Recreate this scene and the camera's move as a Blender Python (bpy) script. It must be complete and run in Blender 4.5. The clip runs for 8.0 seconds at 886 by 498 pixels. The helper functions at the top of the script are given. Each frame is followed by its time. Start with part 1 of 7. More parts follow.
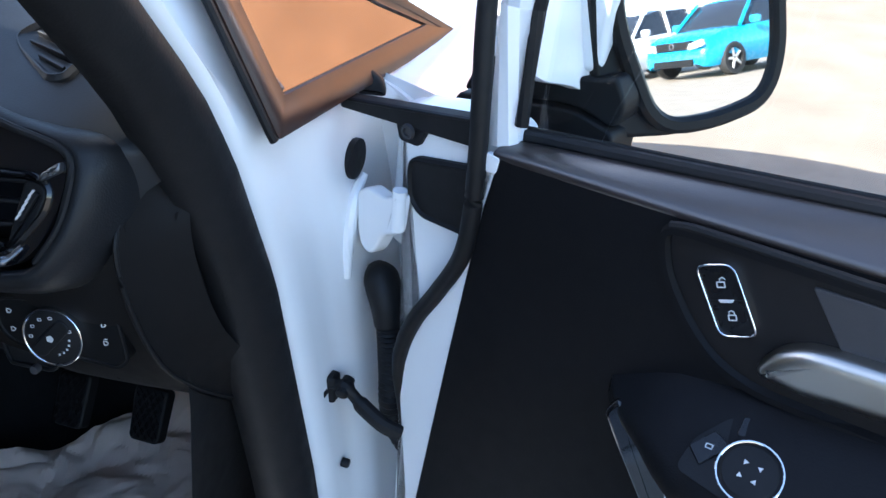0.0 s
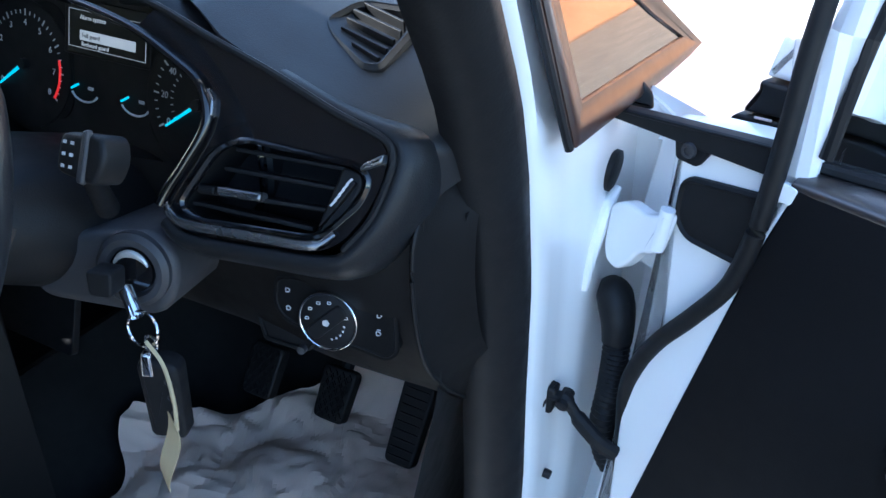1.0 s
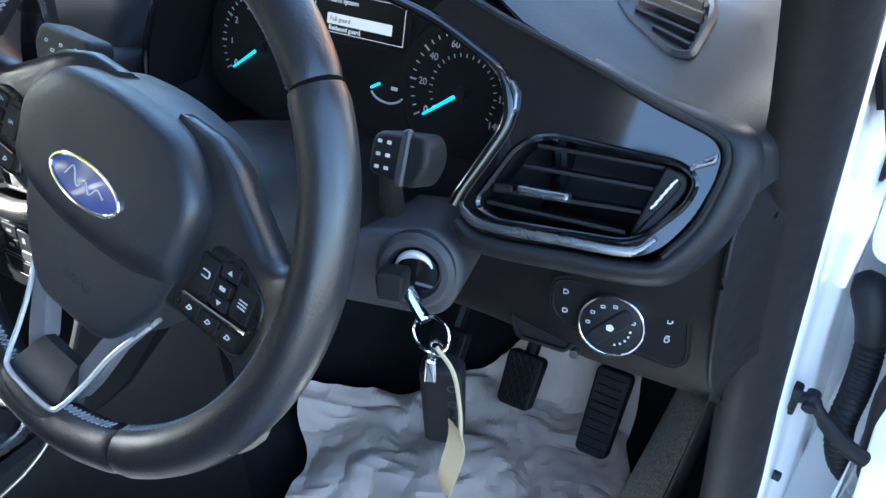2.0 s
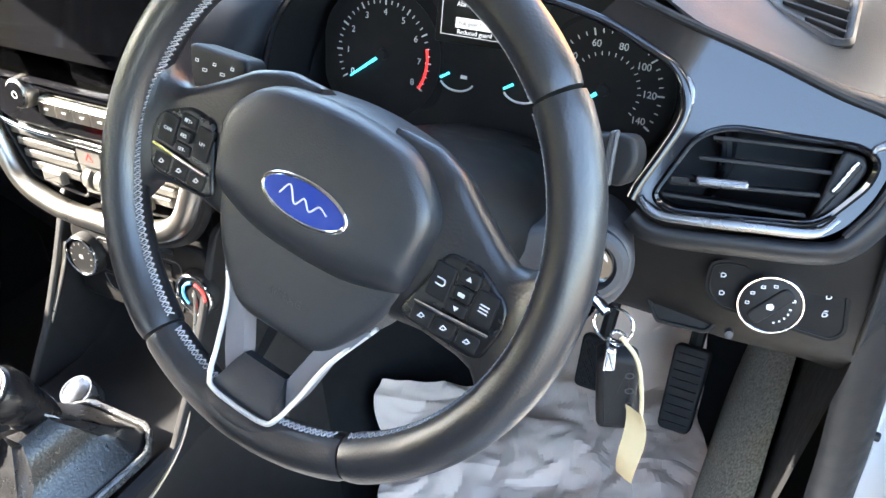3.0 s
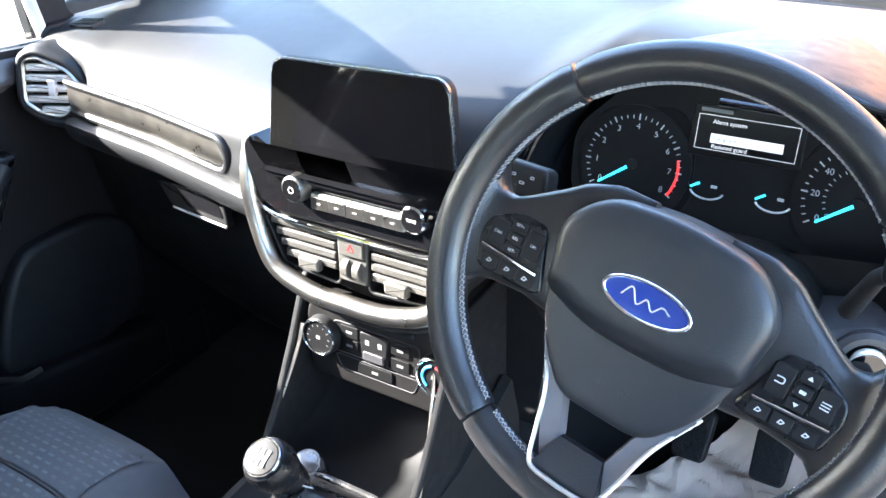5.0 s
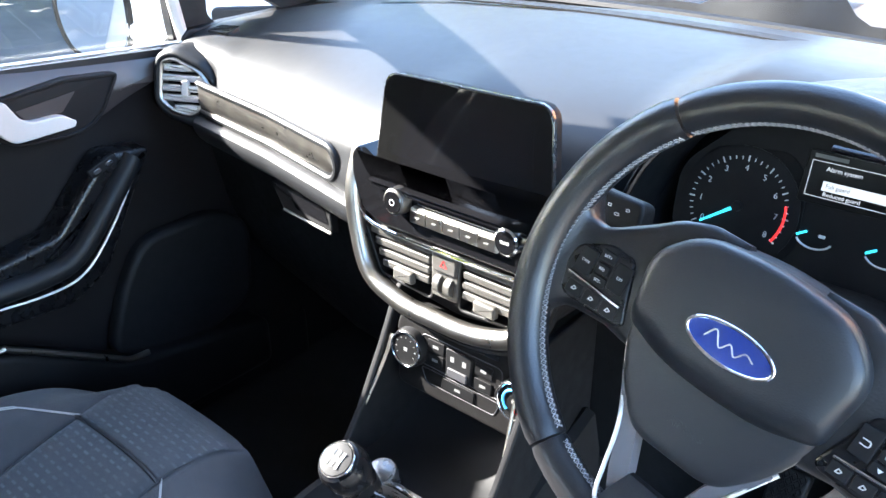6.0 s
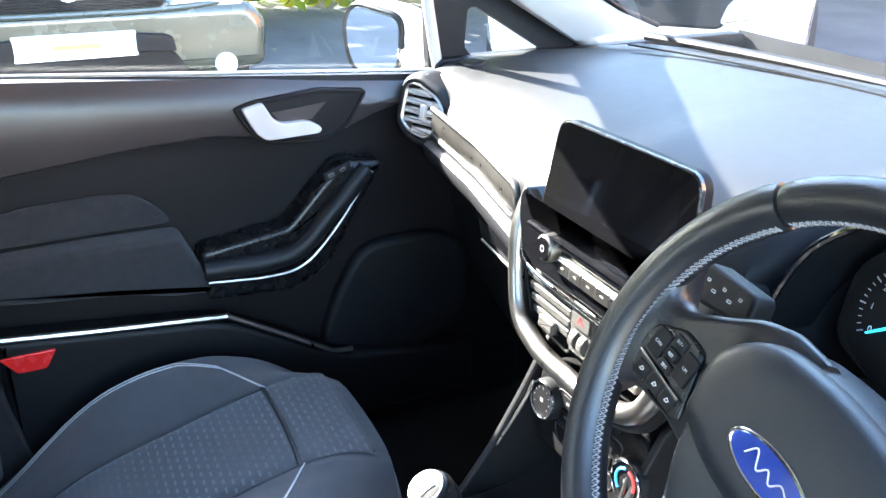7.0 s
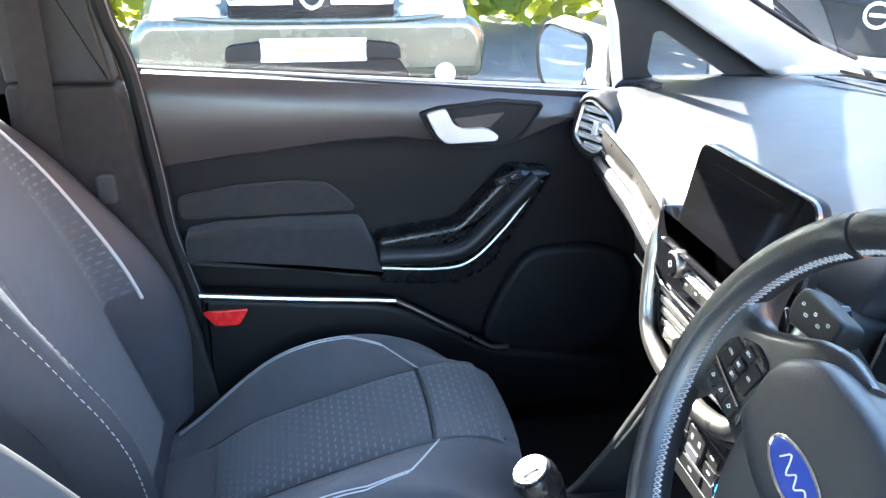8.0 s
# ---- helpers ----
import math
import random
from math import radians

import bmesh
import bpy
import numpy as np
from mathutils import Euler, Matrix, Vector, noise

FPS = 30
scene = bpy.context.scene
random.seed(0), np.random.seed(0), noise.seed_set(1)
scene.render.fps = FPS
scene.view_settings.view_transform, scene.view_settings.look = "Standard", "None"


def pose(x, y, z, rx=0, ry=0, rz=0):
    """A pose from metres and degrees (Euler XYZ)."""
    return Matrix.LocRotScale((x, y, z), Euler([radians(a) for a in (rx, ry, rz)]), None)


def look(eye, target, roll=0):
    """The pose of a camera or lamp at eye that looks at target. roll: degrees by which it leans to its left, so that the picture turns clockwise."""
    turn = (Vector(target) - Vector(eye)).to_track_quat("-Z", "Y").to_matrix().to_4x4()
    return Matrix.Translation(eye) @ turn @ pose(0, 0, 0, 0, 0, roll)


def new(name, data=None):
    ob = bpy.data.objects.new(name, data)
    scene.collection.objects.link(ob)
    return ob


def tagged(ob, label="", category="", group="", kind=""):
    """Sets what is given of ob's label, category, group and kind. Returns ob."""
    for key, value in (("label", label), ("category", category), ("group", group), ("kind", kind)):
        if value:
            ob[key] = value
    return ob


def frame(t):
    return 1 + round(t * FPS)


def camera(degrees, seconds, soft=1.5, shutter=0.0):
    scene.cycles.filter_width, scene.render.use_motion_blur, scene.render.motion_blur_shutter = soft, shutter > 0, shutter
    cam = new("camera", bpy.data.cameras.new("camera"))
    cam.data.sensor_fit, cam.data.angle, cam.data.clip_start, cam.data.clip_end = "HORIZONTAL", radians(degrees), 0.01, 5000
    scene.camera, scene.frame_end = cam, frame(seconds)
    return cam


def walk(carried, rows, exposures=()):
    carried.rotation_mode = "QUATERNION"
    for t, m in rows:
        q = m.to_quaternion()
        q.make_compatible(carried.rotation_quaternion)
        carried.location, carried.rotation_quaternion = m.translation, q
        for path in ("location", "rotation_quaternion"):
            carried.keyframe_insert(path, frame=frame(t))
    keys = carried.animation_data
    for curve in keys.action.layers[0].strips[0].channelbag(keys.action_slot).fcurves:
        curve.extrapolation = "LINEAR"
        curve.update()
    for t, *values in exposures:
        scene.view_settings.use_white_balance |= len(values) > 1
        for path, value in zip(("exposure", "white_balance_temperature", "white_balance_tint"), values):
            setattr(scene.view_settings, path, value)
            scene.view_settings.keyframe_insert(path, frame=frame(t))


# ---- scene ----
cam = camera(54.8, 8.0)
PATH = [
    (0, (1.112, -0.203, 1.198), (0.529, 1.419, 0.185), -0.6),
    (0.5, (1.051, -0.224, 1.201), (0.359, 1.364, 0.201), 0.8),
    (1, (0.968, -0.242, 1.202), (0.183, 1.282, 0.172), 2.0),
    (1.5, (0.872, -0.265, 1.201), (-0.015, 1.176, 0.134), 1.0),
    (1.7, (0.84, -0.271, 1.2), (-0.072, 1.144, 0.119), 0.2),
    (2.8, (0.696, -0.343, 1.22), (-0.137, 1.063, 0.067), -2.8),
    (3, (0.666, -0.372, 1.223), (-0.139, 1.066, 0.089), -2.2),
    (3.5, (0.598, -0.434, 1.236), (-0.19, 1.053, 0.154), -1.9),
    (4, (0.549, -0.471, 1.251), (-0.271, 1.031, 0.215), -2.0),
    (4.5, (0.525, -0.493, 1.26), (-0.358, 0.997, 0.26), -2.1),
    (4.7, (0.521, -0.503, 1.268), (-0.394, 0.977, 0.281), -2.2),
    (5.8, (0.526, -0.522, 1.279), (-0.564, 0.883, 0.364), -1.0),
    (6, (0.541, -0.508, 1.274), (-0.631, 0.832, 0.362), -0.6),
    (6.5, (0.59, -0.44, 1.277), (-0.835, 0.649, 0.391), 0.2),
    (7, (0.647, -0.363, 1.272), (-0.992, 0.433, 0.447), 0.8),
    (7.5, (0.707, -0.314, 1.275), (-1.049, 0.222, 0.481), 1.3),
    (8, (0.754, -0.313, 1.289), (-1.048, 0.026, 0.491), 1.0),
]
EXPOSURES = [(0, 2.42, 5750, 10), (0.9, 2.70, 5500, 8), (1.6, 3.18, 5250, 6), (3.0, 4.60, 6750, 10), (4.5, 4.60, 6250, 10), (6.0, 4.18, 6100, 10), (6.5, 4.27, 6100, 9), (8.0, 4.50, 6050, 8)]
walk(cam, [(t, look(eye, target, roll)) for t, eye, target, roll in PATH], EXPOSURES)


# ---- world, sun, exposure ----
SUN_TO = Vector((-1.75, -0.60, 1.0)).normalized()
world = bpy.data.worlds.new("sky")
scene.world = world
world.use_nodes = True
_nt = world.node_tree
_sky = _nt.nodes.new("ShaderNodeTexSky")
_sky.sky_type = 'NISHITA'
_sky.sun_disc = False
_sky.sun_elevation = math.asin(SUN_TO.z)
_sky.sun_rotation = math.atan2(SUN_TO.x, SUN_TO.y)
_sky.air_density, _sky.dust_density = 1.0, 1.0
_bg = _nt.nodes["Background"]
_nt.links.new(_sky.outputs[0], _bg.inputs[0])
_bg.inputs[1].default_value = 0.13
sun_data = bpy.data.lights.new("sun", 'SUN')
sun_data.energy, sun_data.angle, sun_data.color = 4.0, radians(0.6), (1.0, 0.93, 0.82)
sun = new("sun", sun_data)
sun.matrix_world = look(SUN_TO * 20, (0, 0, 0))


# ---- materials ----
def mat(name, col, rough=0.5, metal=0.0, scale=60.0, bump=0.0, var=0.15, coat=0.0, fine=900.0, spec=0.5, sheen=0.0, rvar=0.08, wear=None):
    """A painted, moulded or woven surface: broad stains, fine grain, uneven gloss."""
    m = bpy.data.materials.new(name)
    m.use_nodes = True
    nt = m.node_tree
    n, k = nt.nodes, nt.links
    b = n["Principled BSDF"]
    tc = n.new("ShaderNodeTexCoord")
    big = n.new("ShaderNodeTexNoise")
    big.inputs["Scale"].default_value, big.inputs["Detail"].default_value = scale * 0.12, 5
    small = n.new("ShaderNodeTexNoise")
    small.inputs["Scale"].default_value, small.inputs["Detail"].default_value = fine, 2
    k.new(tc.outputs["Object"], big.inputs["Vector"])
    k.new(tc.outputs["Object"], small.inputs["Vector"])
    ramp = n.new("ShaderNodeMapRange")
    ramp.inputs[1].default_value, ramp.inputs[2].default_value = 0.3, 0.7
    ramp.inputs[3].default_value, ramp.inputs[4].default_value = 1 - var, 1 + var
    k.new(big.outputs["Fac"], ramp.inputs[0])
    mix = n.new("ShaderNodeVectorMath")
    mix.operation = 'SCALE'
    mix.inputs[0].default_value = col[:3]
    k.new(ramp.outputs[0], mix.inputs["Scale"])
    k.new(mix.outputs[0], b.inputs["Base Color"])
    rr = n.new("ShaderNodeMapRange")
    rr.inputs[1].default_value, rr.inputs[2].default_value = 0.3, 0.7
    rr.inputs[3].default_value, rr.inputs[4].default_value = max(rough - rvar, 0.02), min(rough + rvar, 1)
    mid = n.new("ShaderNodeTexNoise")
    mid.inputs["Scale"].default_value, mid.inputs["Detail"].default_value = scale, 4
    k.new(tc.outputs["Object"], mid.inputs["Vector"])
    k.new(mid.outputs["Fac"], rr.inputs[0])
    k.new(rr.outputs[0], b.inputs["Roughness"])
    b.inputs["Metallic"].default_value = metal
    b.inputs["Specular IOR Level"].default_value = spec
    b.inputs["Coat Weight"].default_value = coat
    b.inputs["Coat Roughness"].default_value = 0.04
    if sheen:
        b.inputs["Sheen Weight"].default_value = sheen
        b.inputs["Sheen Roughness"].default_value = 0.6
    if bump:
        bp = n.new("ShaderNodeBump")
        bp.inputs["Strength"].default_value = bump
        bp.inputs["Distance"].default_value = 0.0006
        k.new(small.outputs["Fac"], bp.inputs["Height"])
        k.new(bp.outputs[0], b.inputs["Normal"])
    return m


def grained(name, col, rough, cell=700.0, depth=0.5, spec=0.5, var=0.12, rvar=0.05):
    """Moulded plastic or leather with a pebbled grain."""
    m = mat(name, col, rough, bump=0.0, var=var, spec=spec, rvar=rvar)
    n, k = m.node_tree.nodes, m.node_tree.links
    tc = n.new("ShaderNodeTexCoord")
    v = n.new("ShaderNodeTexVoronoi")
    v.feature = 'SMOOTH_F1'
    v.inputs["Scale"].default_value = cell
    k.new(tc.outputs["Object"], v.inputs["Vector"])
    bp = n.new("ShaderNodeBump")
    bp.inputs["Strength"].default_value, bp.inputs["Distance"].default_value = depth, 0.0005
    k.new(v.outputs["Distance"], bp.inputs["Height"])
    k.new(bp.outputs[0], n["Principled BSDF"].inputs["Normal"])
    return m


def glass(name, tint=(1, 1, 1), rough=0.0):
    m = bpy.data.materials.new(name)
    m.use_nodes = True
    nt = m.node_tree
    n, k = nt.nodes, nt.links
    n.remove(n["Principled BSDF"])
    tr = n.new("ShaderNodeBsdfTransparent")
    tr.inputs[0].default_value = (*tint, 1)
    gl = n.new("ShaderNodeBsdfGlossy")
    gl.inputs["Roughness"].default_value = rough
    fr = n.new("ShaderNodeFresnel")
    fr.inputs["IOR"].default_value = 1.5
    mx = n.new("ShaderNodeMixShader")
    k.new(fr.outputs[0], mx.inputs[0])
    k.new(tr.outputs[0], mx.inputs[1])
    k.new(gl.outputs[0], mx.inputs[2])
    k.new(mx.outputs[0], n["Material Output"].inputs[0])
    return m


def glow(name, col, strength):
    m = bpy.data.materials.new(name)
    m.use_nodes = True
    b = m.node_tree.nodes["Principled BSDF"]
    b.inputs["Base Color"].default_value = (*[c * 0.5 for c in col], 1)
    b.inputs["Emission Color"].default_value = (*col, 1)
    b.inputs["Emission Strength"].default_value = strength
    return m


def dashed_cloth(name, swap):
    """Dark seat cloth with rows of small pale woven dashes that thin out in patches. swap: lies along x and z, not x and y."""
    m = mat(name, (0.049, 0.054, 0.064), 0.85, bump=0.5, fine=1500, sheen=0.25)
    n, k = m.node_tree.nodes, m.node_tree.links
    tc = n.new("ShaderNodeTexCoord")
    sep = n.new("ShaderNodeSeparateXYZ")
    com = n.new("ShaderNodeCombineXYZ")
    k.new(tc.outputs["Object"], sep.inputs[0])
    k.new(sep.outputs["Z" if swap else "Y"], com.inputs["Y"])
    k.new(sep.outputs["X"], com.inputs["X"])
    br = n.new("ShaderNodeTexBrick")
    br.offset = 0.5
    br.inputs["Scale"].default_value = 1.0
    br.inputs["Brick Width"].default_value = 0.018
    br.inputs["Row Height"].default_value = 0.0115
    br.inputs["Mortar Size"].default_value = 0.0045
    br.inputs["Mortar Smooth"].default_value = 0.2
    br.inputs["Color1"].default_value = br.inputs["Color2"].default_value = (1, 1, 1, 1)
    br.inputs["Mortar"].default_value = (0, 0, 0, 1)
    k.new(com.outputs[0], br.inputs["Vector"])
    no = n.new("ShaderNodeTexNoise")
    no.inputs["Scale"].default_value = 9
    k.new(com.outputs[0], no.inputs["Vector"])
    mr = n.new("ShaderNodeMapRange")
    mr.inputs[1].default_value, mr.inputs[2].default_value = 0.38, 0.62
    mr.inputs[3].default_value, mr.inputs[4].default_value = 0.15, 0.75
    k.new(no.outputs["Fac"], mr.inputs[0])
    mu = n.new("ShaderNodeMath")
    mu.operation = 'MULTIPLY'
    k.new(br.outputs["Color"], mu.inputs[0])
    k.new(mr.outputs[0], mu.inputs[1])
    mx = n.new("ShaderNodeMix")
    mx.data_type = 'RGBA'
    k.new(mu.outputs[0], mx.inputs["Factor"])
    b = n["Principled BSDF"]
    old = b.inputs["Base Color"].links[0].from_socket
    k.new(old, mx.inputs["A"])
    mx.inputs["B"].default_value = (0.135, 0.155, 0.170, 1)
    k.new(mx.outputs["Result"], b.inputs["Base Color"])
    return m


SOFT = grained("soft_touch_black", (0.0085, 0.009, 0.0105), 0.46, 650, 0.35, spec=0.28)
KNEE = grained("black_knee_plastic", (0.0062, 0.0057, 0.0058), 0.58, 900, 0.25, spec=0.17)
HARD = grained("hard_black_plastic", (0.0065, 0.0065, 0.0072), 0.52, 900, 0.3, spec=0.24)
DARK = mat("matt_black_plastic", (0.007, 0.007, 0.008), 0.6, bump=0.15, spec=0.25)
GREY = grained("grey_column_plastic", (0.030, 0.030, 0.034), 0.55, 800, 0.3)
PIANO = mat("gloss_black", (0.006, 0.006, 0.007), 0.07, rvar=0.03, var=0.1, coat=0.3)
SATIN = mat("satin_silver", (0.60, 0.59, 0.57), 0.34, metal=0.55, bump=0.05)
CHROME = mat("chrome", (0.85, 0.85, 0.86), 0.08, metal=1.0, rvar=0.04, var=0.05)
LEATHER = grained("black_leather", (0.0125, 0.0125, 0.0142), 0.35, 520, 0.3, spec=0.62)
PAD = grained("airbag_cover_plastic", (0.0135, 0.0150, 0.0185), 0.43, 800, 0.22, spec=0.58)
RUBBER = mat("black_rubber", (0.007, 0.007, 0.008), 0.55, bump=0.3, fine=400, spec=0.28)
PAINT = mat("white_car_paint", (0.84, 0.85, 0.86), 0.32, scale=20, var=0.012, coat=0.8, rvar=0.015)
SPOKE = mat("satin_grey_spoke", (0.13, 0.13, 0.145), 0.45, metal=0.2, bump=0.05)
DASH = grained("dashboard_skin", (0.0145, 0.0153, 0.0172), 0.46, 900, 0.22, spec=0.27, var=0.05, rvar=0.015)
DOORROLL = grained("black_brown_roll_skin", (0.020, 0.015, 0.0145), 0.33, 700, 0.14, spec=0.95)
RECESS = grained("satin_black_recess", (0.0075, 0.0068, 0.0075), 0.50, 900, 0.15, spec=0.25)
DOORSKIN = grained("black_door_skin", (0.0038, 0.0039, 0.0051), 0.56, 700, 0.3, spec=0.16)
DOORTRIM = grained("brown_black_door_skin", (0.0078, 0.0068, 0.0075), 0.5, 650, 0.3, spec=0.2)
# Gloss black frame; the brown in its base stands for mirrored brick.
QFRAME = mat("black_frame_brick_tint", (0.040, 0.022, 0.017), 0.32, rvar=0.03, spec=0.4)
VENTGLOSS = mat("satin_black_vent", (0.006, 0.006, 0.007), 0.28, rvar=0.04, var=0.1, spec=0.35)
SMOKE = mat("smoked_chrome", (0.16, 0.16, 0.165), 0.25, metal=0.8, bump=0.04)
SILVERCAR = mat("pale_silver_car_paint", (0.50, 0.52, 0.55), 0.28, scale=10, var=0.04, coat=0.8)
DOORCLOTH = mat("dark_door_cloth", (0.0115, 0.0108, 0.0125), 0.85, bump=0.5, fine=1500, sheen=0.12)
ROOFTRIM = mat("brown_black_pillar_plastic", (0.015, 0.0125, 0.0125), 0.6, bump=0.3)
CARPET = mat("black_carpet", (0.010, 0.0095, 0.0095), 0.95, bump=1.0, fine=1200, var=0.4, sheen=0.05, spec=0.2)
GREYCARPET = mat("speckled_grey_carpet", (0.23, 0.225, 0.18), 0.95, bump=1.0, fine=700, var=0.7, scale=2500, sheen=0.2)
PAPER = mat("kraft_paper", (0.84, 0.66, 0.54), 0.8, scale=40, var=0.12, bump=0.3)
CLOTH = mat("plain_seat_cloth", (0.043, 0.045, 0.053), 0.9, bump=0.6, fine=1500, sheen=0.25)
CLOTHDASH = dashed_cloth("dashed_seat_cloth", False)
CLOTHDASH_BACK = dashed_cloth("dashed_seat_cloth_back", True)
SEATVINYL = grained("charcoal_seat_vinyl", (0.036, 0.038, 0.044), 0.55, 600, 0.3)
ROLL = grained("brown_black_roll_vinyl", (0.038, 0.030, 0.0285), 0.36, 700, 0.22, spec=0.62)
SILVERPAINT = mat("silver_painted_plastic", (0.56, 0.53, 0.51), 0.38, metal=0.15, bump=0.05)
THREAD = mat("pale_thread", (0.30, 0.30, 0.31), 0.8, var=0.2)
PIPING = mat("pale_piping", (0.50, 0.50, 0.50), 0.7, var=0.1)
BELT = mat("brown_black_trim_cloth", (0.018, 0.0152, 0.0150), 0.85, bump=0.5)
GLASS = glass("clear_glass", (0.93, 0.96, 0.95))
MIRROR = mat("mirror_silver", (0.9, 0.9, 0.9), 0.01, metal=1.0, rvar=0.0, var=0.0)
RED = mat("red_reflector", (0.75, 0.02, 0.02), 0.25, coat=0.6)
HEADLINER = mat("pale_headlining", (0.55, 0.54, 0.52), 0.9, bump=0.4)
PILLARTRIM = mat("pale_pillar_trim", (0.60, 0.59, 0.58), 0.6, bump=0.3)
ASPHALT = mat("dark_asphalt", (0.085, 0.087, 0.09), 0.9, scale=14, var=0.25, bump=0.8, fine=160)
TARMAC = mat("sunlit_tarmac", (0.27, 0.222, 0.165), 0.9, scale=30, var=0.16, bump=0.8, fine=160)
WHITEMARK = mat("white_print", (0.60, 0.60, 0.60), 0.6, var=0.05)
GREYMARK = mat("grey_print", (0.13, 0.13, 0.13), 0.6, var=0.05)
GAITER = grained("gaiter_leather", (0.010, 0.010, 0.011), 0.30, 420, 0.5)
WHITE = mat("white_plastic", (0.8, 0.8, 0.8), 0.5, var=0.05)
SURROUND = mat("satin_bronze_silver", (0.40, 0.38, 0.345), 0.30, metal=1.0, bump=0.03, var=0.04, rvar=0.03)
VENTGREY = grained("vent_grey_plastic", (0.060, 0.057, 0.052), 0.5, 900, 0.2)
CYAN = glow("cyan_needle", (0.05, 0.60, 0.80), 0.16)
# Red and orange marks get a faint emission of their own.
REDMARK = glow("red_marks", (0.8, 0.03, 0.03), 0.12)
SCREENON = glow("lit_display_white", (0.85, 0.88, 0.9), 0.052)
ORANGE = glow("orange_marker", (1.0, 0.35, 0.05), 0.25)
BLUE = mat("blue_enamel", (0.012, 0.035, 0.22), 0.2, coat=0.6)
BLUEMARK = mat("blue_print", (0.05, 0.35, 0.75), 0.5)
KNOBFACE = mat("knob_face_black", (0.004, 0.004, 0.0045), 0.6, spec=0.15)
DIAL = mat("dial_face_black", (0.0055, 0.0055, 0.0062), 0.55, spec=0.22)
SCREEN = mat("dark_screen_glass", (0.006, 0.006, 0.006), 0.04, rvar=0.01)
TRIPGLASS = mat("matt_display_glass", (0.006, 0.006, 0.006), 0.42, spec=0.2)


BODY_SIDE = pose(-0.0827, -0.0396, 0.0719, -1.63, 5.58, 0.75)    # the driver's door and its pillar, as they stand


# ---- shapes ----
def basis(o, x, y):
    x = Vector(x).normalized()
    z = x.cross(Vector(y)).normalized()
    y = z.cross(x)
    return Matrix(((x.x, y.x, z.x, o[0]), (x.y, y.y, z.y, o[1]), (x.z, y.z, z.z, o[2]), (0, 0, 0, 1)))


def thing(name, label, category, at=(0, 0, 0), group="", kind=""):
    e = new(name)
    e.empty_display_size = 0.05
    e.location = at
    return tagged(e, label, category, group, kind)


def part(name, bm, material, parent=None, label="", angle=35):
    me = bpy.data.meshes.new(name)
    bmesh.ops.recalc_face_normals(bm, faces=bm.faces)
    bm.to_mesh(me)
    bm.free()
    me.polygons.foreach_set("use_smooth", [True] * len(me.polygons))
    me.set_sharp_from_angle(angle=radians(angle))
    me.materials.append(material)
    ob = new(name, me)
    if parent is not None:
        ob.parent = parent
        if parent.type == 'EMPTY':
            ob.matrix_parent_inverse = Matrix.Translation(parent.location).inverted()
    if label:
        ob["label"] = label
    return ob


def rounded(pts, r, n=5):
    """A closed outline with its corners rounded by r (a number or one for each corner)."""
    out = []
    m = len(pts)
    for i in range(m):
        p, a, b = Vector(pts[i]), Vector(pts[i - 1]), Vector(pts[(i + 1) % m])
        rad = r[i] if isinstance(r, (list, tuple)) else r
        da, db = (a - p), (b - p)
        cut = min(rad, da.length * 0.48, db.length * 0.48)
        p0, p1 = p + da.normalized() * cut, p + db.normalized() * cut
        if cut < 1e-5:
            out.append(p)
            continue
        for j in range(n + 1):
            t = j / n
            out.append(p0 * (1 - t) ** 2 + p * 2 * t * (1 - t) + p1 * t * t)
    return out


def hang(build, m):
    """Builds things and sets them down with one rigid move."""
    before = set(scene.objects)
    build()
    for ob in [o for o in scene.objects if o not in before and o.parent is None]:
        ob.matrix_basis = m @ ob.matrix_basis


def shrunk(pts, k, cx=0.0, cy=0.0):
    """An outline drawn in towards a middle point."""
    return [Vector((cx + (p[0] - cx) * k, cy + (p[1] - cy) * k)) for p in pts]


def rect(w, h, r=0.0, cx=0.0, cy=0.0, n=5):
    return rounded([(cx - w / 2, cy - h / 2), (cx + w / 2, cy - h / 2), (cx + w / 2, cy + h / 2), (cx - w / 2, cy + h / 2)], r, n)


def oval(a, b, n=32, cx=0.0, cy=0.0):
    return [Vector((cx + a * math.cos(2 * math.pi * i / n), cy + b * math.sin(2 * math.pi * i / n))) for i in range(n)]


def offset(pts, d):
    """Shrinks an anticlockwise outline by d."""
    out = []
    m = len(pts)
    for i in range(m):
        t = Vector(pts[(i + 1) % m]) - Vector(pts[i - 1])
        if t.length < 1e-9:
            out.append(Vector(pts[i]))
            continue
        t.normalize()
        out.append(Vector(pts[i]) + Vector((-t.y, t.x)) * d)
    return out


def rings(bm, levels, M, cap0=True, cap1=True):
    """Skins a stack of (outline, height) levels."""
    prev = None
    first = None
    for pts, h in levels:
        cur = [bm.verts.new(M @ Vector((p[0], p[1], h))) for p in pts]
        if prev:
            for i in range(len(cur)):
                j = (i + 1) % len(cur)
                bm.faces.new((prev[i], prev[j], cur[j], cur[i]))
        else:
            first = cur
        prev = cur
    if cap0:
        bm.faces.new(list(reversed(first)))
    if cap1:
        bm.faces.new(prev)
    return bm


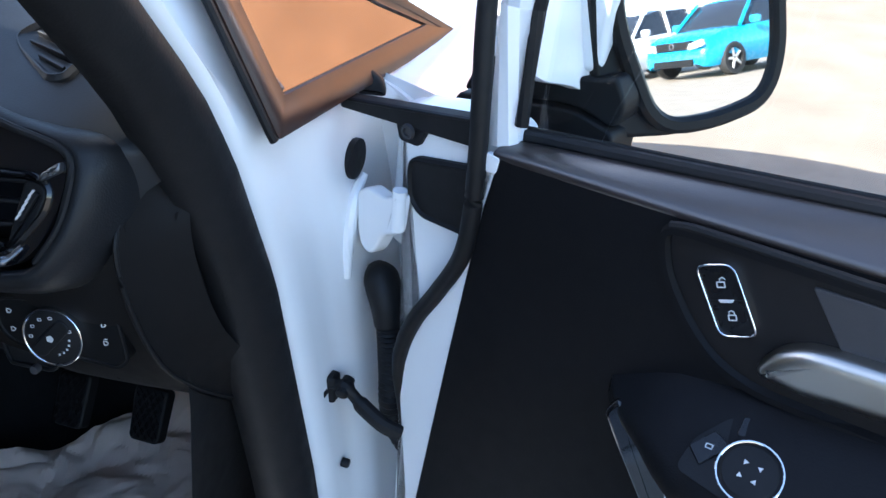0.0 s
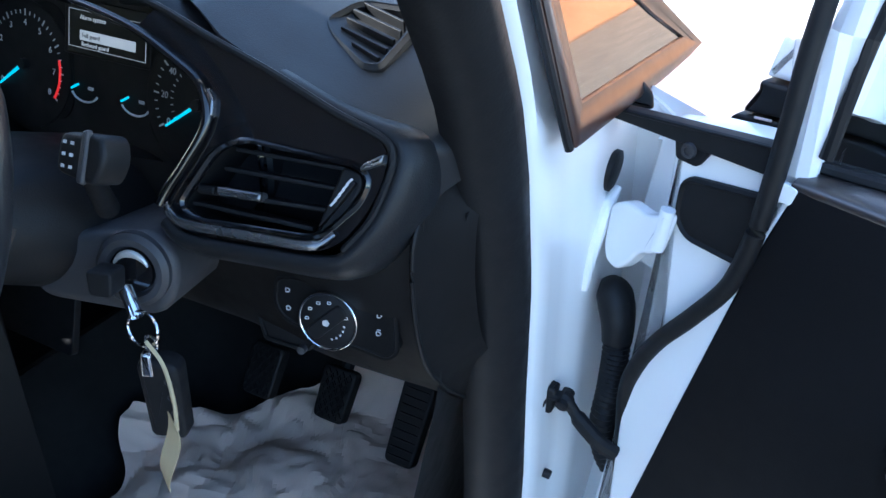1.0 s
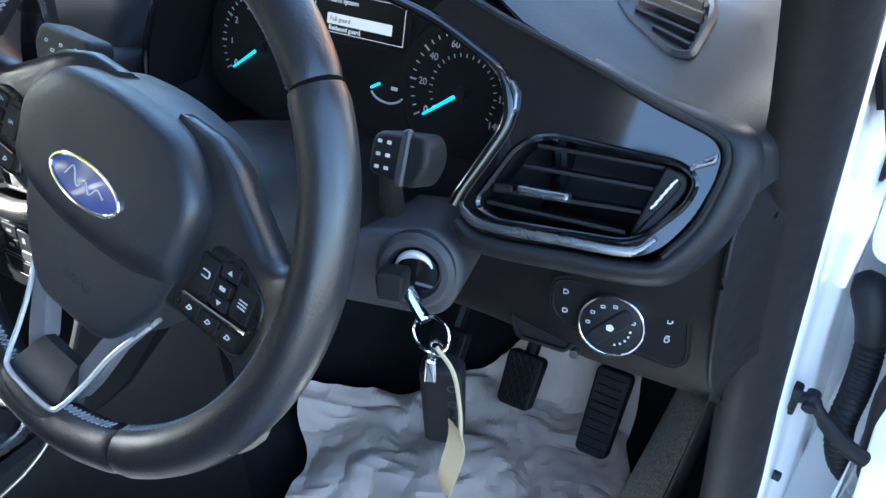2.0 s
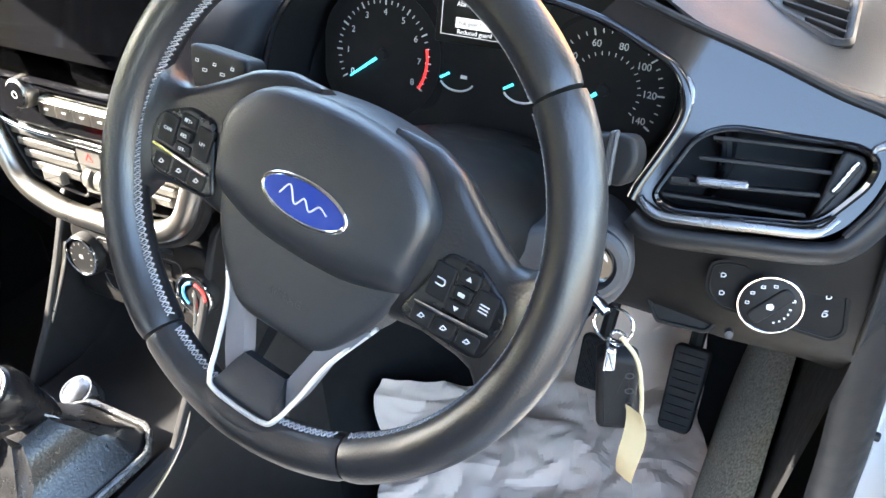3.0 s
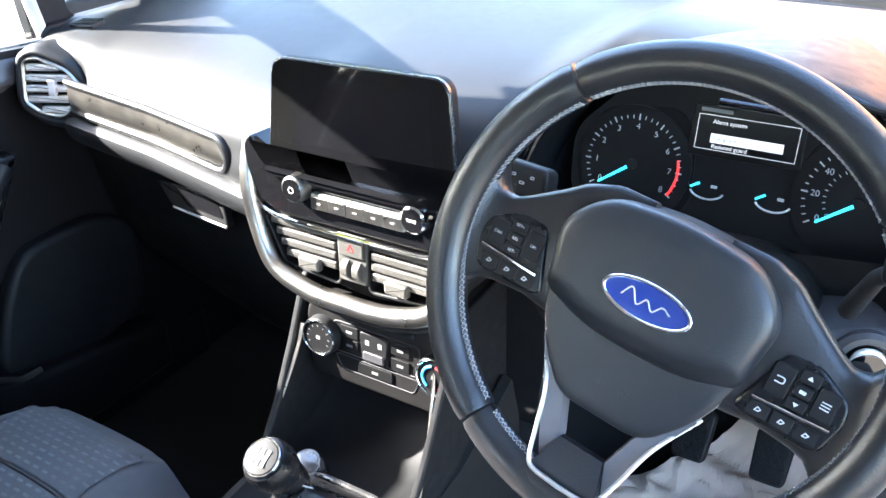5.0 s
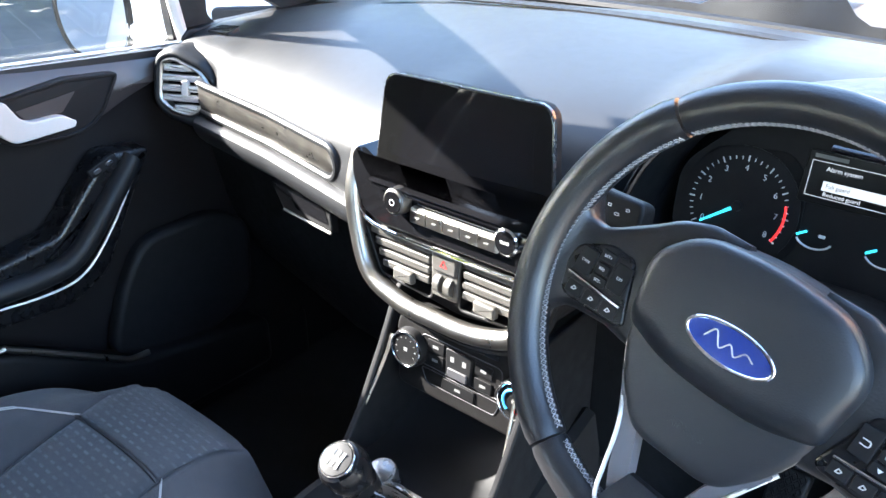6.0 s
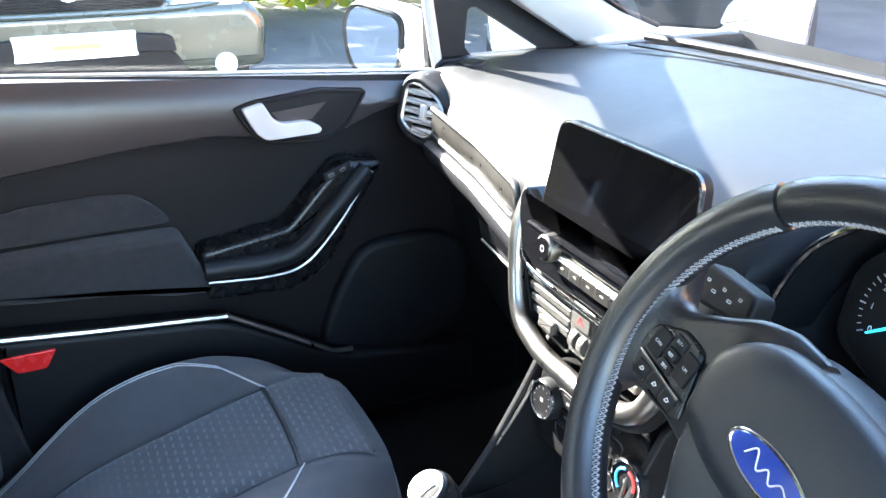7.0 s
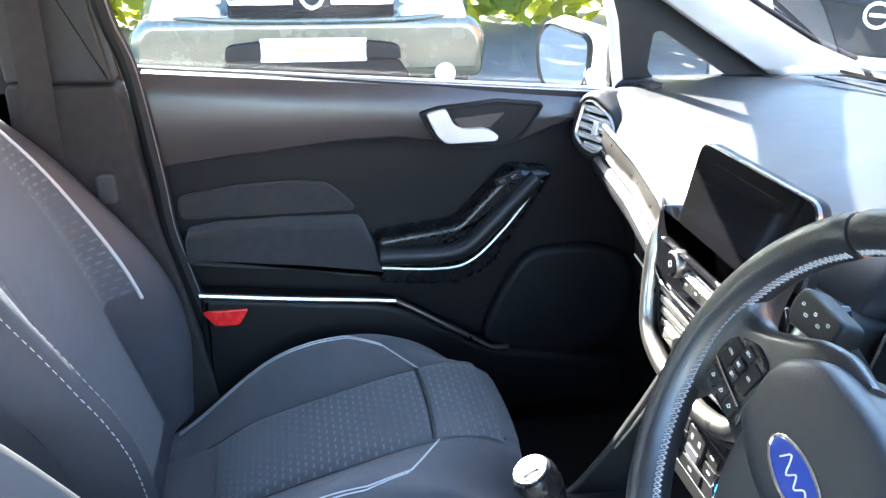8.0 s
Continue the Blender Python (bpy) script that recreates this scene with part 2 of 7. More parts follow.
def prism(pts, d0, d1, M=Matrix(), bevel=0.0, bm=None):
    bm = bm or bmesh.new()
    if bevel <= 0:
        return rings(bm, [(pts, d0), (pts, d1)], M)
    lv = [(pts, d0)]
    for j in range(4):
        a = j / 3 * math.pi / 2
        lv.append((offset(pts, bevel * (1 - math.cos(a))), d1 - bevel + bevel * math.sin(a)))
    lv.append((offset(pts, bevel * 1.2), d1))
    return rings(bm, lv, M)


def bezel(pts, width, d0, d1, M=Matrix(), bm=None, soft=0.25):
    """A closed frame round an outline: width inwards, from d0 to d1, with eased edges."""
    bm = bm or bmesh.new()
    e = min(width, abs(d1 - d0)) * soft
    inn = offset(pts, width)
    return rings(bm, [(inn, d0), (pts, d0), (pts, d1 - e), (offset(pts, e), d1), (offset(pts, width - e), d1), (inn, d1 - e), (inn, d0)], M, False, False)


def loft(secs, bm=None, caps=False, wrap=False):
    bm = bm or bmesh.new()
    rows = [[bm.verts.new(Vector(p)) for p in s] for s in secs]
    for a, b in zip(rows, rows[1:]):
        m = len(a)
        for i in range(m if wrap else m - 1):
            j = (i + 1) % m
            bm.faces.new((a[i], a[j], b[j], b[i]))
    if caps:
        bm.faces.new(list(reversed(rows[0])))
        bm.faces.new(rows[-1])
    return bm


def smooth_path(pts, n=6):
    """A gliding line through the points."""
    P = [Vector(p) for p in pts]
    P = [P[0] * 2 - P[1]] + P + [P[-1] * 2 - P[-2]]
    out = []
    for i in range(1, len(P) - 2):
        for j in range(n):
            t = j / n
            a, b, c, d = P[i - 1], P[i], P[i + 1], P[i + 2]
            out.append(0.5 * (2 * b + (c - a) * t + (2 * a - 5 * b + 4 * c - d) * t * t + (3 * b - a - 3 * c + d) * t ** 3))
    out.append(P[-2])
    return out


def tube(path, r, n=8, closed=False, flat=1.0, up=(0, 0, 1), bm=None):
    """A round or flattened bar along a path; r may be one radius for each point."""
    bm = bm or bmesh.new()
    P = [Vector(p) for p in path]
    m = len(P)
    rows = []
    for i, p in enumerate(P):
        a = P[i - 1] if (i or closed) else P[0]
        b = P[(i + 1) % m] if (i < m - 1 or closed) else P[-1]
        t = (b - a).normalized()
        s = t.cross(Vector(up))
        s = s.normalized() if s.length > 1e-4 else t.orthogonal().normalized()
        u = s.cross(t)
        rad = r[i] if isinstance(r, (list, tuple)) else r
        rows.append([bm.verts.new(p + (s * math.cos(2 * math.pi * k / n) + u * flat * math.sin(2 * math.pi * k / n)) * rad) for k in range(n)])
    for i in range(m if closed else m - 1):
        a, b = rows[i], rows[(i + 1) % m]
        for k in range(n):
            l = (k + 1) % n
            bm.faces.new((a[k], a[l], b[l], b[k]))
    if not closed:
        bm.faces.new(list(reversed(rows[0])))
        bm.faces.new(rows[-1])
    return bm


def lathe(profile, M=Matrix(), n=32, bm=None):
    """Turns (radius, height) pairs about the local z."""
    bm = bm or bmesh.new()
    return rings(bm, [([(r * math.cos(2 * math.pi * i / n), r * math.sin(2 * math.pi * i / n)) for i in range(n)], h) for r, h in profile], M)


def box(lo, hi, bevel=0.0, M=Matrix(), bm=None, r=None):
    w, h = hi[0] - lo[0], hi[1] - lo[1]
    pts = rect(w, h, r if r is not None else bevel, (lo[0] + hi[0]) / 2, (lo[1] + hi[1]) / 2, 3)
    return prism(pts, lo[2], hi[2], M, bevel, bm)


def sheet(f, nu, nv, thick=0.0):
    """A surface f(u, v) for u, v in 0..1; thick: given a back by shifting along its normals."""
    bm = loft([[f(i / nu, j / nv) for j in range(nv + 1)] for i in range(nu + 1)])
    if thick:
        bmesh.ops.recalc_face_normals(bm, faces=bm.faces)
        bmesh.ops.solidify(bm, geom=bm.faces[:], thickness=thick)
    return bm


def lerp(a, b, t):
    return a + (b - a) * t


def keyed(table, x):
    """Reads a table of (x, value or tuple) with straight lines between its rows, eased."""
    if x <= table[0][0]:
        return table[0][1]
    for (a, p), (b, q) in zip(table, table[1:]):
        if x <= b:
            t = (x - a) / (b - a)
            return [lerp(i, j, t) for i, j in zip(p, q)] if isinstance(p, (list, tuple)) else lerp(p, q, t)
    return table[-1][1]


def words(name, text, size, M, material, parent, extrude=0.0002):
    cu = bpy.data.curves.new(name, 'FONT')
    cu.body, cu.size, cu.extrude = text, size, extrude
    cu.align_x, cu.align_y = 'CENTER', 'CENTER'
    tmp = bpy.data.objects.new(name, cu)
    scene.collection.objects.link(tmp)
    me = bpy.data.meshes.new_from_object(tmp.evaluated_get(bpy.context.evaluated_depsgraph_get()))
    bpy.data.objects.remove(tmp)
    me.transform(M)
    me.name = name
    me.materials.clear()
    me.materials.append(material)
    ob = new(name, me)
    ob.parent = parent
    if parent.type == 'EMPTY':
        ob.matrix_parent_inverse = Matrix.Translation(parent.location).inverted()
    return ob


# ---- ground and the shell of the car ----
def build_ground():
    bm = bmesh.new()
    bmesh.ops.create_grid(bm, x_segments=24, y_segments=24, size=150)
    tagged(part("ground", bm, TARMAC), "pale worn tarmac of a sunlit car park", "ground", kind="structure")
    tagged(part("road", sheet(lambda a, b: (lerp(-60, -1.3, a), lerp(-60, 60, b), 0.004), 12, 12), ASPHALT), "dark asphalt beside the parked cars", "road", kind="structure")


def prof(table, x):
    flat = keyed([(a, [c for p in ps for c in p]) for a, ps in table], x)
    return [(flat[i], flat[i + 1]) for i in range(0, len(flat), 2)]


def wall(name, pts, d0, d1, M, material, label, category="car body", bevel=0.004):
    return tagged(part(name, prism(pts, d0, d1, M, bevel), material), label, category, kind="structure")


SIDE_L = basis((0, 0, 0), (0, 1, 0), (0, 0, 1))      # local x ahead, y up, z to the right


def build_shell():
    # floor, toe board, tunnel
    def fl(u, v):
        x = lerp(-0.74, 0.74, u)
        y = lerp(-2.0, 1.0, v)
        z = 0.235 + (max(0, y - 0.62) * 1.15 if y < 0.9 else 0.322 + (y - 0.9) * 4)
        t = max(0, 1 - abs(x) / 0.15)
        z += 0.16 * (t * t * (3 - 2 * t))
        return (x, y, z)
    tagged(part("floor", sheet(fl, 60, 60, 0.01), CARPET), "black carpeted car floor with raised tunnel", "floor", kind="structure")
    # roof and headlining
    def rf(o):
        def f(u, v):
            x = lerp(-0.60, 0.60, u)
            y = lerp(-1.95, 0.09 - 0.05 * abs(x / 0.6) ** 2, v)
            return (x, y, 1.385 + o - (0.06 if o == 0 else 0.02) * (abs(x) / 0.6) ** 4 - 0.05 * max(0, abs(y + 0.9) / 1.05) ** 2)
        return f
    tagged(part("ceiling", sheet(rf(0), 16, 16), HEADLINER), "pale cloth headlining", "ceiling", kind="structure")
    tagged(part("roof", sheet(rf(0.05), 16, 16), PAINT), "white painted car roof", "car roof", kind="structure")
    # side walls behind the front doors, window openings left free
    for sgn, nm in ((-1, "west"), (1, "east")):
        M = basis((sgn * 0.70, 0, 0), (0, 1, 0), (0, 0, 1))
        bm = prism(rounded([(-2.0, 0.2), (-0.66, 0.2), (-0.62, 0.96), (-2.0, 1.06)], 0.02), -0.03, 0.03, M, 0.004)
        prism(rounded([(-0.78, 0.9), (-0.62, 0.9), (-0.60, 1.34), (-0.70, 1.36)], 0.02), -0.03, 0.03, M, 0.004, bm)
        prism(rounded([(-2.0, 1.0), (-1.55, 1.0), (-1.35, 1.36), (-2.0, 1.36)], 0.02), -0.03, 0.03, M, 0.004, bm)
        tagged(part("wall_" + nm, bm, BELT), "dark trimmed rear side of the car with pillar", "car body", kind="structure")
        tagged(part("rear_quarter_" + nm, prism(rounded([(-2.0, 0.2), (-0.66, 0.2), (-0.64, 0.95), (-2.0, 1.05)], 0.03), sgn * 0.032, sgn * 0.085, M, 0.0), PAINT), "white painted rear quarter panel", "car body", kind="structure")
        # roof rail over the doors
        o = 0.050 if sgn > 0 else 0.0
        path = smooth_path([(sgn * (0.740 - o), 0.62, 0.975), (sgn * (0.715 - o), 0.38, 1.115), (sgn * (0.670 - o * 0.6), 0.13, 1.265), (sgn * 0.63, -0.08, 1.34), (sgn * 0.61, -0.5, 1.37), (sgn * 0.61, -1.2, 1.36), (sgn * 0.61, -1.95, 1.32)], 8)
        tagged(part("trim_roof_rail_" + nm, tube(path, [0.045 if p.y < 0 else (0.040 if sgn < 0 else 0.028) for p in path], 14, flat=0.8), PILLARTRIM), "pale windscreen pillar and roof rail trim", "pillar trim", kind="structure")
        strip = []
        for i in range(15):
            t = i / 14
            ax, ay, az = keyed([(0, (0.700, 0.560, 0.972)), (0.5, (0.686, 0.310, 1.122)), (1, (0.645, 0.04, 1.310))], t)
            bx, by, bz = keyed([(0, (0.662, 0.715, 0.995)), (0.22, (0.656, 0.615, 1.034)), (0.5, (0.648, 0.455, 1.118)), (0.75, (0.620, 0.22, 1.242)), (1, (0.590, 0.01, 1.338))], t)
            a, b = Vector((sgn * ax, ay, az)), Vector((sgn * bx, by, bz))
            m = a.lerp(b, 0.5) + Vector((-sgn * 0.016, -0.006, 0.004))
            strip.append([a, a.lerp(m, 0.55) + Vector((-sgn * 0.004, -0.002, 0)), m, m.lerp(b, 0.5) + Vector((-sgn * 0.003, 0, 0.001)), b, b + Vector((sgn * 0.02, 0.01, 0))])
        tagged(part("trim_screen_pillar_" + nm, loft(strip), PILLARTRIM), "pale moulded windscreen pillar trim", "pillar trim", kind="structure")
        tagged(part("trim_screen_edge_" + nm, tube([s[4] + Vector((-sgn * 0.001, 0.003, 0.001)) for s in strip], 0.0045, 8), RUBBER), "black rubber edge of the windscreen", "pillar trim", kind="structure")
    M = basis((0, -2.0, 0), (1, 0, 0), (0, 0, 1))
    wall("wall_rear", rounded([(-0.72, 0.2), (0.72, 0.2), (0.72, 1.02), (-0.72, 1.02)], 0.05), 0, 0.05, M, BELT, "dark rear wall of the cabin")
    wall("tailgate", rounded([(-0.74, 0.30), (0.74, 0.30), (0.72, 1.03), (-0.72, 1.03)], 0.06), 0.055, 0.10, M, PAINT, "white painted tailgate")
    # bulkhead and footwell sides
    wall("wall_bulkhead", rounded([(-0.74, 0.20), (0.74, 0.20), (0.74, 0.86), (-0.74, 0.86)], 0.02), 0, 0.03, basis((0, 0.99, 0), (1, 0, 0), (0, 0, 1)), DARK, "dark bulkhead at the end of the footwells")
    wall("wall_footwell_west", rounded([(0.28, 0.20), (1.0, 0.20), (1.0, 0.955), (0.28, 0.955)], 0.02), -0.03, 0.0, basis((-0.715, 0, 0), (0, 1, 0), (0, 0, 1)), HARD, "dark side of the passenger footwell")
    # sills
    tagged(part("sill_east", box((0.68, -0.62, 0.16), (0.80, 0.44, 0.345), 0.02), PAINT), "white painted door sill", "door sill", kind="structure")
    tagged(part("sill_west", box((-0.80, -0.62, 0.16), (-0.705, 0.48, 0.34), 0.02), HARD), "black plastic inner sill", "door sill", kind="structure")
    # rear bench, dark
    b = thing("rear_bench", "dark cloth rear bench seat behind the front seats", "car seat", (0, -1.4, 0.24))
    part("seat", box((-0.62, -1.75, 0.24), (0.62, -1.15, 0.52), 0.05), CLOTH, b)
    part("backrest", box((-0.62, -1.95, 0.45), (0.62, -1.75, 1.02), 0.05), CLOTH, b)
    # bonnet and wings
    def bon(u, v):
        x = lerp(-0.70, 0.70, u)
        y = lerp(0.785, 2.25, v)
        return (x * (1 - 0.10 * v * v), y - 0.10 * (x / 0.7) ** 2 * v, 0.855 - 0.03 * (x / 0.7) ** 2 - 0.16 * v ** 1.8)
    tagged(part("bonnet", sheet(bon, 20, 16, 0.01), PAINT), "white painted bonnet in the sun", "car bonnet", kind="structure")
    for sgn, nm in ((-1, "west"), (1, "east")):
        def wing(u, v, s=sgn):
            y = lerp(0.56, 2.20, v)
            top = (0.925 if s > 0 else 0.85) - 0.03 * v - 0.13 * v ** 2.4
            a = u * math.pi / 2
            return (s * (0.70 + 0.135 * math.sin(a)) * (1 - 0.08 * v * v), y - 0.10 * v, top - (1 - math.cos(a)) * 0.10 - max(0, u - 0.9) * 5.5)
        tagged(part("wing_" + nm, sheet(wing, 24, 14, 0.004), PAINT), "white painted front wing", "car wing", kind="structure")
    tagged(part("bumper_front", box((-0.78, 2.02, 0.18), (0.78, 2.26, 0.66), 0.08), PAINT), "white front bumper", "bumper", kind="structure")
    # windscreen, scuttle
    def ws(u, v):
        s = lerp(-1, 1, u)
        y = lerp(0.765 - 0.045 * s * s, 0.09 - 0.08 * s * s, v)
        return (s * lerp(0.666, 0.592, v), y, lerp(0.985 - 0.015 * s * s, 1.375 - 0.037 * s * s, v) + 0.03 * math.sin(math.pi * v))
    w = tagged(part("window_windscreen", sheet(ws, 20, 12), GLASS), "clear raked windscreen", "windscreen", kind="structure")
    w.data.flip_normals()
    w.visible_shadow = False
    def scut(u, v):
        s = lerp(-1, 1, u)
        return (s * 0.70, lerp(0.752, 0.800, v) - 0.045 * s * s, lerp(0.972, 0.862, v) - 0.015 * s * s - 0.012 * math.sin(math.pi * v))
    tagged(part("scuttle", sheet(scut, 20, 4, 0.006), DARK), "black plastic scuttle under the windscreen", "scuttle panel", kind="structure")


# ---- dashboard ----
PADTAB = [
    (-0.72, [(.60, .950), (.50, .956), (.40, .957), (.33, .952), (.285, .94), (.262, .915), (.258, .885), (.258, .845), (.275, .80)]),
    (-0.64, [(.64, .962), (.52, .971), (.41, .970), (.32, .961), (.262, .951), (.250, .930), (.255, .885), (.250, .845), (.255, .81)]),
    (-0.575, [(.65, .967), (.53, .978), (.41, .976), (.32, .963), (.258, .948), (.242, .920), (.248, .885), (.240, .845), (.245, .81)]),
    (-0.545, [(.66, .971), (.53, .982), (.41, .979), (.31, .962), (.250, .940), (.222, .912), (.213, .885), (.213, .845), (.228, .812)]),
    (-0.40, [(.69, .982), (.55, .994), (.41, .991), (.30, .965), (.235, .935), (.205, .908), (.198, .885), (.198, .845), (.215, .815)]),
    (-0.17, [(.71, .992), (.55, 1.005), (.40, .998), (.28, .972), (.205, .945), (.170, .915), (.160, .885), (.155, .85), (.175, .82)]),
    (-0.10, [(.72, .995), (.55, 1.005), (.40, 1.0), (.28, .982), (.215, .955), (.185, .915), (.18, .885), (.18, .85), (.19, .82)]),
    (0.12, [(.72, .995), (.55, 1.005), (.42, 1.0), (.32, .99), (.25, .965), (.215, .92), (.21, .885), (.21, .85), (.21, .82)]),
    (0.20, [(.72, .995), (.58, 1.015), (.47, 1.03), (.40, 1.03), (.37, 1.02), (.36, 1.0), (.35, .95), (.34, .88), (.33, .82)]),
    (0.50, [(.71, .995), (.58, 1.008), (.47, 1.020), (.40, 1.026), (.34, 1.030), (.28, 1.030), (.24, 1.026), (.35, 1.01), (.36, .90)]),
    (0.545, [(.70, .992), (.57, 1.003), (.45, 1.010), (.38, 1.013), (.32, 1.014), (.26, 1.012), (.219, 1.008), (.30, .985), (.31, .88)]),
    (0.595, [(.68, .989), (.54, .998), (.43, 1.003), (.36, 1.003), (.30, .998), (.25, .993), (.219, .990), (.29, .965), (.30, .88)]),
    (0.646, [(.65, .985), (.53, .993), (.42, .998), (.35, .996), (.30, .989), (.25, .980), (.219, .973), (.27, .945), (.28, .88)]),
    (0.685, [(.61, .980), (.51, .984), (.42, .987), (.35, .984), (.29, .976), (.25, .968), (.228, .958), (.236, .930), (.246, .88)]),
    (0.715, [(.58, .970), (.50, .972), (.42, .972), (.37, .970), (.33, .964), (.290, .955), (.265, .945), (.262, .932), (.265, .92)]),
    (0.740, [(.58, .960), (.50, .960), (.42, .960), (.38, .956), (.36, .952), (.340, .947), (.330, .943), (.330, .938), (.332, .932)]),
]


def build_dashboard():
    d = thing("dashboard", "black grained dashboard, sunlit on the passenger side", "dashboard", (0, 0.4, 0.9))
    secs = []
    for i in range(97):
        x = lerp(-0.72, 0.740, i / 96)
        secs.append([(x, p[0], p[1]) for p in smooth_path([(y, z, 0) for y, z in prof(PADTAB, x)], 4)])
    part("upper_pad", loft(secs), DASH, d, "soft grained upper pad")
    # glovebox side
    low = [(-0.72, [(.275, .80), (.30, .76), (.33, .62), (.40, .50), (.56, .42)]), (-0.4, [(.213, .816), (.235, .775), (.275, .62), (.34, .48), (.50, .40)]), (-0.14, [(.175, .82), (.20, .79), (.26, .62), (.33, .46), (.50, .38)])]
    secs = []
    for i in range(25):
        x = lerp(-0.72, -0.13, i / 24)
        secs.append([(x, p[0], p[1]) for p in smooth_path([(y, z, 0) for y, z in prof(low, x)], 4)])
    part("glovebox_panel", loft(secs), HARD, d, "dark glovebox face")
    M = basis((-0.36, 0.222, 0.757), (1, -0.06, 0), (0, 0.25, 1))
    h = part("glovebox_handle", prism(rounded([(-0.085, 0.02), (-0.05, -0.012), (0.07, -0.016), (0.055, 0.022)], 0.006), -0.004, 0.008, M, 0.003), HARD, d)
    # A silver line stands for the bright glint along the lower lip.
    part("handle_glint", tube([M @ Vector((-0.045, -0.013, 0.0075)), M @ Vector((0.066, -0.0165, 0.0075))], 0.0022, 8), SATIN, h, "silver line for the glint on the lower lip")
    part("handle_recess", prism(rounded([(-0.04, 0.018), (-0.015, -0.004), (0.06, -0.006), (0.045, 0.016)], 0.004), 0.0082, 0.009, M), PIANO, h)
    # trim bar of the passenger side
    def swept(prof2, x0, x1, taper):
        secs = []
        n = 40
        for i in range(n + 1):
            x = lerp(x0, x1, i / n)
            y = keyed([(-0.72, .258), (-0.64, .222), (-0.40, .198), (-0.17, .158)], x)
            dz = keyed([(-0.64, 0.0), (-0.2, -0.010)], x)
            k = min(1, math.sqrt(max(0.0, 1 - max(0, (x - (x1 - taper)) / taper) ** 2)) + 0.02)
            secs.append([(x, y + a, dz + 0.880 + (b - 0.880) * k) for a, b in prof2])
        return loft(secs, wrap=True, caps=True)
    def pad(x, z, out=0.0):
        return Vector((x, keyed([(-0.72, .258), (-0.64, .222), (-0.40, .198), (-0.17, .158)], x) - out, z + keyed([(-0.64, 0.0), (-0.2, -0.010)], x)))
    rim = [pad(lerp(-0.590, -0.250, i / 16), 0.905) for i in range(17)]
    rim += [pad(-0.250 + 0.0225 * math.cos(radians(a)), 0.8825 + 0.0225 * math.sin(radians(a))) for a in range(75, -90, -15)]
    rim += [pad(lerp(-0.250, -0.590, i / 16), 0.860) for i in range(17)]
    part("trim_rim", tube(rim, 0.0058, 10, up=(0, -1, 0)), DASH, d, "raised rim round the trim bar")
    part("trim_bar", swept([(0.004, .902), (-0.0010, .901), (-0.0030, .890), (-0.0042, .880), (-0.0030, .870), (-0.0010, .864), (0.004, .863)], -0.590, -0.232, 0.020), SURROUND, d, "satin silver trim bar")
    part("trim_ledge", swept([(0.01, .853), (-0.006, .851), (-0.014, .845), (-0.016, .838), (-0.013, .828), (-0.006, .816), (0.004, .806), (0.022, .802)], -0.60, -0.150, 0.02), DASH, d)
    # passenger end vent, turned towards the driver
    M = basis((-0.623, 0.212, 0.892), (1, 0.48, 0.0), (0, 0.24, 1))
    out = rounded([(-0.046, -0.022), (-0.020, -0.040), (0.016, -0.046), (0.046, -0.020), (0.048, 0.004), (0.030, 0.028), (-0.020, 0.048), (-0.042, 0.040)], 0.012)
    v = part("passenger_vent", bezel(out, 0.006, -0.03, 0.004, M, soft=0.6), SURROUND, d, "silver framed end vent")
    bm = bmesh.new()
    rings(bm, [(offset(out, 0.001), -0.002), (offset(out, -0.003), 0.0025), (offset(out, -0.008), 0.0010), (offset(out, -0.014), -0.007), (offset(out, -0.019), -0.022), (offset(out, -0.022), -0.055)], M, False, False)
    part("vent_housing", bm, DASH, v, "padded surround of the end vent", angle=70)
    part("vent_back", prism(offset(out, 0.005), -0.03, -0.016, M), DARK, v)
    for i in range(5):
        y = -0.032 + i * 0.0155
        x0, x1 = keyed([(-0.034, (-0.016, 0.022)), (-0.017, (-0.038, 0.040)), (0.0, (-0.040, 0.040)), (0.018, (-0.038, 0.032)), (0.032, (-0.035, 0.010))], y)
        part("slat", prism(rounded([(x0, y - 0.0052), (x1, y - 0.0052), (x1, y + 0.0052), (x0, y + 0.0052)], 0.001), -0.018, 0.0015, M, 0.0020), SILVERPAINT, v)
    part("thumb_tab", box((-0.004, -0.012, -0.004), (0.008, 0.012, 0.0045), 0.002, M), SILVERPAINT, v)
    # grille of the windscreen demister on the passenger side
    M = basis((-0.648, 0.318, 0.9625), (1, 0, 0.10), (0, 1, 0.16)) @ Matrix.Scale(0.7, 4)
    v = part("demister_vent", prism(rounded([(-0.045, -0.022), (0.05, -0.030), (0.045, 0.010), (-0.04, 0.020)], 0.01), -0.01, 0.0015, M, 0.001), DARK, d)
    for i in range(4):
        part("slat", box((-0.036, -0.016 + i * 0.009, 0.001), (0.038, -0.013 + i * 0.009, 0.003), 0.0006, M), HARD, v)
    # long demister slot at the windscreen
    def slot(u, v):
        s = lerp(-0.9, 0.9, u)
        return (s * 0.6, lerp(0.63, 0.655, v) - 0.09 * s * s, 1.004 - 0.012 * s * s)
    part("demister_slot", sheet(slot, 20, 1, 0.003), DARK, d)
    def shelf(u, v):
        s = lerp(-1, 1, u)
        return (s * 0.70, lerp(0.655 - 0.10 * s * s, 0.775 - 0.045 * s * s, v), lerp(0.990, 0.9815, v) - 0.016 * s * s - 0.012 * max(0, -s) ** 3)
    part("screen_shelf", sheet(shelf, 24, 4), DASH, d)
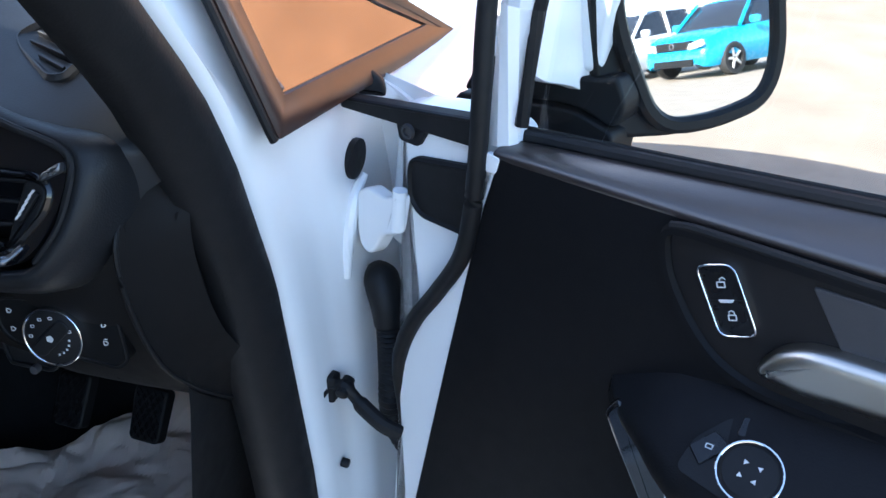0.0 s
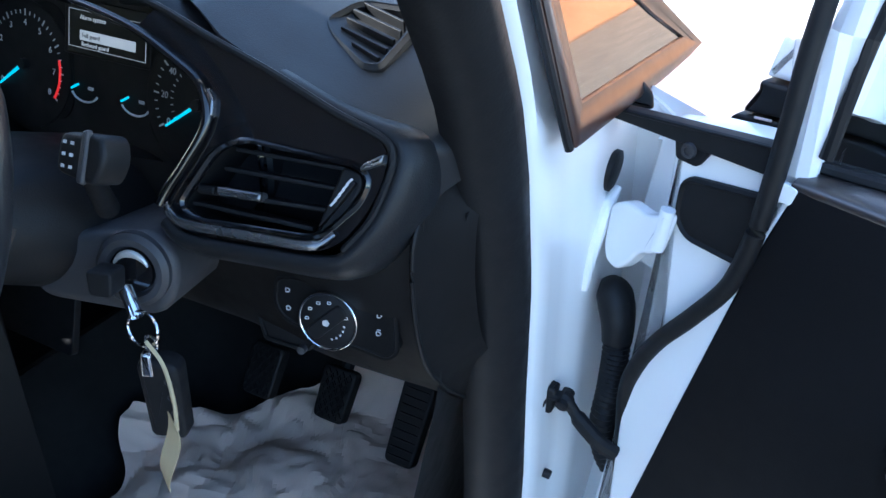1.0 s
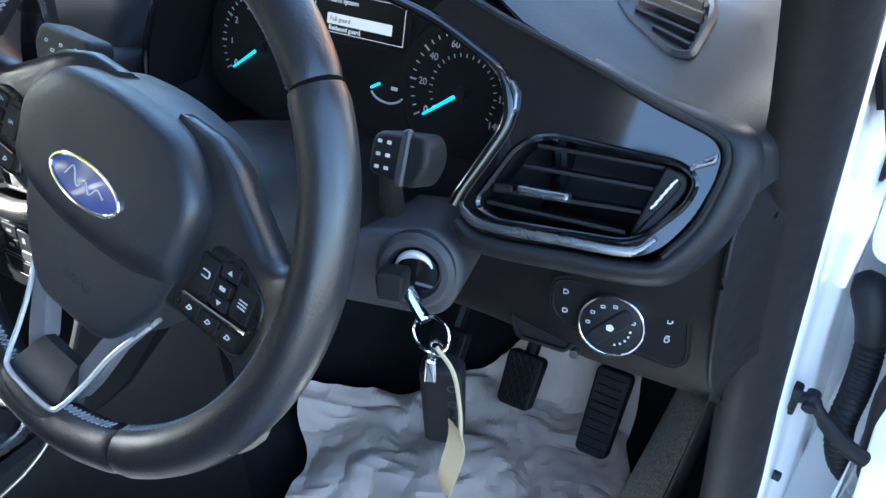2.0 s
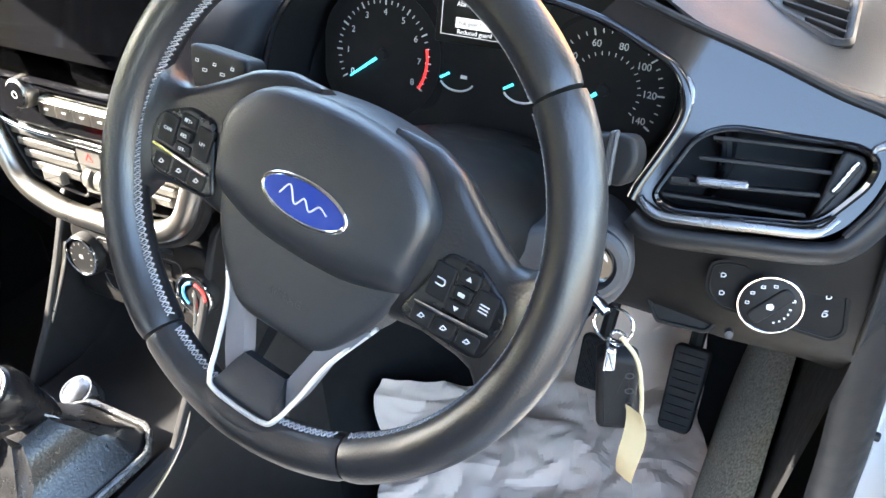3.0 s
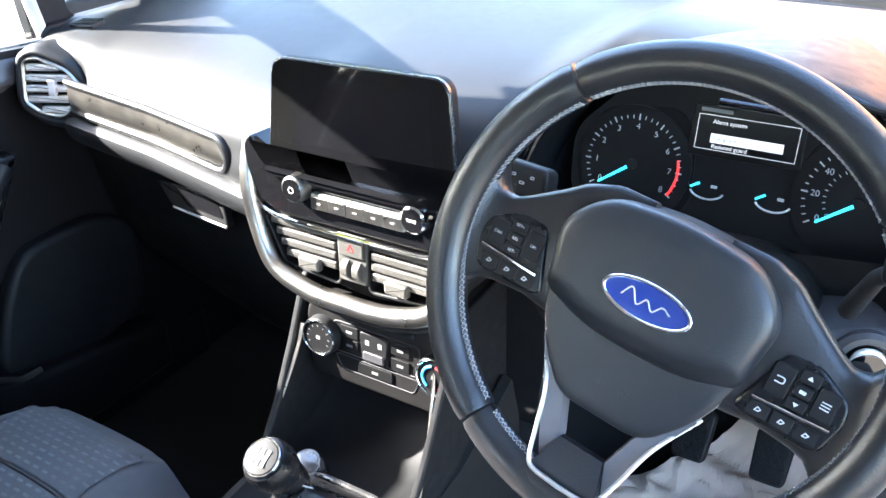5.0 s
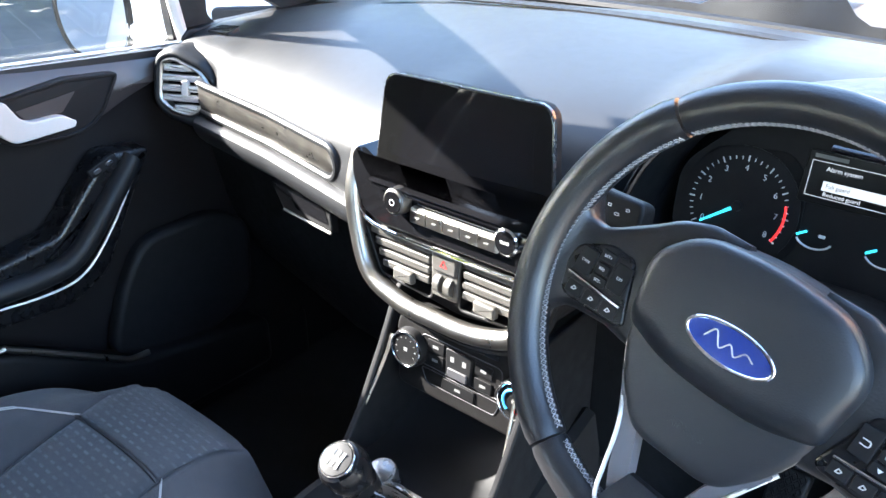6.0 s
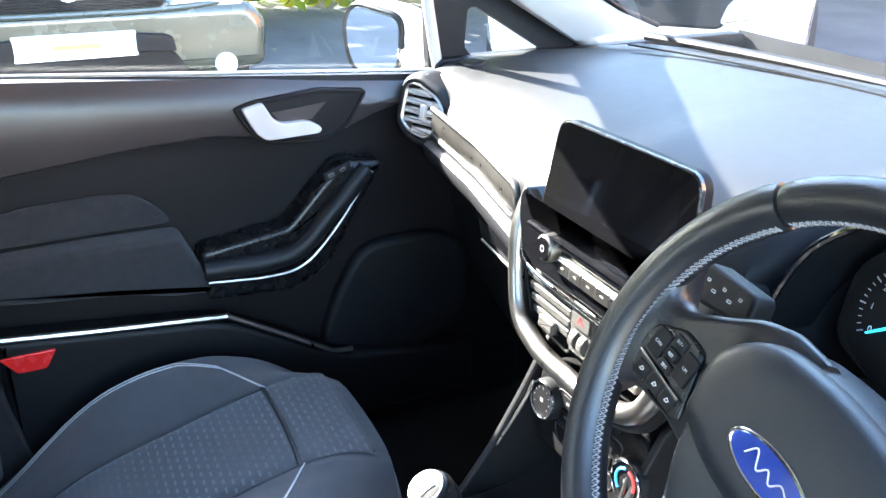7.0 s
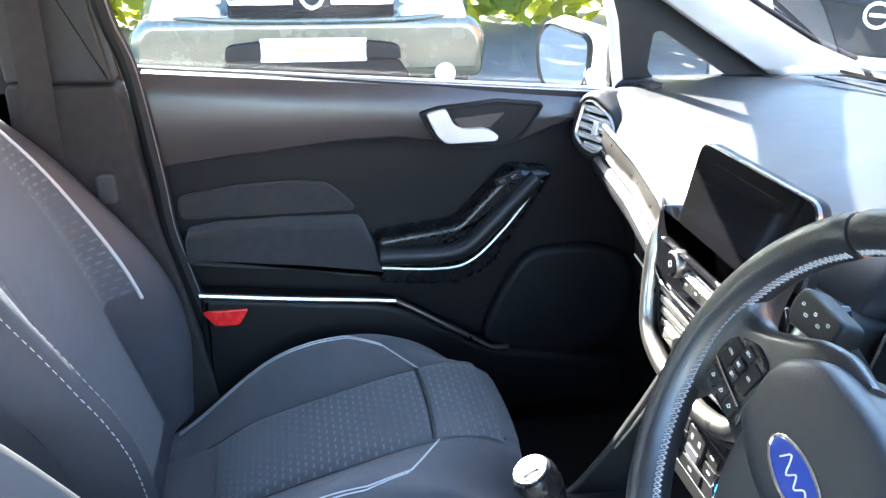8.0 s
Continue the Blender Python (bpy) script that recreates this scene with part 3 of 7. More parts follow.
    part("screen_foot", tube([(lerp(-0.69, 0.69, i / 24), 0.762 - 0.045 * lerp(-1, 1, i / 24) ** 2, 0.986 - 0.015 * lerp(-1, 1, i / 24) ** 2) for i in range(25)], 0.009, 8), RUBBER, d, "black lower edge of the windscreen")
    return d


def build_screen():
    M = basis((0.0, 0.146, 0.965), (1, 0.05, 0), (0, 0.14, 1))
    s = thing("touchscreen", "dark switched-off touchscreen standing proud of the dashboard", "screen", (0, 0.15, 0.90))
    out = rounded([(-0.120, -0.060), (0.117, -0.060), (0.1025, 0.0565), (-0.111, 0.0565)], [0.006, 0.006, 0.018, 0.018], 7)
    part("housing", prism(offset(out, -0.001), -0.013, 0.0, M, 0.004), DARK, s)
    part("rim", bezel(offset(out, -0.0008), 0.0010, -0.010, 0.0014, M), SMOKE, s, "thin smoked metal rim")
    part("glass_front", prism(out, -0.006, 0.0022, M, 0.0015), SCREEN, s)
    part("panel", prism(rounded([(-0.086, -0.046), (0.092, -0.046), (0.083, 0.040), (-0.077, 0.040)], 0.002), 0.0022, 0.0026, M), PIANO, s, "black display area")


def build_stack():
    c = thing("centre_stack", "gloss black and silver centre stack with vents and radio keys", "control panel", (0, 0.14, 0.75))
    M = basis((-0.006, 0.073, 0.0), (1, 0.0, 0), (0, 0.06, 1))
    # silver U-shaped surround
    u = smooth_path([(-0.148, 0.925, -0.014), (-0.145, 0.88, 0.0), (-0.134, 0.830, 0.004), (-0.110, 0.784, 0.008), (-0.06, 0.766, 0.012), (0.0, 0.763, 0.013), (0.06, 0.766, 0.012), (0.110, 0.784, 0.008), (0.134, 0.830, 0.004), (0.145, 0.88, 0.0), (0.148, 0.925, -0.014)], 8)
    part("surround", tube([M @ p for p in u], 0.0115, 12, up=(0, -1, 0)), SURROUND, c, "thick satin surround")
    part("surround_back", tube([M @ (p + Vector((0, -0.012, -0.012))) for p in u[10:-10]], 0.012, 10, up=(0, -1, 0)), DARK, c)
    back = rounded([(-0.148, 0.92), (-0.138, 0.825), (-0.112, 0.77), (0, 0.755), (0.112, 0.77), (0.138, 0.825), (0.148, 0.92)], 0.02)
    part("back_panel", prism(back, -0.10, -0.022, M, 0.004), DARK, c)
    # radio strip
    P = M @ pose(0, 0, 0)
    strip = rounded([(-0.112, 0.909), (-0.134, 0.938), (-0.144, 0.925), (-0.143, 0.900), (-0.130, 0.862), (-0.10, 0.850), (0.10, 0.850), (0.130, 0.862), (0.143, 0.900), (0.144, 0.925), (0.134, 0.938), (0.112, 0.909)], 0.006)
    part("radio_panel", prism(strip, -0.06, 0.006, M, 0.004), PIANO, c, "gloss black radio panel")
    part("radio_shelf", prism(rounded([(-0.118, 0.150), (0.118, 0.150), (0.112, 0.112), (-0.112, 0.112)], 0.004), 0.898, 0.9045, Matrix(), 0.002), PIANO, c, "gloss shelf under the screen")
    part("upper_line", tube([M @ Vector((x, 0.9075, 0.003)) for x in (-0.108, -0.05, 0.0, 0.05, 0.108)], 0.0014, 8), CHROME, c)
    part("key_strip", prism(rect(0.122, 0.019, 0.003, 0.016, 0.879), 0.006, 0.012, M, 0.002), SATIN, c, "silver key strip")
    for i in range(5):
        k = part("radio_key", prism(rect(0.0228, 0.0145, 0.002, -0.032 + i * 0.024, 0.8785), 0.012, 0.0142, M, 0.001), SURROUND, c)
        part("print", prism(rect(0.006, 0.0022, 0, -0.032 + i * 0.024, 0.8785), 0.0142, 0.0146, M), GREYMARK, k)
    for x, w in ((-0.064, "volume_knob"), (0.092, "tune_knob")):
        K = M @ pose(x, 0.890, 0.006)
        k = part(w, lathe([(0.0165, 0), (0.0160, 0.008), (0.0150, 0.0125), (0.0130, 0.0140)], K), SURROUND if x < 0 else CHROME, c)
        part("knob_face", lathe([(0.0130, 0.0139), (0.0122, 0.0150), (0.001, 0.0150)], K), PIANO, k)
        if x > 0:
            words("knob_word", "TUNE", 0.0046, K @ pose(0, 0, 0.0153), WHITEMARK, k)
        else:
            part("power_mark", bezel(oval(0.0038, 0.0038, 20), 0.0010, 0.0148, 0.0154, K), WHITEMARK, k)
    # lower chrome line under the strip
    part("lower_line", tube([M @ p for p in smooth_path([(-0.138, 0.862, 0.004), (-0.10, 0.848, 0.008), (0, 0.846, 0.009), (0.10, 0.848, 0.008), (0.138, 0.862, 0.004)], 6)], 0.0022, 8), CHROME, c)
    # two vents and the switch block between
    for sgn in (-1, 1):
        o = rounded([(sgn * 0.020, 0.842), (sgn * 0.022, 0.780), (sgn * 0.100, 0.786), (sgn * 0.126, 0.842)][::-sgn], 0.006)
        v = part("centre_vent", bezel(o, 0.004, -0.03, 0.0, M), DARK, c)
        for i in range(4):
            z = 0.795 + i * 0.0125
            part("slat", box((min(sgn * 0.024, sgn * (0.098 + i * 0.0065)), z, -0.02), (max(sgn * 0.024, sgn * (0.098 + i * 0.0065)), z + 0.0095, 0.001), 0.002, M @ pose(0, 0, 0)), VENTGREY, v)
        part("slider", box((min(sgn * 0.045, sgn * 0.075), 0.788, 0.0), (max(sgn * 0.045, sgn * 0.075), 0.803, 0.008), 0.003, M), VENTGREY, v)
    b = part("switch_block", prism(rounded([(-0.019, 0.786), (0.019, 0.786), (0.021, 0.845), (-0.021, 0.845)], 0.004), -0.03, 0.002, M, 0.002), VENTGREY, c, "grey block with hazard switch")
    hz = part("hazard_switch", prism(rect(0.034, 0.022, 0.003, 0, 0.830), 0.002, 0.005, M, 0.0015), VENTGREY, b)
    part("triangle", bezel([Vector(p) for p in ((-0.005, 0.826), (0.005, 0.826), (0, 0.835))], 0.0012, 0.005, 0.0054, M), REDMARK, hz)
    for x in (-0.008, 0.008):
        part("thumbwheel", lathe([(0.011, -0.005), (0.012, -0.004), (0.012, 0.004), (0.011, 0.005)], M @ pose(x, 0.803, -0.002, 0, 90, 0), 20), VENTGREY, b)
    return c


def build_climate():
    c = thing("climate_panel", "black climate control panel with two ringed knobs", "control panel", (0, 0.13, 0.66))
    M = basis((0.007, 0.130, 0.685), (1, 0, 0), (0, 0.10, 1))
    o = rounded([(-0.098, -0.055), (0.098, -0.055), (0.104, 0.03), (0.09, 0.052), (-0.09, 0.052), (-0.104, 0.03)], 0.012)
    part("panel", prism(o, -0.03, 0.0, M, 0.004), KNEE, c)
    part("slot", prism(rect(0.11, 0.007, 0.002, 0, 0.040), 0.0, 0.001, M), PIANO, c)
    part("chrome_tab", prism(rect(0.06, 0.004, 0.001, -0.01, 0.046), 0.0, 0.003, M, 0.001), SURROUND, c)
    part("upper_outline", bezel(rect(0.125, 0.042, 0.010, 0, 0.008), 0.0012, 0.0, 0.001, M), GREY, c)
    part("lower_outline", bezel(rounded([(-0.05, -0.036), (0.055, -0.036), (0.062, -0.016), (-0.06, -0.016)], 0.006), 0.001, 0.0, 0.001, M), GREY, c)
    for x in (-0.076, 0.088):
        K = M @ pose(x, 0.004, 0)
        k = part("temperature_knob" if x > 0 else "fan_knob", lathe([(0.0255, 0), (0.025, 0.009), (0.0235, 0.012)], K), DARK, c)
        part("chrome_ring", bezel(oval(0.0240, 0.0240, 36), 0.0028, 0.009, 0.0142, K), CHROME, k)
        part("knob_face", lathe([(0.0212, 0.0112), (0.0205, 0.0124), (0.001, 0.0124)], K), KNOBFACE, k)
        if x > 0:
            for nm, a0, a1, m in (("blue_arc", 100, 235, BLUEMARK), ("red_arc", -60, 80, REDMARK)):
                pts = [(0.0145 * math.cos(radians(lerp(a0, a1, i / 12))), 0.0145 * math.sin(radians(lerp(a0, a1, i / 12))), 0.0126) for i in range(13)]
                part(nm, tube([K @ Vector(p) for p in pts], 0.0018, 6), m, k)
        else:
            for i in range(9):
                a = radians(-30 + i * 30)
                part("tick", prism(rect(0.0025, 0.001), 0.0120, 0.0128, K @ pose(0.0155 * math.cos(a), 0.0155 * math.sin(a), 0, 0, 0, math.degrees(a))), GREYMARK, k)
        part("symbol", prism(rect(0.006, 0.005, 0.001), 0.0120, 0.0128, K), GREYMARK, k)
    for i, (x, y, w) in enumerate(((-0.037, 0.018, 0.026), (-0.037, 0.0, 0.026), (0.036, 0.016, 0.026), (0.036, -0.004, 0.026), (0.0, -0.026, 0.05))):
        b = part("button", prism(rect(w, 0.0155, 0.002, x, y), 0.0, 0.002, M, 0.001), KNOBFACE, c)
        part("print", prism(rect(0.009, 0.0035, 0.001, x, y), 0.002, 0.0023, M), GREYMARK, b)
    b = part("button_block", prism(rounded([(-0.018, -0.012), (0.018, -0.012), (0.020, 0.026), (-0.020, 0.026)], 0.004), 0.0, 0.004, M, 0.0015), HARD, c)
    for x in (-0.009, 0.009):
        part("print", prism(rect(0.006, 0.007, 0.001, x, 0.014), 0.004, 0.0043, M), GREYMARK, b)
    part("button_lip", prism(rect(0.030, 0.012, 0.003, 0, -0.004), 0.004, 0.006, M, 0.0015), GREY, b)


def build_console():
    c = thing("centre_console", "black centre console with silver edging and tray", "centre console", (0, 0, 0.30))
    tab = [(-0.62, (0.10, 0.52, 0.24)), (-0.20, (0.105, 0.535, 0.24)), (0.03, (0.11, 0.545, 0.24)), (0.12, (0.115, 0.54, 0.24)), (0.24, (0.13, 0.62, 0.24))]
    def body(y):
        w, t, b = keyed(tab, y)
        return [(-w - 0.02, y, b), (-w - 0.01, y, t - 0.05), (-w, y, t), (-w + 0.012, y, t + 0.004), (-w + 0.03, y, t - 0.008), (0, y, t - 0.012), (w - 0.03, y, t - 0.008), (w - 0.012, y, t + 0.004), (w, y, t), (w + 0.01, y, t - 0.05), (w + 0.02, y, b)]
    part("body", loft([body(lerp(-0.62, 0.24, i / 24)) for i in range(25)], caps=True), HARD, c)
    # cheeks rising to the climate panel
    for sgn in (-1, 1):
        pts = rounded([(-0.05, 0.50), (0.26, 0.40), (0.26, 0.76), (0.15, 0.755), (0.112, 0.68), (0.072, 0.61), (0.03, 0.553)], 0.012)
        part("cheek", prism(pts, -0.004, 0.004, basis((sgn * 0.108, 0, 0), (0, 1, 0), (0, 0, 1)), 0.003), DARK, c)
        line = smooth_path([(sgn * 0.112, -0.06, 0.520), (sgn * 0.112, 0.0, 0.532), (sgn * 0.112, 0.045, 0.562), (sgn * 0.106, 0.080, 0.612), (sgn * 0.098, 0.110, 0.668), (sgn * 0.095, 0.122, 0.700)], 6)
        part("edge_strip", tube(line, 0.0022, 8), SURROUND, c, "thin silver edging")
    part("tray_back", prism(rect(0.24, 0.20, 0.01, 0, 0.59), 0, 0.01, basis((0, 0.20, 0), (1, 0, 0), (0, 0.3, 1)), 0.002), DARK, c)
    # gear surround
    g = thing("gear_lever", "gear lever with round shift-pattern knob and stitched gaiter", "gear lever", (0.02, -0.02, 0.55))
    o = rounded([(-0.062, -0.10), (0.062, -0.10), (0.072, 0.045), (0.045, 0.075), (-0.045, 0.075), (-0.072, 0.045)], 0.012)
    M = basis((0.022, -0.03, 0.548), (1, 0, 0), (0, 1, 0.03))
    part("surround", bezel(o, 0.007, 0.0, 0.010, M), SMOKE, g, "satin grey gaiter surround")
    lv = []
    for i in range(9):
        t = i / 8
        k = 1 - t
        o2 = offset(o, 0.008 + 0.026 * t)
        q = [(lerp(p[0] * (1 - 0.66 * t ** 1.3), 0, 0) + 0.011 * math.sin(7 * math.atan2(p[1], p[0]) + 3 * t) * t * k * 4, lerp(p[1] * (1 - 0.66 * t ** 1.3), 0, 0) - 0.02 * t) for p in o2]
        lv.append((q, 0.004 + 0.078 * t ** 0.85))
    bm = bmesh.new()
    rings(bm, lv, M)
    ga = part("gaiter", bm, GAITER, g, "soft black leather gaiter")
    for x in (-0.025, 0.025):
        part("stitching", tube([M @ Vector((lerp(x * 1.3, x * 0.35, t), lerp(0.045, -0.008, t), 0.008 + 0.078 * t ** 0.85)) for t in [i / 10 for i in range(11)]], 0.0012, 6), THREAD, ga)
    top = Vector((0.012, -0.062, 0.672))
    base = Vector((0.020, -0.045, 0.56))
    part("shaft", tube([base, base.lerp(top, 0.75)], 0.010, 12), DARK, g)
    K = basis(top, (1, 0, 0), (0, 0.86, 0.5))
    kn = part("knob", lathe([(0.012, -0.075), (0.017, -0.06), (0.021, -0.035), (0.0265, -0.008), (0.0265, 0.006), (0.023, 0.014), (0.018, 0.017)], K), VENTGLOSS, g)
    part("knob_ring", bezel(oval(0.0205, 0.0205, 36), 0.0024, 0.010, 0.0185, K), CHROME, kn)
    cap = part("knob_cap", lathe([(0.0185, 0.014), (0.0175, 0.019), (0.010, 0.0205), (0.001, 0.021)], K), DARK, kn, "dark cap with pale shift pattern")
    bm = bmesh.new()
    for x in (-0.007, 0, 0.007):
        prism(rect(0.0026, 0.018, 0.0005, x, 0), 0.0185, 0.0216, K, bm=bm)
    prism(rect(0.016, 0.0026, 0.0005, 0, 0), 0.0185, 0.0216, K, bm=bm)
    part("shift_pattern", bm, WHITEMARK, cap)
    b = thing("start_button", "round silver-ringed push button on the console", "push button", (-0.045, 0.05, 0.545))
    K = basis((-0.045, 0.049, 0.545), (1, 0, 0), (0, 0.9, 0.35))
    part("ring", lathe([(0.021, -0.01), (0.021, 0.014), (0.019, 0.018), (0.017, 0.018)], K), SMOKE, b)
    part("cap", lathe([(0.0168, 0.012), (0.0162, 0.0190), (0.012, 0.0200), (0.001, 0.0202)], K), SMOKE, b)


# ---- steering wheel ----
WHEEL = basis((0.3665, 0.0047, 0.9383), (1, 0, 0), (0, 0.4234, 0.9059)) @ pose(0, 0, 0, 0, 0, -13.2)


def build_wheel():
    w = thing("steering_wheel", "black leather steering wheel with pale stitching, turned slightly", "steering wheel", WHEEL.translation)
    R, r = 0.1713, 0.0160
    def ringpt(a, rad=R, h=0.0):
        return WHEEL @ Vector((rad * math.sin(radians(a)), rad * math.cos(radians(a)), h))
    zaxis = WHEEL.to_3x3() @ Vector((0, 0, 1))
    def arc(a0, a1, n, rad=R, h=0.0):
        return [ringpt(lerp(a0, a1, i / n), rad, h) for i in range(n + 1)]
    for a0, a1, nm in ((-44, 44, "rim_top"), (44.8, 149.4, "rim_side"), (150.2, 209.8, "rim_bottom"), (210.6, 315.2, "rim_side")):
        n = 40
        rad = [r * (0.93 if i in (0, n) else 1.0) * (1.06 if nm == "rim_side" else 1.0) for i in range(n + 1)]
        part(nm, tube(arc(a0, a1, n), rad, 16, flat=1.05, up=zaxis), LEATHER, w)
    # cross stitching along the inner edge
    bm = bmesh.new()
    for s0, s1 in ((46, 148), (212, 314), (152, 208), (-43, 43)):
        n = int((s1 - s0) * 0.62)
        for i in range(n):
            a = lerp(s0, s1, i / n)
            b = a + (s1 - s0) / n * 0.75
            k = 1.06 if abs(s0) > 150 or s0 == 46 else 1.0
            on = lambda f, ang: ringpt(ang, R - (r * k + 0.0001) * math.cos(radians(f)), 1.05 * (r * k + 0.0001) * math.sin(radians(f)))
            c = lerp(s0, s1, (i + 1) / n)
            tube([on(4, a), on(24, b), on(4, c)], 0.00062, 4, bm=bm)
            tube([on(24, a), on(7, b)], 0.00052, 4, bm=bm)
    part("stitching", bm, THREAD, w, "grey cross stitching")
    # hub pad: a shield with a bulging upper part over a smiling crease
    pad = rounded([(-0.036, -0.099), (0.036, -0.099), (0.070, -0.058), (0.084, -0.004), (0.087, 0.028), (0.060, 0.057), (0.0, 0.0645), (-0.060, 0.057), (-0.087, 0.028), (-0.084, -0.004), (-0.070, -0.058)], [0.016, 0.016, 0.03, 0.03, 0.016, 0.03, 0.05, 0.03, 0.016, 0.03, 0.03], 6)
    bm = bmesh.new()
    lv = [(pad, -0.045), (pad, -0.003)]
    for k, h in ((0.99, -0.0005), (0.965, 0.0012), (0.92, 0.0022), (0.85, 0.0026), (0.6, 0.0028), (0.2, 0.0028)):
        lv.append((shrunk(pad, k, 0, -0.02), h))
    rings(bm, lv, WHEEL)
    p = part("airbag_cover", bm, PAD, w, "grained airbag cover")
    up = rounded([(0.0, -0.0425), (0.042, -0.0405), (0.0790, -0.0270), (0.0868, 0.028), (0.060, 0.0568), (0.0, 0.0643), (-0.060, 0.0568), (-0.0868, 0.028), (-0.0790, -0.0270), (-0.042, -0.0405)], [0.02, 0.02, 0.007, 0.016, 0.03, 0.05, 0.03, 0.016, 0.007, 0.02], 6)
    def raised(k, lift):
        return [Vector((a, b + lift * min(1, max(0, (-0.006 - b) / 0.016)))) for a, b in (v.to_2d() if len(v) > 2 else v for v in (Vector(q) for q in shrunk(up, k, 0, 0.006)))]
    bm = bmesh.new()
    rings(bm, [(up, -0.006), (up, 0.0020), (raised(0.997, 0.0012), 0.0045), (raised(0.988, 0.0036), 0.0085), (raised(0.968, 0.0066), 0.0126), (raised(0.938, 0.0088), 0.0156), (raised(0.88, 0.0090), 0.0174), (raised(0.72, 0.006), 0.0186), (raised(0.5, 0.0), 0.0191), (raised(0.1, 0.0), 0.0192)], WHEEL)
    part("upper_cover", bm, PAD, p, angle=50)
    words("airbag_word", "AIRBAG", 0.0085, WHEEL @ pose(0, -0.072, 0.0027), PAD, p, 0.0005)
    for x in (-0.058, 0.058):
        part("horn_mark", bezel(rounded([(-0.006, -0.0015), (0.002, -0.002), (0.006, -0.004), (0.005, 0.004), (0.002, 0.002), (-0.006, 0.0015)], 0.001), 0.0007, 0.0, 0.0006, WHEEL @ pose(x, 0.004, 0.0158)), DARK, p)
    E = WHEEL @ pose(0, 0.0, 0.0190)
    bd = part("badge", bezel(oval(0.0350, 0.0148, 48), 0.0026, -0.004, 0.0022, E), CHROME, p, "oval silver badge rim")
    part("badge_face", prism(oval(0.0328, 0.0126, 48), -0.003, 0.0008, E), BLUE, bd, "blue oval badge face")
    bm = bmesh.new()
    tube([E @ v for v in smooth_path([(-0.019, -0.002, 0.001), (-0.013, 0.006, 0.001), (-0.006, -0.004, 0.001), (0.0, 0.002, 0.001), (0.006, -0.004, 0.001), (0.012, 0.002, 0.001), (0.019, -0.001, 0.001)], 6)], 0.0006, 6, bm=bm)
    part("badge_mark", bm, SATIN, bd)
    # side spokes and button pods
    for sgn in (-1, 1):
        secs = []
        for i in range(25):
            x = lerp(0.030, 0.163, i / 24)
            yt = keyed([(0.03, 0.0640), (0.061, 0.0640), (0.083, 0.0560), (0.10, 0.0430), (0.125, 0.0262), (0.137, 0.0200), (0.147, 0.0235), (0.155, 0.0360), (0.163, 0.056)], x)
            yb = keyed([(0.03, -0.050), (0.0765, -0.0480), (0.0965, -0.0450), (0.1245, -0.0475), (0.137, -0.0510), (0.147, -0.0630), (0.155, -0.0780), (0.163, -0.095)], x)
            z = keyed([(0.03, -0.003), (0.08, 0.0005), (0.135, 0.0012), (0.150, 0.0030), (0.163, 0.0100)], x)
            secs.append([WHEEL @ Vector((sgn * x, b, c)) for b, c in ((yb + 0.004, -0.026), (yb, -0.016), (yb, -0.006), (yb + 0.003, z - 0.0025), (yb + 0.008, z), (lerp(yb, yt, 0.5), z), (yt - 0.010, z), (yt - 0.004, z - 0.002), (yt, -0.006), (yt, -0.016), (yt - 0.004, -0.026))][::sgn])
        part("side_spoke", loft(secs, caps=True), LEATHER, w, angle=70)
        pod = rounded([(sgn * 0.096, 0.0125), (sgn * 0.119, 0.0140), (sgn * 0.1445, 0.0005), (sgn * 0.1475, -0.014), (sgn * 0.1415, -0.0375), (sgn * 0.134, -0.0415), (sgn * 0.085, -0.0400), (sgn * 0.0795, -0.036)][::-sgn], 0.006)
        q = part("button_pod", prism(pod, -0.004, 0.0035, WHEEL, 0.0025), VENTGLOSS, w, "black button pod")
        part("pod_trim", tube([WHEEL @ v for v in smooth_path([(sgn * 0.0885, -0.0248, 0.0050), (sgn * 0.115, -0.0232, 0.0056), (sgn * 0.1405, -0.0218, 0.0050)], 6)], 0.0012, 8), CHROME, q)
        lab = ("CAN", "SET+", "RES", "SET-", "LIM")
        keys = [(-0.1315, -0.008, 0.0150, 0.0215), (-0.1160, 0.0040, 0.0140, 0.0090), (-0.1155, -0.0065, 0.0120, 0.0085), (-0.1150, -0.0165, 0.0140, 0.0085), (-0.0995, -0.006, 0.0150, 0.0230)]
        for i, (x, y, kw, kh) in enumerate(keys):
            x = x if sgn < 0 else -x
            k = part("key", prism(rect(kw, kh, 0.002, x, y), 0.003, 0.0052 if i != 2 else 0.0066, WHEEL, 0.0009), DARK if i != 2 else HARD, q)
            if sgn < 0:
                words("key_word", lab[i], 0.0034, WHEEL @ pose(x, y, 0.0053 if i != 2 else 0.0067), WHITEMARK, k)
            elif i == 0:
                for j in range(3):
                    part("menu_bar", prism(rect(0.0064, 0.0008, 0, x, y + 0.0022 * (j - 1)), 0.0052, 0.0055, WHEEL), WHITEMARK, k)
            elif i in (1, 3):
                d = 1 if i == 1 else -1
                part("arrow", prism([Vector(p2) for p2 in ((x - 0.002, y - 0.0012 * d), (x + 0.002, y - 0.0012 * d), (x, y + 0.0018 * d))][::d], 0.0052, 0.0055, WHEEL), WHITEMARK, k)
            elif i == 4:
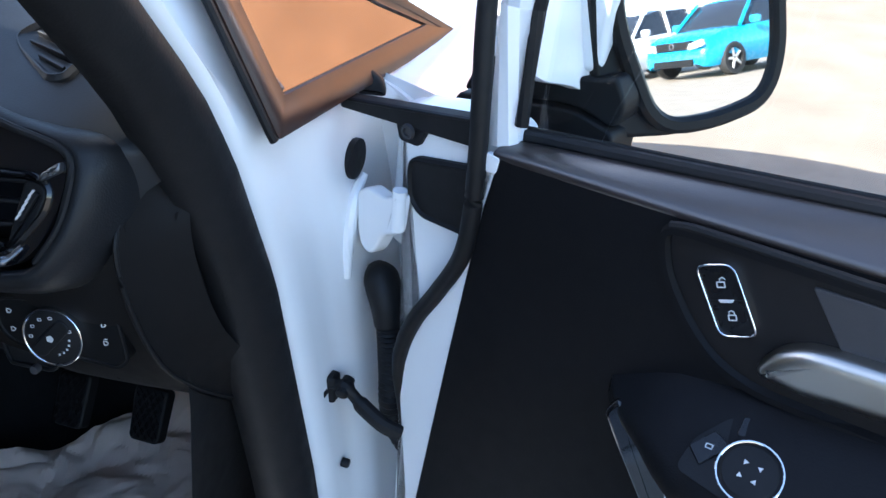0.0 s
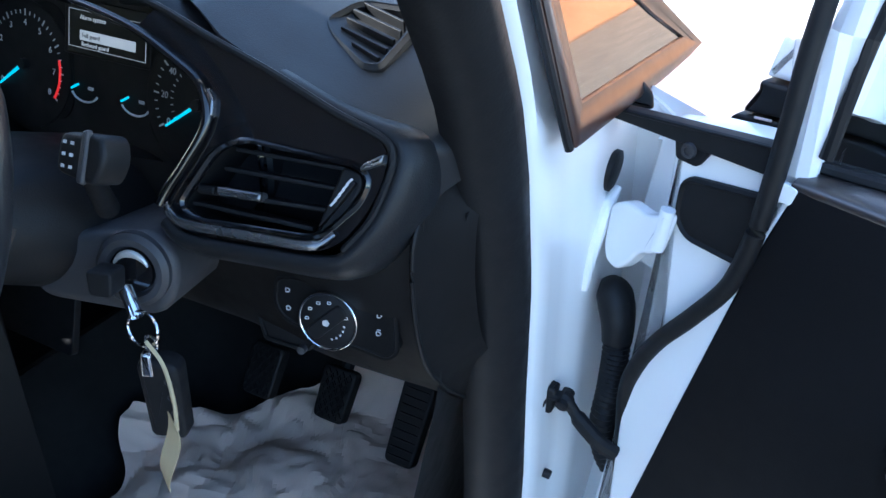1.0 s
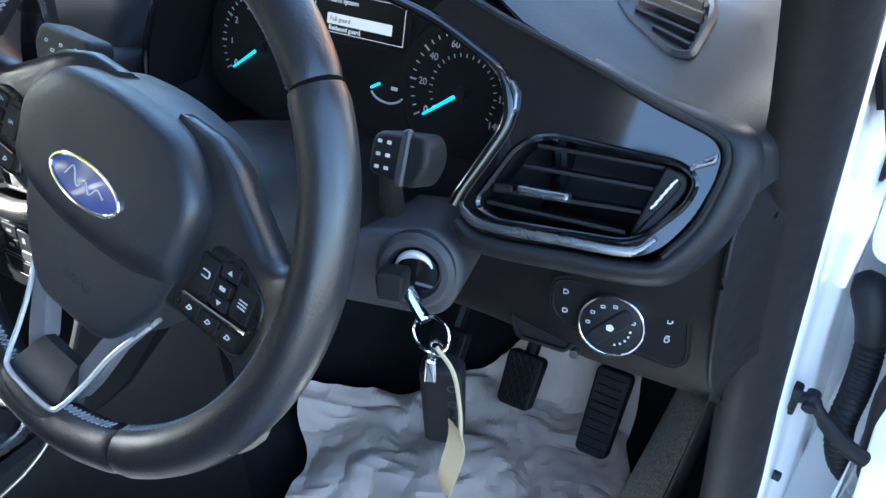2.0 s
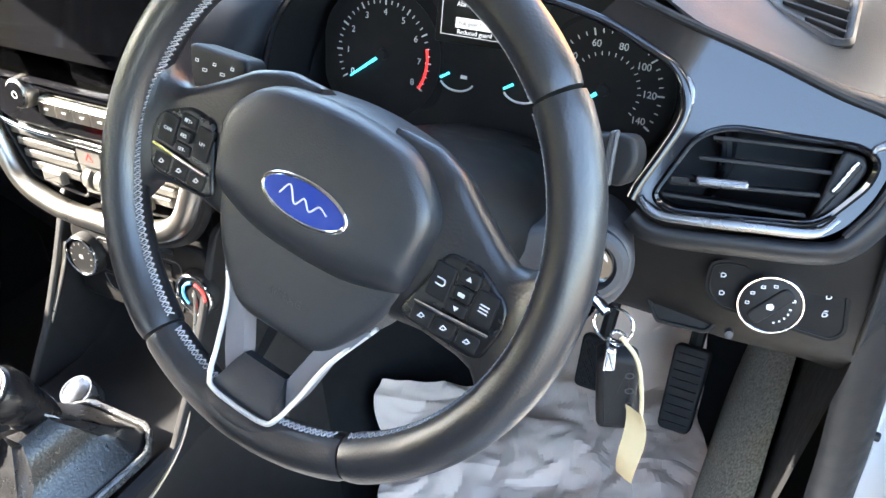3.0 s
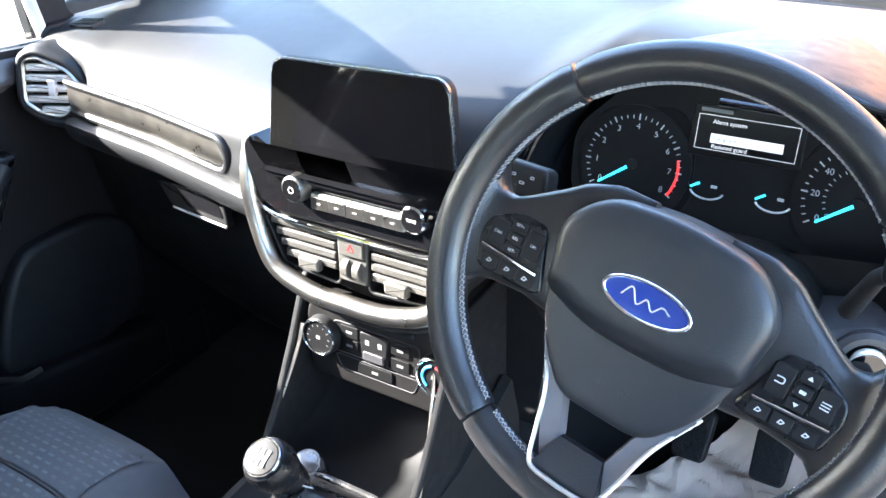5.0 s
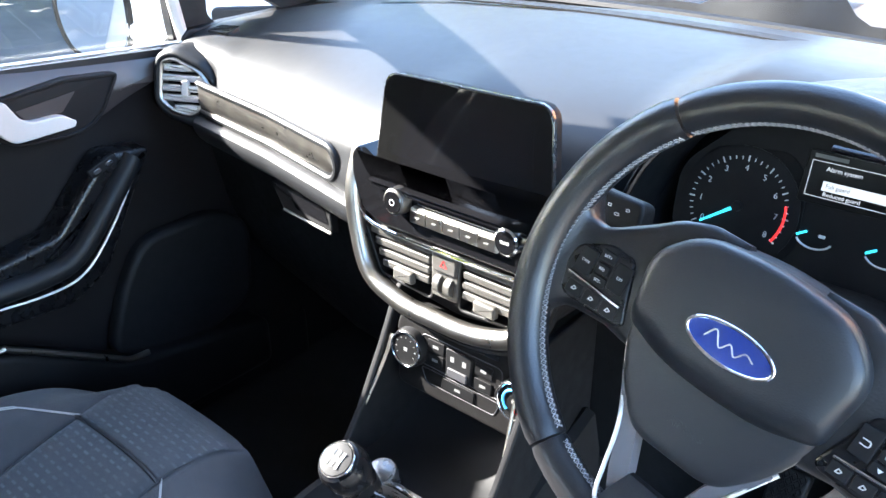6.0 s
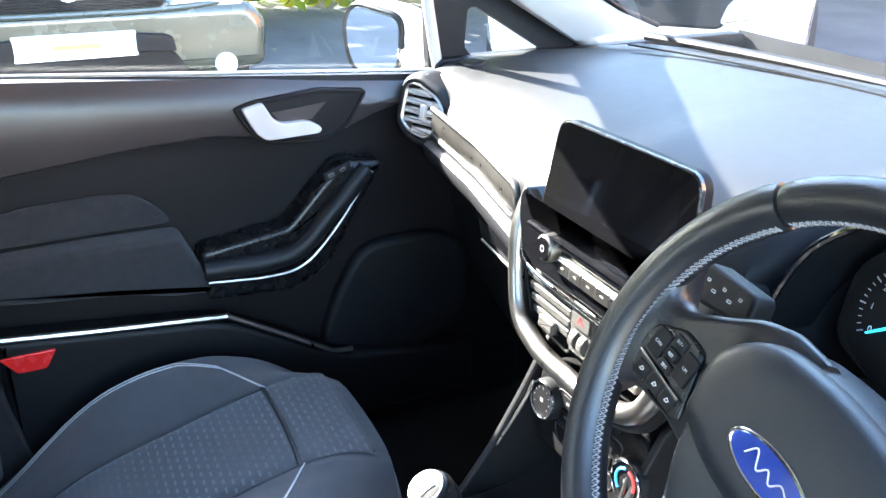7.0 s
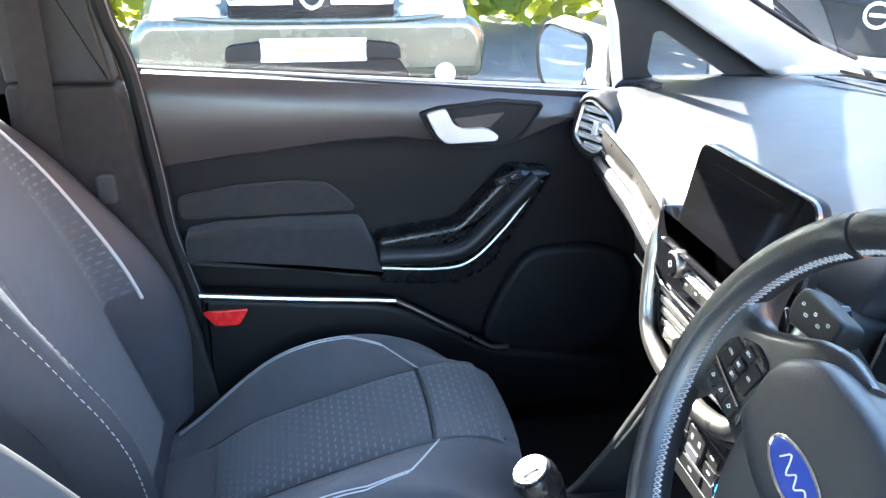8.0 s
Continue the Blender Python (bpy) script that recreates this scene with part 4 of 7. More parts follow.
                part("back_mark", tube([WHEEL @ Vector(p2) for p2 in smooth_path([(x - 0.003, y + 0.002, 0.0053), (x + 0.002, y + 0.002, 0.0053), (x + 0.003, y, 0.0053), (x + 0.002, y - 0.002, 0.0053), (x - 0.003, y - 0.002, 0.0053)], 4)], 0.0005, 5), WHITEMARK, k)
            else:
                part("ok_mark", prism(rect(0.0046, 0.0024, 0.0005, x, y), 0.0066, 0.0069, WHEEL), WHITEMARK, k)
        for i in range(3):
            x = sgn * (0.0960, 0.1125, 0.1295)[i]
            k = part("key", prism(rect(0.0150, 0.0110, 0.002, x, -0.0318), 0.003, 0.0046, WHEEL, 0.0009), DARK, q)
            part("key_mark", bezel(rounded([(x - 0.0026, -0.0332), (x + 0.0008, -0.0332), (x + 0.0026, -0.0310), (x - 0.0008, -0.0296)], 0.0006), 0.0008, 0.0046, 0.0049, WHEEL), WHITEMARK, k)
    # lower spoke with silver edges
    for sgn in (-1, 1):
        arm = rounded([(sgn * 0.0185, -0.1290), (sgn * 0.0265, -0.1520), (sgn * 0.0345, -0.1340), (sgn * 0.0450, -0.1000), (sgn * 0.0640, -0.0640), (sgn * 0.0480, -0.0720), (sgn * 0.0290, -0.1000)][::sgn], 0.002)
        bm = bmesh.new()
        rings(bm, [(arm, -0.016), (arm, -0.009), ([Vector((v[0] + sgn * 0.0015, v[1])) for v in arm], -0.0045)], WHEEL)
        l = part("lower_spoke", bm, SPOKE, w, "satin grey lower spoke")
        part("spoke_edge", tube([WHEEL @ v for v in smooth_path([(sgn * 0.0660, -0.0620, -0.010), (sgn * 0.0465, -0.0990, -0.0030), (sgn * 0.0375, -0.1290, 0.0035), (sgn * 0.0305, -0.1500, 0.0105), (sgn * 0.0230, -0.1562, 0.0125), (0.0, -0.1575, 0.0132)], 6)], 0.0019, 8), SATIN, l)
    bm = bmesh.new()
    rings(bm, [([Vector(v) for v in ((-0.0190, -0.1285), (-0.0275, -0.1560), (0.0275, -0.1560), (0.0190, -0.1285))], -0.012), ([Vector(v) for v in ((-0.0190, -0.1285), (-0.0275, -0.1560), (0.0275, -0.1560), (0.0190, -0.1285))], -0.004), ([Vector(v) for v in ((-0.0215, -0.1350), (-0.0280, -0.1565), (0.0280, -0.1565), (0.0215, -0.1350))], 0.001), ([Vector(v) for v in ((-0.0255, -0.1480), (-0.0285, -0.1570), (0.0285, -0.1570), (0.0255, -0.1480))], 0.008)], WHEEL)
    part("spoke_infill", bm, PAD, w, "dark dished spoke infill")
    part("rim_saddle", tube([WHEEL @ v for v in smooth_path([(-0.040, -0.1590, 0.004), (-0.026, -0.1640, 0.0062), (0.0, -0.1662, 0.0068), (0.026, -0.1640, 0.0062), (0.040, -0.1590, 0.004)], 6)], [0.006 + 0.004 * math.sin(k / 24 * math.pi) for k in range(25)], 12), LEATHER, w)
    # column shroud
    c = thing("steering_column", "dark grey steering column shroud with ignition lock", "steering column", (0.37, 0.15, 0.85))
    A = basis((0.369, 0.06, 0.905), (1, 0, 0), (0, 0.39, 0.92))
    sh = rounded([(-0.06, -0.055), (0.06, -0.055), (0.085, -0.02), (0.07, 0.025), (0.03, 0.035), (-0.03, 0.035), (-0.07, 0.025), (-0.085, -0.02)], 0.02)
    bm = bmesh.new()
    rings(bm, [(offset(sh, 0.015), 0.0), (sh, -0.02), (offset(sh, -0.012), -0.10), (offset(sh, -0.015), -0.22)], A)
    part("shroud", bm, HARD, c)
    K = basis((0.505, 0.141, 0.843), (0.95, 0.30, 0), (0, 0.2, 1))
    part("lock_boss", prism(rounded([(-0.09, -0.036), (0.02, -0.040), (0.035, -0.012), (0.034, 0.014), (0.016, 0.032), (-0.09, 0.018)], 0.02), -0.10, 0.0, K, 0.008), GREY, c)
    lk = part("lock_bezel", lathe([(0.030, -0.004), (0.030, 0.004), (0.026, 0.008), (0.021, 0.008), (0.019, 0.002)], K), GREY, c)
    part("lock_barrel", lathe([(0.0185, 0.0), (0.0175, 0.006), (0.001, 0.0065)], K), PIANO, lk)
    # The shine on the barrel is modelled as a pale crescent.
    part("lock_shine", tube([K @ Vector((0.0145 * math.cos(radians(a)), 0.0145 * math.sin(radians(a)), 0.0066)) for a in range(20, 166, 12)], [0.0006 + 0.0026 * math.sin(j / 12 * math.pi) for j in range(13)], 8), SATIN, lk, "pale crescent standing for the lock's shine")
    for sgn in (-1, 1):
        S = basis((0.369 + sgn * 0.100, 0.106, 0.957 if sgn < 0 else 0.952), (1, 0.02 * sgn, 0.05 * sgn), (0, 0.39, 0.92))
        st = part("indicator_stalk" if sgn < 0 else "wiper_stalk", tube([S @ Vector(p) for p in ((sgn * 0.012, -0.045, -0.06), (sgn * 0.030, -0.012, -0.020), (sgn * 0.052, 0, 0))], [0.009, 0.007, 0.010], 12), DARK, c)
        end = 0.100 if sgn < 0 else 0.077
        part("stalk_head", prism(rounded([(sgn * 0.032, -0.013), (sgn * (end - 0.008), -0.018), (sgn * end, 0.0), (sgn * (end - 0.005), 0.017), (sgn * 0.034, 0.014)][::sgn], 0.008), -0.013, 0.010, S, 0.004), HARD, st)
        if sgn > 0:
            part("stalk_ring", prism(rounded([(0.054, -0.017), (0.061, -0.018), (0.062, 0.019), (0.056, 0.018)], 0.003), 0.008, 0.0120, S, 0.002), GREY, st)
            for i in range(6):
                part("print", prism(rect(0.003, 0.0022, 0, 0.040 + 0.007 * (i % 2), -0.008 + 0.008 * (i // 2)), 0.010, 0.0104, S), WHITEMARK, st)
        else:
            for i in range(5):
                part("print", bezel(rect(0.0036 + 0.0012 * (i % 2), 0.0026, 0.0006, -0.048 - 0.009 * i, 0.004 - 0.006 * (i % 2)), 0.0007, 0.010, 0.0104, S), WHITEMARK, st)
    return w


# ---- instruments ----
CLUSTER = basis((0.362, 0.272, 0.929), (1, 0, 0), (0, 0.25, 1))


def build_cluster():
    c = thing("instrument_cluster", "instrument cluster with cyan needles and lit display", "instrument cluster", CLUSTER.translation)
    M = CLUSTER
    face = rounded([(-0.175, -0.05), (-0.12, -0.072), (0.12, -0.072), (0.185, -0.055), (0.19, 0.02), (0.12, 0.078), (0.0, 0.092), (-0.12, 0.078), (-0.178, 0.02)], 0.02)
    part("face", prism(face, -0.01, 0.0, M), DIAL, c)
    def dial(cx, cy, nums, a0, a1, r, step, name, red=None):
        dl = part(name, lathe([(0.060, 0.0), (0.060, 0.002), (0.0575, 0.0025), (0.001, 0.0025)], M @ pose(cx, cy, 0), 40), DIAL, c)
        n = len(nums)
        bm = bmesh.new()
        for i in range((n - 1) * step + 1):
            a = radians(lerp(a0, a1, i / ((n - 1) * step)))
            big = i % step == 0
            T = M @ pose(cx, cy, 0.0025) @ pose(0, 0, 0, 0, 0, -math.degrees(a)) @ pose(0, r, 0)
            prism(rect(0.0014 if big else 0.0009, 0.006 if big else 0.0035), 0, 0.0004, T, bm=bm)
        part("scale_marks", bm, WHITEMARK, dl)
        for i, t in enumerate(nums):
            if t:
                a = radians(lerp(a0, a1, i / (n - 1)))
                words("number", t, 0.0082, M @ pose(cx + (r - 0.0095) * math.sin(a), cy + (r - 0.0095) * math.cos(a), 0.0027), WHITEMARK, dl)
        if red:
            pts = [M @ Vector((cx + (r - 0.001) * math.sin(radians(lerp(*red, i / 10))), cy + (r - 0.001) * math.cos(radians(lerp(*red, i / 10))), 0.0028)) for i in range(11)]
            part("red_zone", tube(pts, 0.0013, 6), REDMARK, dl)
        a = radians(a0 - 4)
        nd = part("needle", tube([M @ Vector((cx, cy, 0.006)), M @ Vector((cx + 0.041 * math.sin(a), cy + 0.041 * math.cos(a), 0.005))], [0.0018, 0.0011], 6), CYAN, dl)
        part("hub", lathe([(0.0055, 0.0025), (0.005, 0.008), (0.001, 0.0085)], M @ pose(cx, cy, 0), 20), DARK, nd)
        return dl
    dial(-0.110, -0.0075, ["0", "1", "2", "3", "4", "5", "6", "7", "8"], -122, 122, 0.048, 4, "tachometer", (76, 122))
    s = dial(0.104, -0.0045, ["0", "20", "40", "60", "80", "100", "120", "140"], -122, 122, 0.048, 4, "speedometer")
    bm = bmesh.new()
    for i in range(23):
        a = radians(lerp(-122, 122, i / 22))
        prism(rect(0.0007, 0.003), 0, 0.0003, M @ pose(0.104, -0.0045, 0.0026) @ pose(0, 0, 0, 0, 0, -math.degrees(a)) @ pose(0, 0.030, 0), bm=bm)
    part("inner_scale", bm, WHITEMARK, s)
    # raised frames that part the dials from the display
    part("dial_shelf", prism(rounded([(-0.162, -0.052), (-0.058, -0.052), (-0.046, -0.034), (-0.050, 0.030), (-0.070, 0.056), (-0.150, 0.046), (-0.168, 0.0)], 0.018), -0.004, 0.0010, M, 0.0008), KNOBFACE, c)
    part("dial_shelf", prism(rounded([(0.156, -0.050), (0.168, 0.0), (0.150, 0.044), (0.070, 0.054), (0.050, 0.030), (0.046, -0.034), (0.058, -0.050)], 0.018), -0.004, 0.0010, M, 0.0008), KNOBFACE, c)
    # display
    D = M @ pose(-0.0045, 0.0370, 0.001)
    dp = part("display", prism(rounded([(-0.053, -0.024), (0.053, -0.022), (0.052, 0.026), (-0.052, 0.026)], 0.003), 0, 0.002, D, 0.001), TRIPGLASS, c, "small lit trip display")
    part("display_frame", bezel(rect(0.0945, 0.0335, 0.0005, 0, 0), 0.0005, 0.002, 0.0024, D), SCREENON, dp)
    part("reading_bar", prism(rect(0.030, 0.0036, 0, -0.031, 0.0212), 0.002, 0.0023, D), GREYMARK, dp)
    words("display_title", "Alarm system", 0.0058, D @ pose(-0.017, 0.0105, 0.0022), SCREENON, dp)
    part("selected_line", prism(rect(0.068, 0.0090, 0.0006, 0.001, -0.0052), 0.002, 0.0023, D), SCREENON, dp)
    words("display_line", "Full guard", 0.0056, D @ pose(-0.019, -0.0052, 0.0025), GREYMARK, dp)
    words("display_line", "Reduced guard", 0.0056, D @ pose(-0.014, -0.0130, 0.0022), SCREENON, dp)
    # small gauges
    for cx in (-0.032, 0.031):
        pts = [M @ Vector((cx + 0.017 * math.cos(radians(a)), -0.018 + 0.0105 * math.sin(radians(a)), 0.002)) for a in range(200, 341, 14)]
        g = part("temperature_gauge" if cx < 0 else "fuel_gauge", tube(pts, 0.0010, 6), WHITEMARK, c)
        part("needle", tube([M @ Vector((cx - 0.008, -0.0135, 0.0025)), M @ Vector((cx - 0.0165, -0.0185, 0.0025))], 0.0012, 6), CYAN, g)
        part("print", prism(rect(0.006, 0.0028, 0, cx + 0.006, -0.0155), 0.0, 0.001, M), WHITEMARK, g)
    # hood over the dials
    h = thing("instrument_hood", "black grained hood over the instruments with a gloss inner lip", "instrument hood", (0.36, 0.3, 1.03))
    def arch(y, k):
        pts = [(-0.215, -0.055), (-0.205, 0.0), (-0.175, 0.055), (-0.11, 0.098), (0.0, 0.118), (0.09, 0.106), (0.16, 0.068), (0.205, 0.02), (0.214, -0.03), (0.195, -0.06)]
        return [Vector((0.362 + x * (1 + k), y + 0.10 * (zz - 0.02), 0.925 + zz * (1 + k))) for x, zz, _ in smooth_path([(a, b, 0) for a, b in pts], 5)]
    part("hood", loft([arch(0.46, -0.14), arch(0.36, 0.0), arch(0.235, 0.04), arch(0.222, 0.035), arch(0.218, 0.015), arch(0.225, 0.0), arch(0.30, -0.06)]), SOFT, h)
    part("lip", tube(arch(0.218, 0.005), 0.0035, 8), PIANO, h)


def plate(o, holes, thick, M, z=0.0):
    """A flat plate with holes, thick behind its face."""
    bm = bmesh.new()
    es = []
    for p in [o] + holes:
        vs = [bm.verts.new((a[0], a[1], z)) for a in p]
        es += [bm.edges.new((vs[i], vs[(i + 1) % len(vs)])) for i in range(len(vs))]
    bmesh.ops.triangle_fill(bm, edges=es, use_beauty=True)
    for f in bm.faces:
        if f.normal.z < 0:
            f.normal_flip()
    top = bm.faces[:]
    ret = bmesh.ops.extrude_face_region(bm, geom=top)
    for v in [g for g in ret["geom"] if isinstance(g, bmesh.types.BMVert)]:
        v.co.z -= thick
    bmesh.ops.transform(bm, matrix=M, verts=bm.verts)
    return bm


VENT = basis((0.600, 0.178, 0.915), (0.945, 0.26, 0.17), (0, 0.5, 1))    # face of the driver's end vent


def build_driver_side():
    M = VENT
    # vent at the outer end of the driver's side
    v = thing("driver_vent", "gloss black air vent with slats, chrome lip and thumb tab", "air vent", M.translation)
    o = rounded([(-0.063, -0.004), (-0.050, -0.016), (0.047, -0.0315), (0.080, -0.006), (0.087, 0.010), (0.076, 0.0205), (-0.008, 0.0415), (-0.030, 0.0365)], [0.010, 0.010, 0.014, 0.02, 0.009, 0.008, 0.02, 0.012])
    part("frame", bezel(offset(o, -0.0022), 0.0045, -0.004, 0.0035, M, soft=0.5), PIANO, v, "gloss black rim")
    part("liner", bezel(offset(o, -0.0020), 0.0035, -0.050, -0.0042, M), DARK, v)
    part("duct", prism(offset(o, 0.001), -0.060, -0.048, M), DARK, v)
    for i in range(4):
        a, b = ((-0.055, -0.0035, 0.040, -0.0245), (-0.050, 0.0050, 0.050, -0.0110), (-0.028, 0.0210, 0.058, 0.0040), (-0.018, 0.0345, 0.066, 0.0175))[i], 0.0016
        q = [Vector((a[0], a[1] - b)), Vector((a[2], a[3] - b)), Vector((a[2], a[3] + b)), Vector((a[0], a[1] + b))]
        part("slat", prism(q, -0.034, -0.006, M, 0.0008), HARD, v)
    tabm = M @ pose(-0.014, 0.0020, 0, 0, 0, -10)
    part("thumb_tab", box((-0.018, -0.0032, -0.010), (0.018, 0.0032, 0.002), 0.0022, tabm), SMOKE, v, "chrome thumb tab")
    part("tab_clip", box((-0.036, -0.004, -0.016), (-0.022, 0.002, -0.003), 0.0015, tabm), DARK, v)
    w = part("wheel_cheek", prism(rounded([(0.042, -0.0285), (0.062, -0.020), (0.080, 0.004), (0.0795, 0.013), (0.066, 0.0195)], 0.004), -0.03, -0.003, M, 0.002), HARD, v)
    part("thumbwheel", prism(rounded([(0.0555, -0.0090), (0.0605, -0.0105), (0.0765, 0.0070), (0.0725, 0.0105)], 0.002), -0.01, 0.0005, M, 0.0012), DARK, w)
    for i in range(5):
        part("ridge", prism(rect(0.0060, 0.0014, 0.0005), 0.0, 0.0014, M @ pose(0.0592 + i * 0.0031, -0.0062 + i * 0.0036, 0, 0, 0, 40)), WHITEMARK, w)
    lip = smooth_path([(-0.0705, -0.0035, 0.006), (-0.0660, -0.0115, 0.0075), (-0.0560, -0.0180, 0.008), (-0.0324, -0.0230, 0.0085), (0.0056, -0.0295, 0.009), (0.0360, -0.0350, 0.008), (0.0490, -0.0345, 0.006), (0.0600, -0.0275, 0.003)], 6)
    part("chrome_lip", tube([M @ p for p in lip], [0.0034 if 3 < i < 36 else 0.0022 for i in range(len(lip))], 10, up=(0, -0.88, 0.44), flat=0.6), SMOKE, v, "smoked chrome lip")
    # Highlight at the end of the gloss rim, shaped in smoked chrome.
    part("corner_highlight", prism(rounded([(0.0805, 0.0150), (0.0975, 0.0195), (0.0990, 0.0265), (0.0835, 0.0205)], 0.002), 0.0, 0.006, M, 0.002), SMOKE, v)
    # gloss fascia between the instruments and the vent, running round it
    g = thing("gloss_panel", "gloss black fascia round the vent, mirroring the daylight", "trim panel", (0.60, 0.19, 0.95))
    out = rounded([(-0.076, -0.006), (-0.058, -0.0225), (0.046, -0.0410), (0.064, -0.034), (0.083, -0.0155), (0.0965, 0.0094), (0.1005, 0.0250), (0.0955, 0.0350), (0.0631, 0.0535), (0.0182, 0.0825), (-0.0313, 0.1116), (-0.0766, 0.1390), (-0.0930, 0.1270), (-0.0572, 0.1014), (-0.0385, 0.0840), (-0.0330, 0.0650), (-0.0370, 0.0480)], [0.006, 0.01, 0.012, 0.01, 0.02, 0.02, 0.008, 0.008, 0, 0, 0, 0, 0, 0.01, 0.01, 0.01, 0.006])
    part("panel", plate(out, [offset(o, -0.001)], 0.008, M), PIANO, g)
    path = smooth_path([(-0.175, 0.176, -0.006), (-0.130, 0.165, -0.002), (-0.0766, 0.1420, 0.002), (-0.0313, 0.1146, 0.003), (0.0182, 0.0855, 0.003), (0.0631, 0.0565, 0.003), (0.0965, 0.0375, 0.002), (0.1035, 0.0250, 0.0), (0.0990, 0.0080, -0.001), (0.0850, -0.0190, -0.002), (0.0640, -0.0400, -0.003)], 6)
    part("edge", tube([M @ p for p in path], 0.0030, 8), DARK, g)
    path = smooth_path([(-0.215, 0.172, -0.010), (-0.150, 0.152, -0.003), (-0.0950, 0.1265, 0.002), (-0.0590, 0.1005, 0.004), (-0.0405, 0.0835, 0.0045), (-0.0350, 0.0650, 0.0045), (-0.0390, 0.0480, 0.004), (-0.0540, 0.0270, 0.004), (-0.0700, 0.0070, 0.004), (-0.0770, -0.0040, 0.004)], 6)
    part("inner_rim", tube([M @ p for p in path], 0.0042, 12, flat=0.8), PIANO, g, "gloss black rim round the dials")
    # Smoked chrome piece put in for the bright glint on the rim.
    part("rim_glint", prism(rounded([(-0.0375, 0.0560), (-0.0300, 0.0580), (-0.0285, 0.0700), (-0.0325, 0.0790), (-0.0365, 0.0760)], 0.002), 0.0, 0.0062, M, 0.0015), SMOKE, g, "small smoked chrome accent for the rim's glint")
    # side demister in the dashboard top
    D = basis((0.611, 0.305, 0.9985), (1, -0.10, -0.10), (0.1, 1, 0.24))
    d = thing("demister_vent", "black slatted side demister vent in the dashboard top", "air vent", D.translation)
    so = rounded([(-0.046, 0.004), (-0.026, -0.011), (0.024, -0.033), (0.037, -0.026), (0.026, 0.036), (0.008, 0.060), (-0.040, 0.046)], [0.012, 0.008, 0.008, 0.008, 0.012, 0.012, 0.014])
    part("frame", bezel(so, 0.0065, -0.014, 0.0030, D, soft=0.6), SOFT, d)
    part("duct", prism(offset(so, 0.005), -0.022, -0.012, D), KNOBFACE, d)
    for i in range(5):
        y = -0.014 + i * 0.013
        x0, x1 = keyed([(-0.016, (0.000, 0.028)), (0.0, (-0.026, 0.025)), (0.03, (-0.034, 0.018)), (0.05, (-0.030, 0.004))], y)
        part("slat", prism([Vector((x0, y + 0.003)), Vector((x1, y - 0.0035)), Vector((x1, y - 0.001)), Vector((x0, y + 0.0055))], -0.008, 0.0022, D, 0.0006), HARD, d)
    K = basis((0.632, 0.2175, 0.7955), (0.97, 0.2, 0.06), (0, 0.16, 1))
    h = thing("headlamp_switch", "round headlamp switch with chrome ring and orange mark", "switch", K.translation)
    pl = rounded([(-0.050, 0.006), (-0.047, 0.030), (-0.035, 0.033), (0.048, 0.024), (0.056, 0.016), (0.058, -0.022), (0.048, -0.030), (-0.040, -0.008)], 0.010)
    part("plate", prism(pl, -0.012, 0.0015, K, 0.001), KNOBFACE, h)
    part("plate_rim", bezel(offset(pl, -0.0035), 0.0032, -0.012, 0.0024, K, soft=0.5), KNEE, h)
    part("chrome_ring", bezel(oval(0.0255, 0.0255, 44), 0.0019, 0.0, 0.0085, K), CHROME, h)
    k = part("knob", lathe([(0.0236, 0.0), (0.0236, 0.0075), (0.021, 0.0088), (0.001, 0.0090)], K), DARK, h)
    part("grip", prism(rect(0.040, 0.013, 0.006), 0.0085, 0.0105, K @ pose(0, 0, 0, 0, 0, 42), 0.0015), DARK, k)
    for i in range(6):
        a = radians(175 - i * 31)
        part("print", bezel(rect(0.0034, 0.0026, 0.0006), 0.0006, 0.0088, 0.0092, K @ pose(0.0175 * math.cos(a), 0.0175 * math.sin(a), 0)), WHITEMARK, k)
    part("orange_mark", prism(oval(0.0017, 0.0017, 14), 0.0088, 0.0096, K @ pose(0.0125, 0.0080, 0)), ORANGE, k)
    for i in range(5):
        a = radians(-75 + i * 17)
        part("dimmer_mark", prism(rect(0.0016, 0.0016), 0.0088, 0.0092, K @ pose(0.0150 * math.cos(a), 0.0150 * math.sin(a), 0)), WHITEMARK, k)
    part("centre_print", prism(rounded([(-0.003, -0.002), (0.001, -0.003), (0.003, 0.0), (0.001, 0.003), (-0.003, 0.002)], 0.0008), 0.0105, 0.0109, K), WHITEMARK, k)
    for x, y in ((-0.037, 0.020), (-0.037, 0.004), (0.042, 0.009), (0.041, -0.007)):
        b = part("lamp_print", bezel(rounded([(x - 0.002, y - 0.002), (x + 0.001, y - 0.002), (x + 0.0025, y), (x + 0.001, y + 0.002), (x - 0.002, y + 0.002)], 0.0006), 0.0007, 0.0015, 0.0019, K), WHITEMARK, h)
        if x > 0:
            part("print", prism(rect(0.0030, 0.0008, 0, x + 0.0005, y + 0.0034), 0.0015, 0.0019, K), WHITEMARK, b)
    part("sensor", lathe([(0.0038, -0.004), (0.0036, 0.002), (0.001, 0.0025)], K @ pose(-0.028, -0.034, 0), 16), GREY, h)


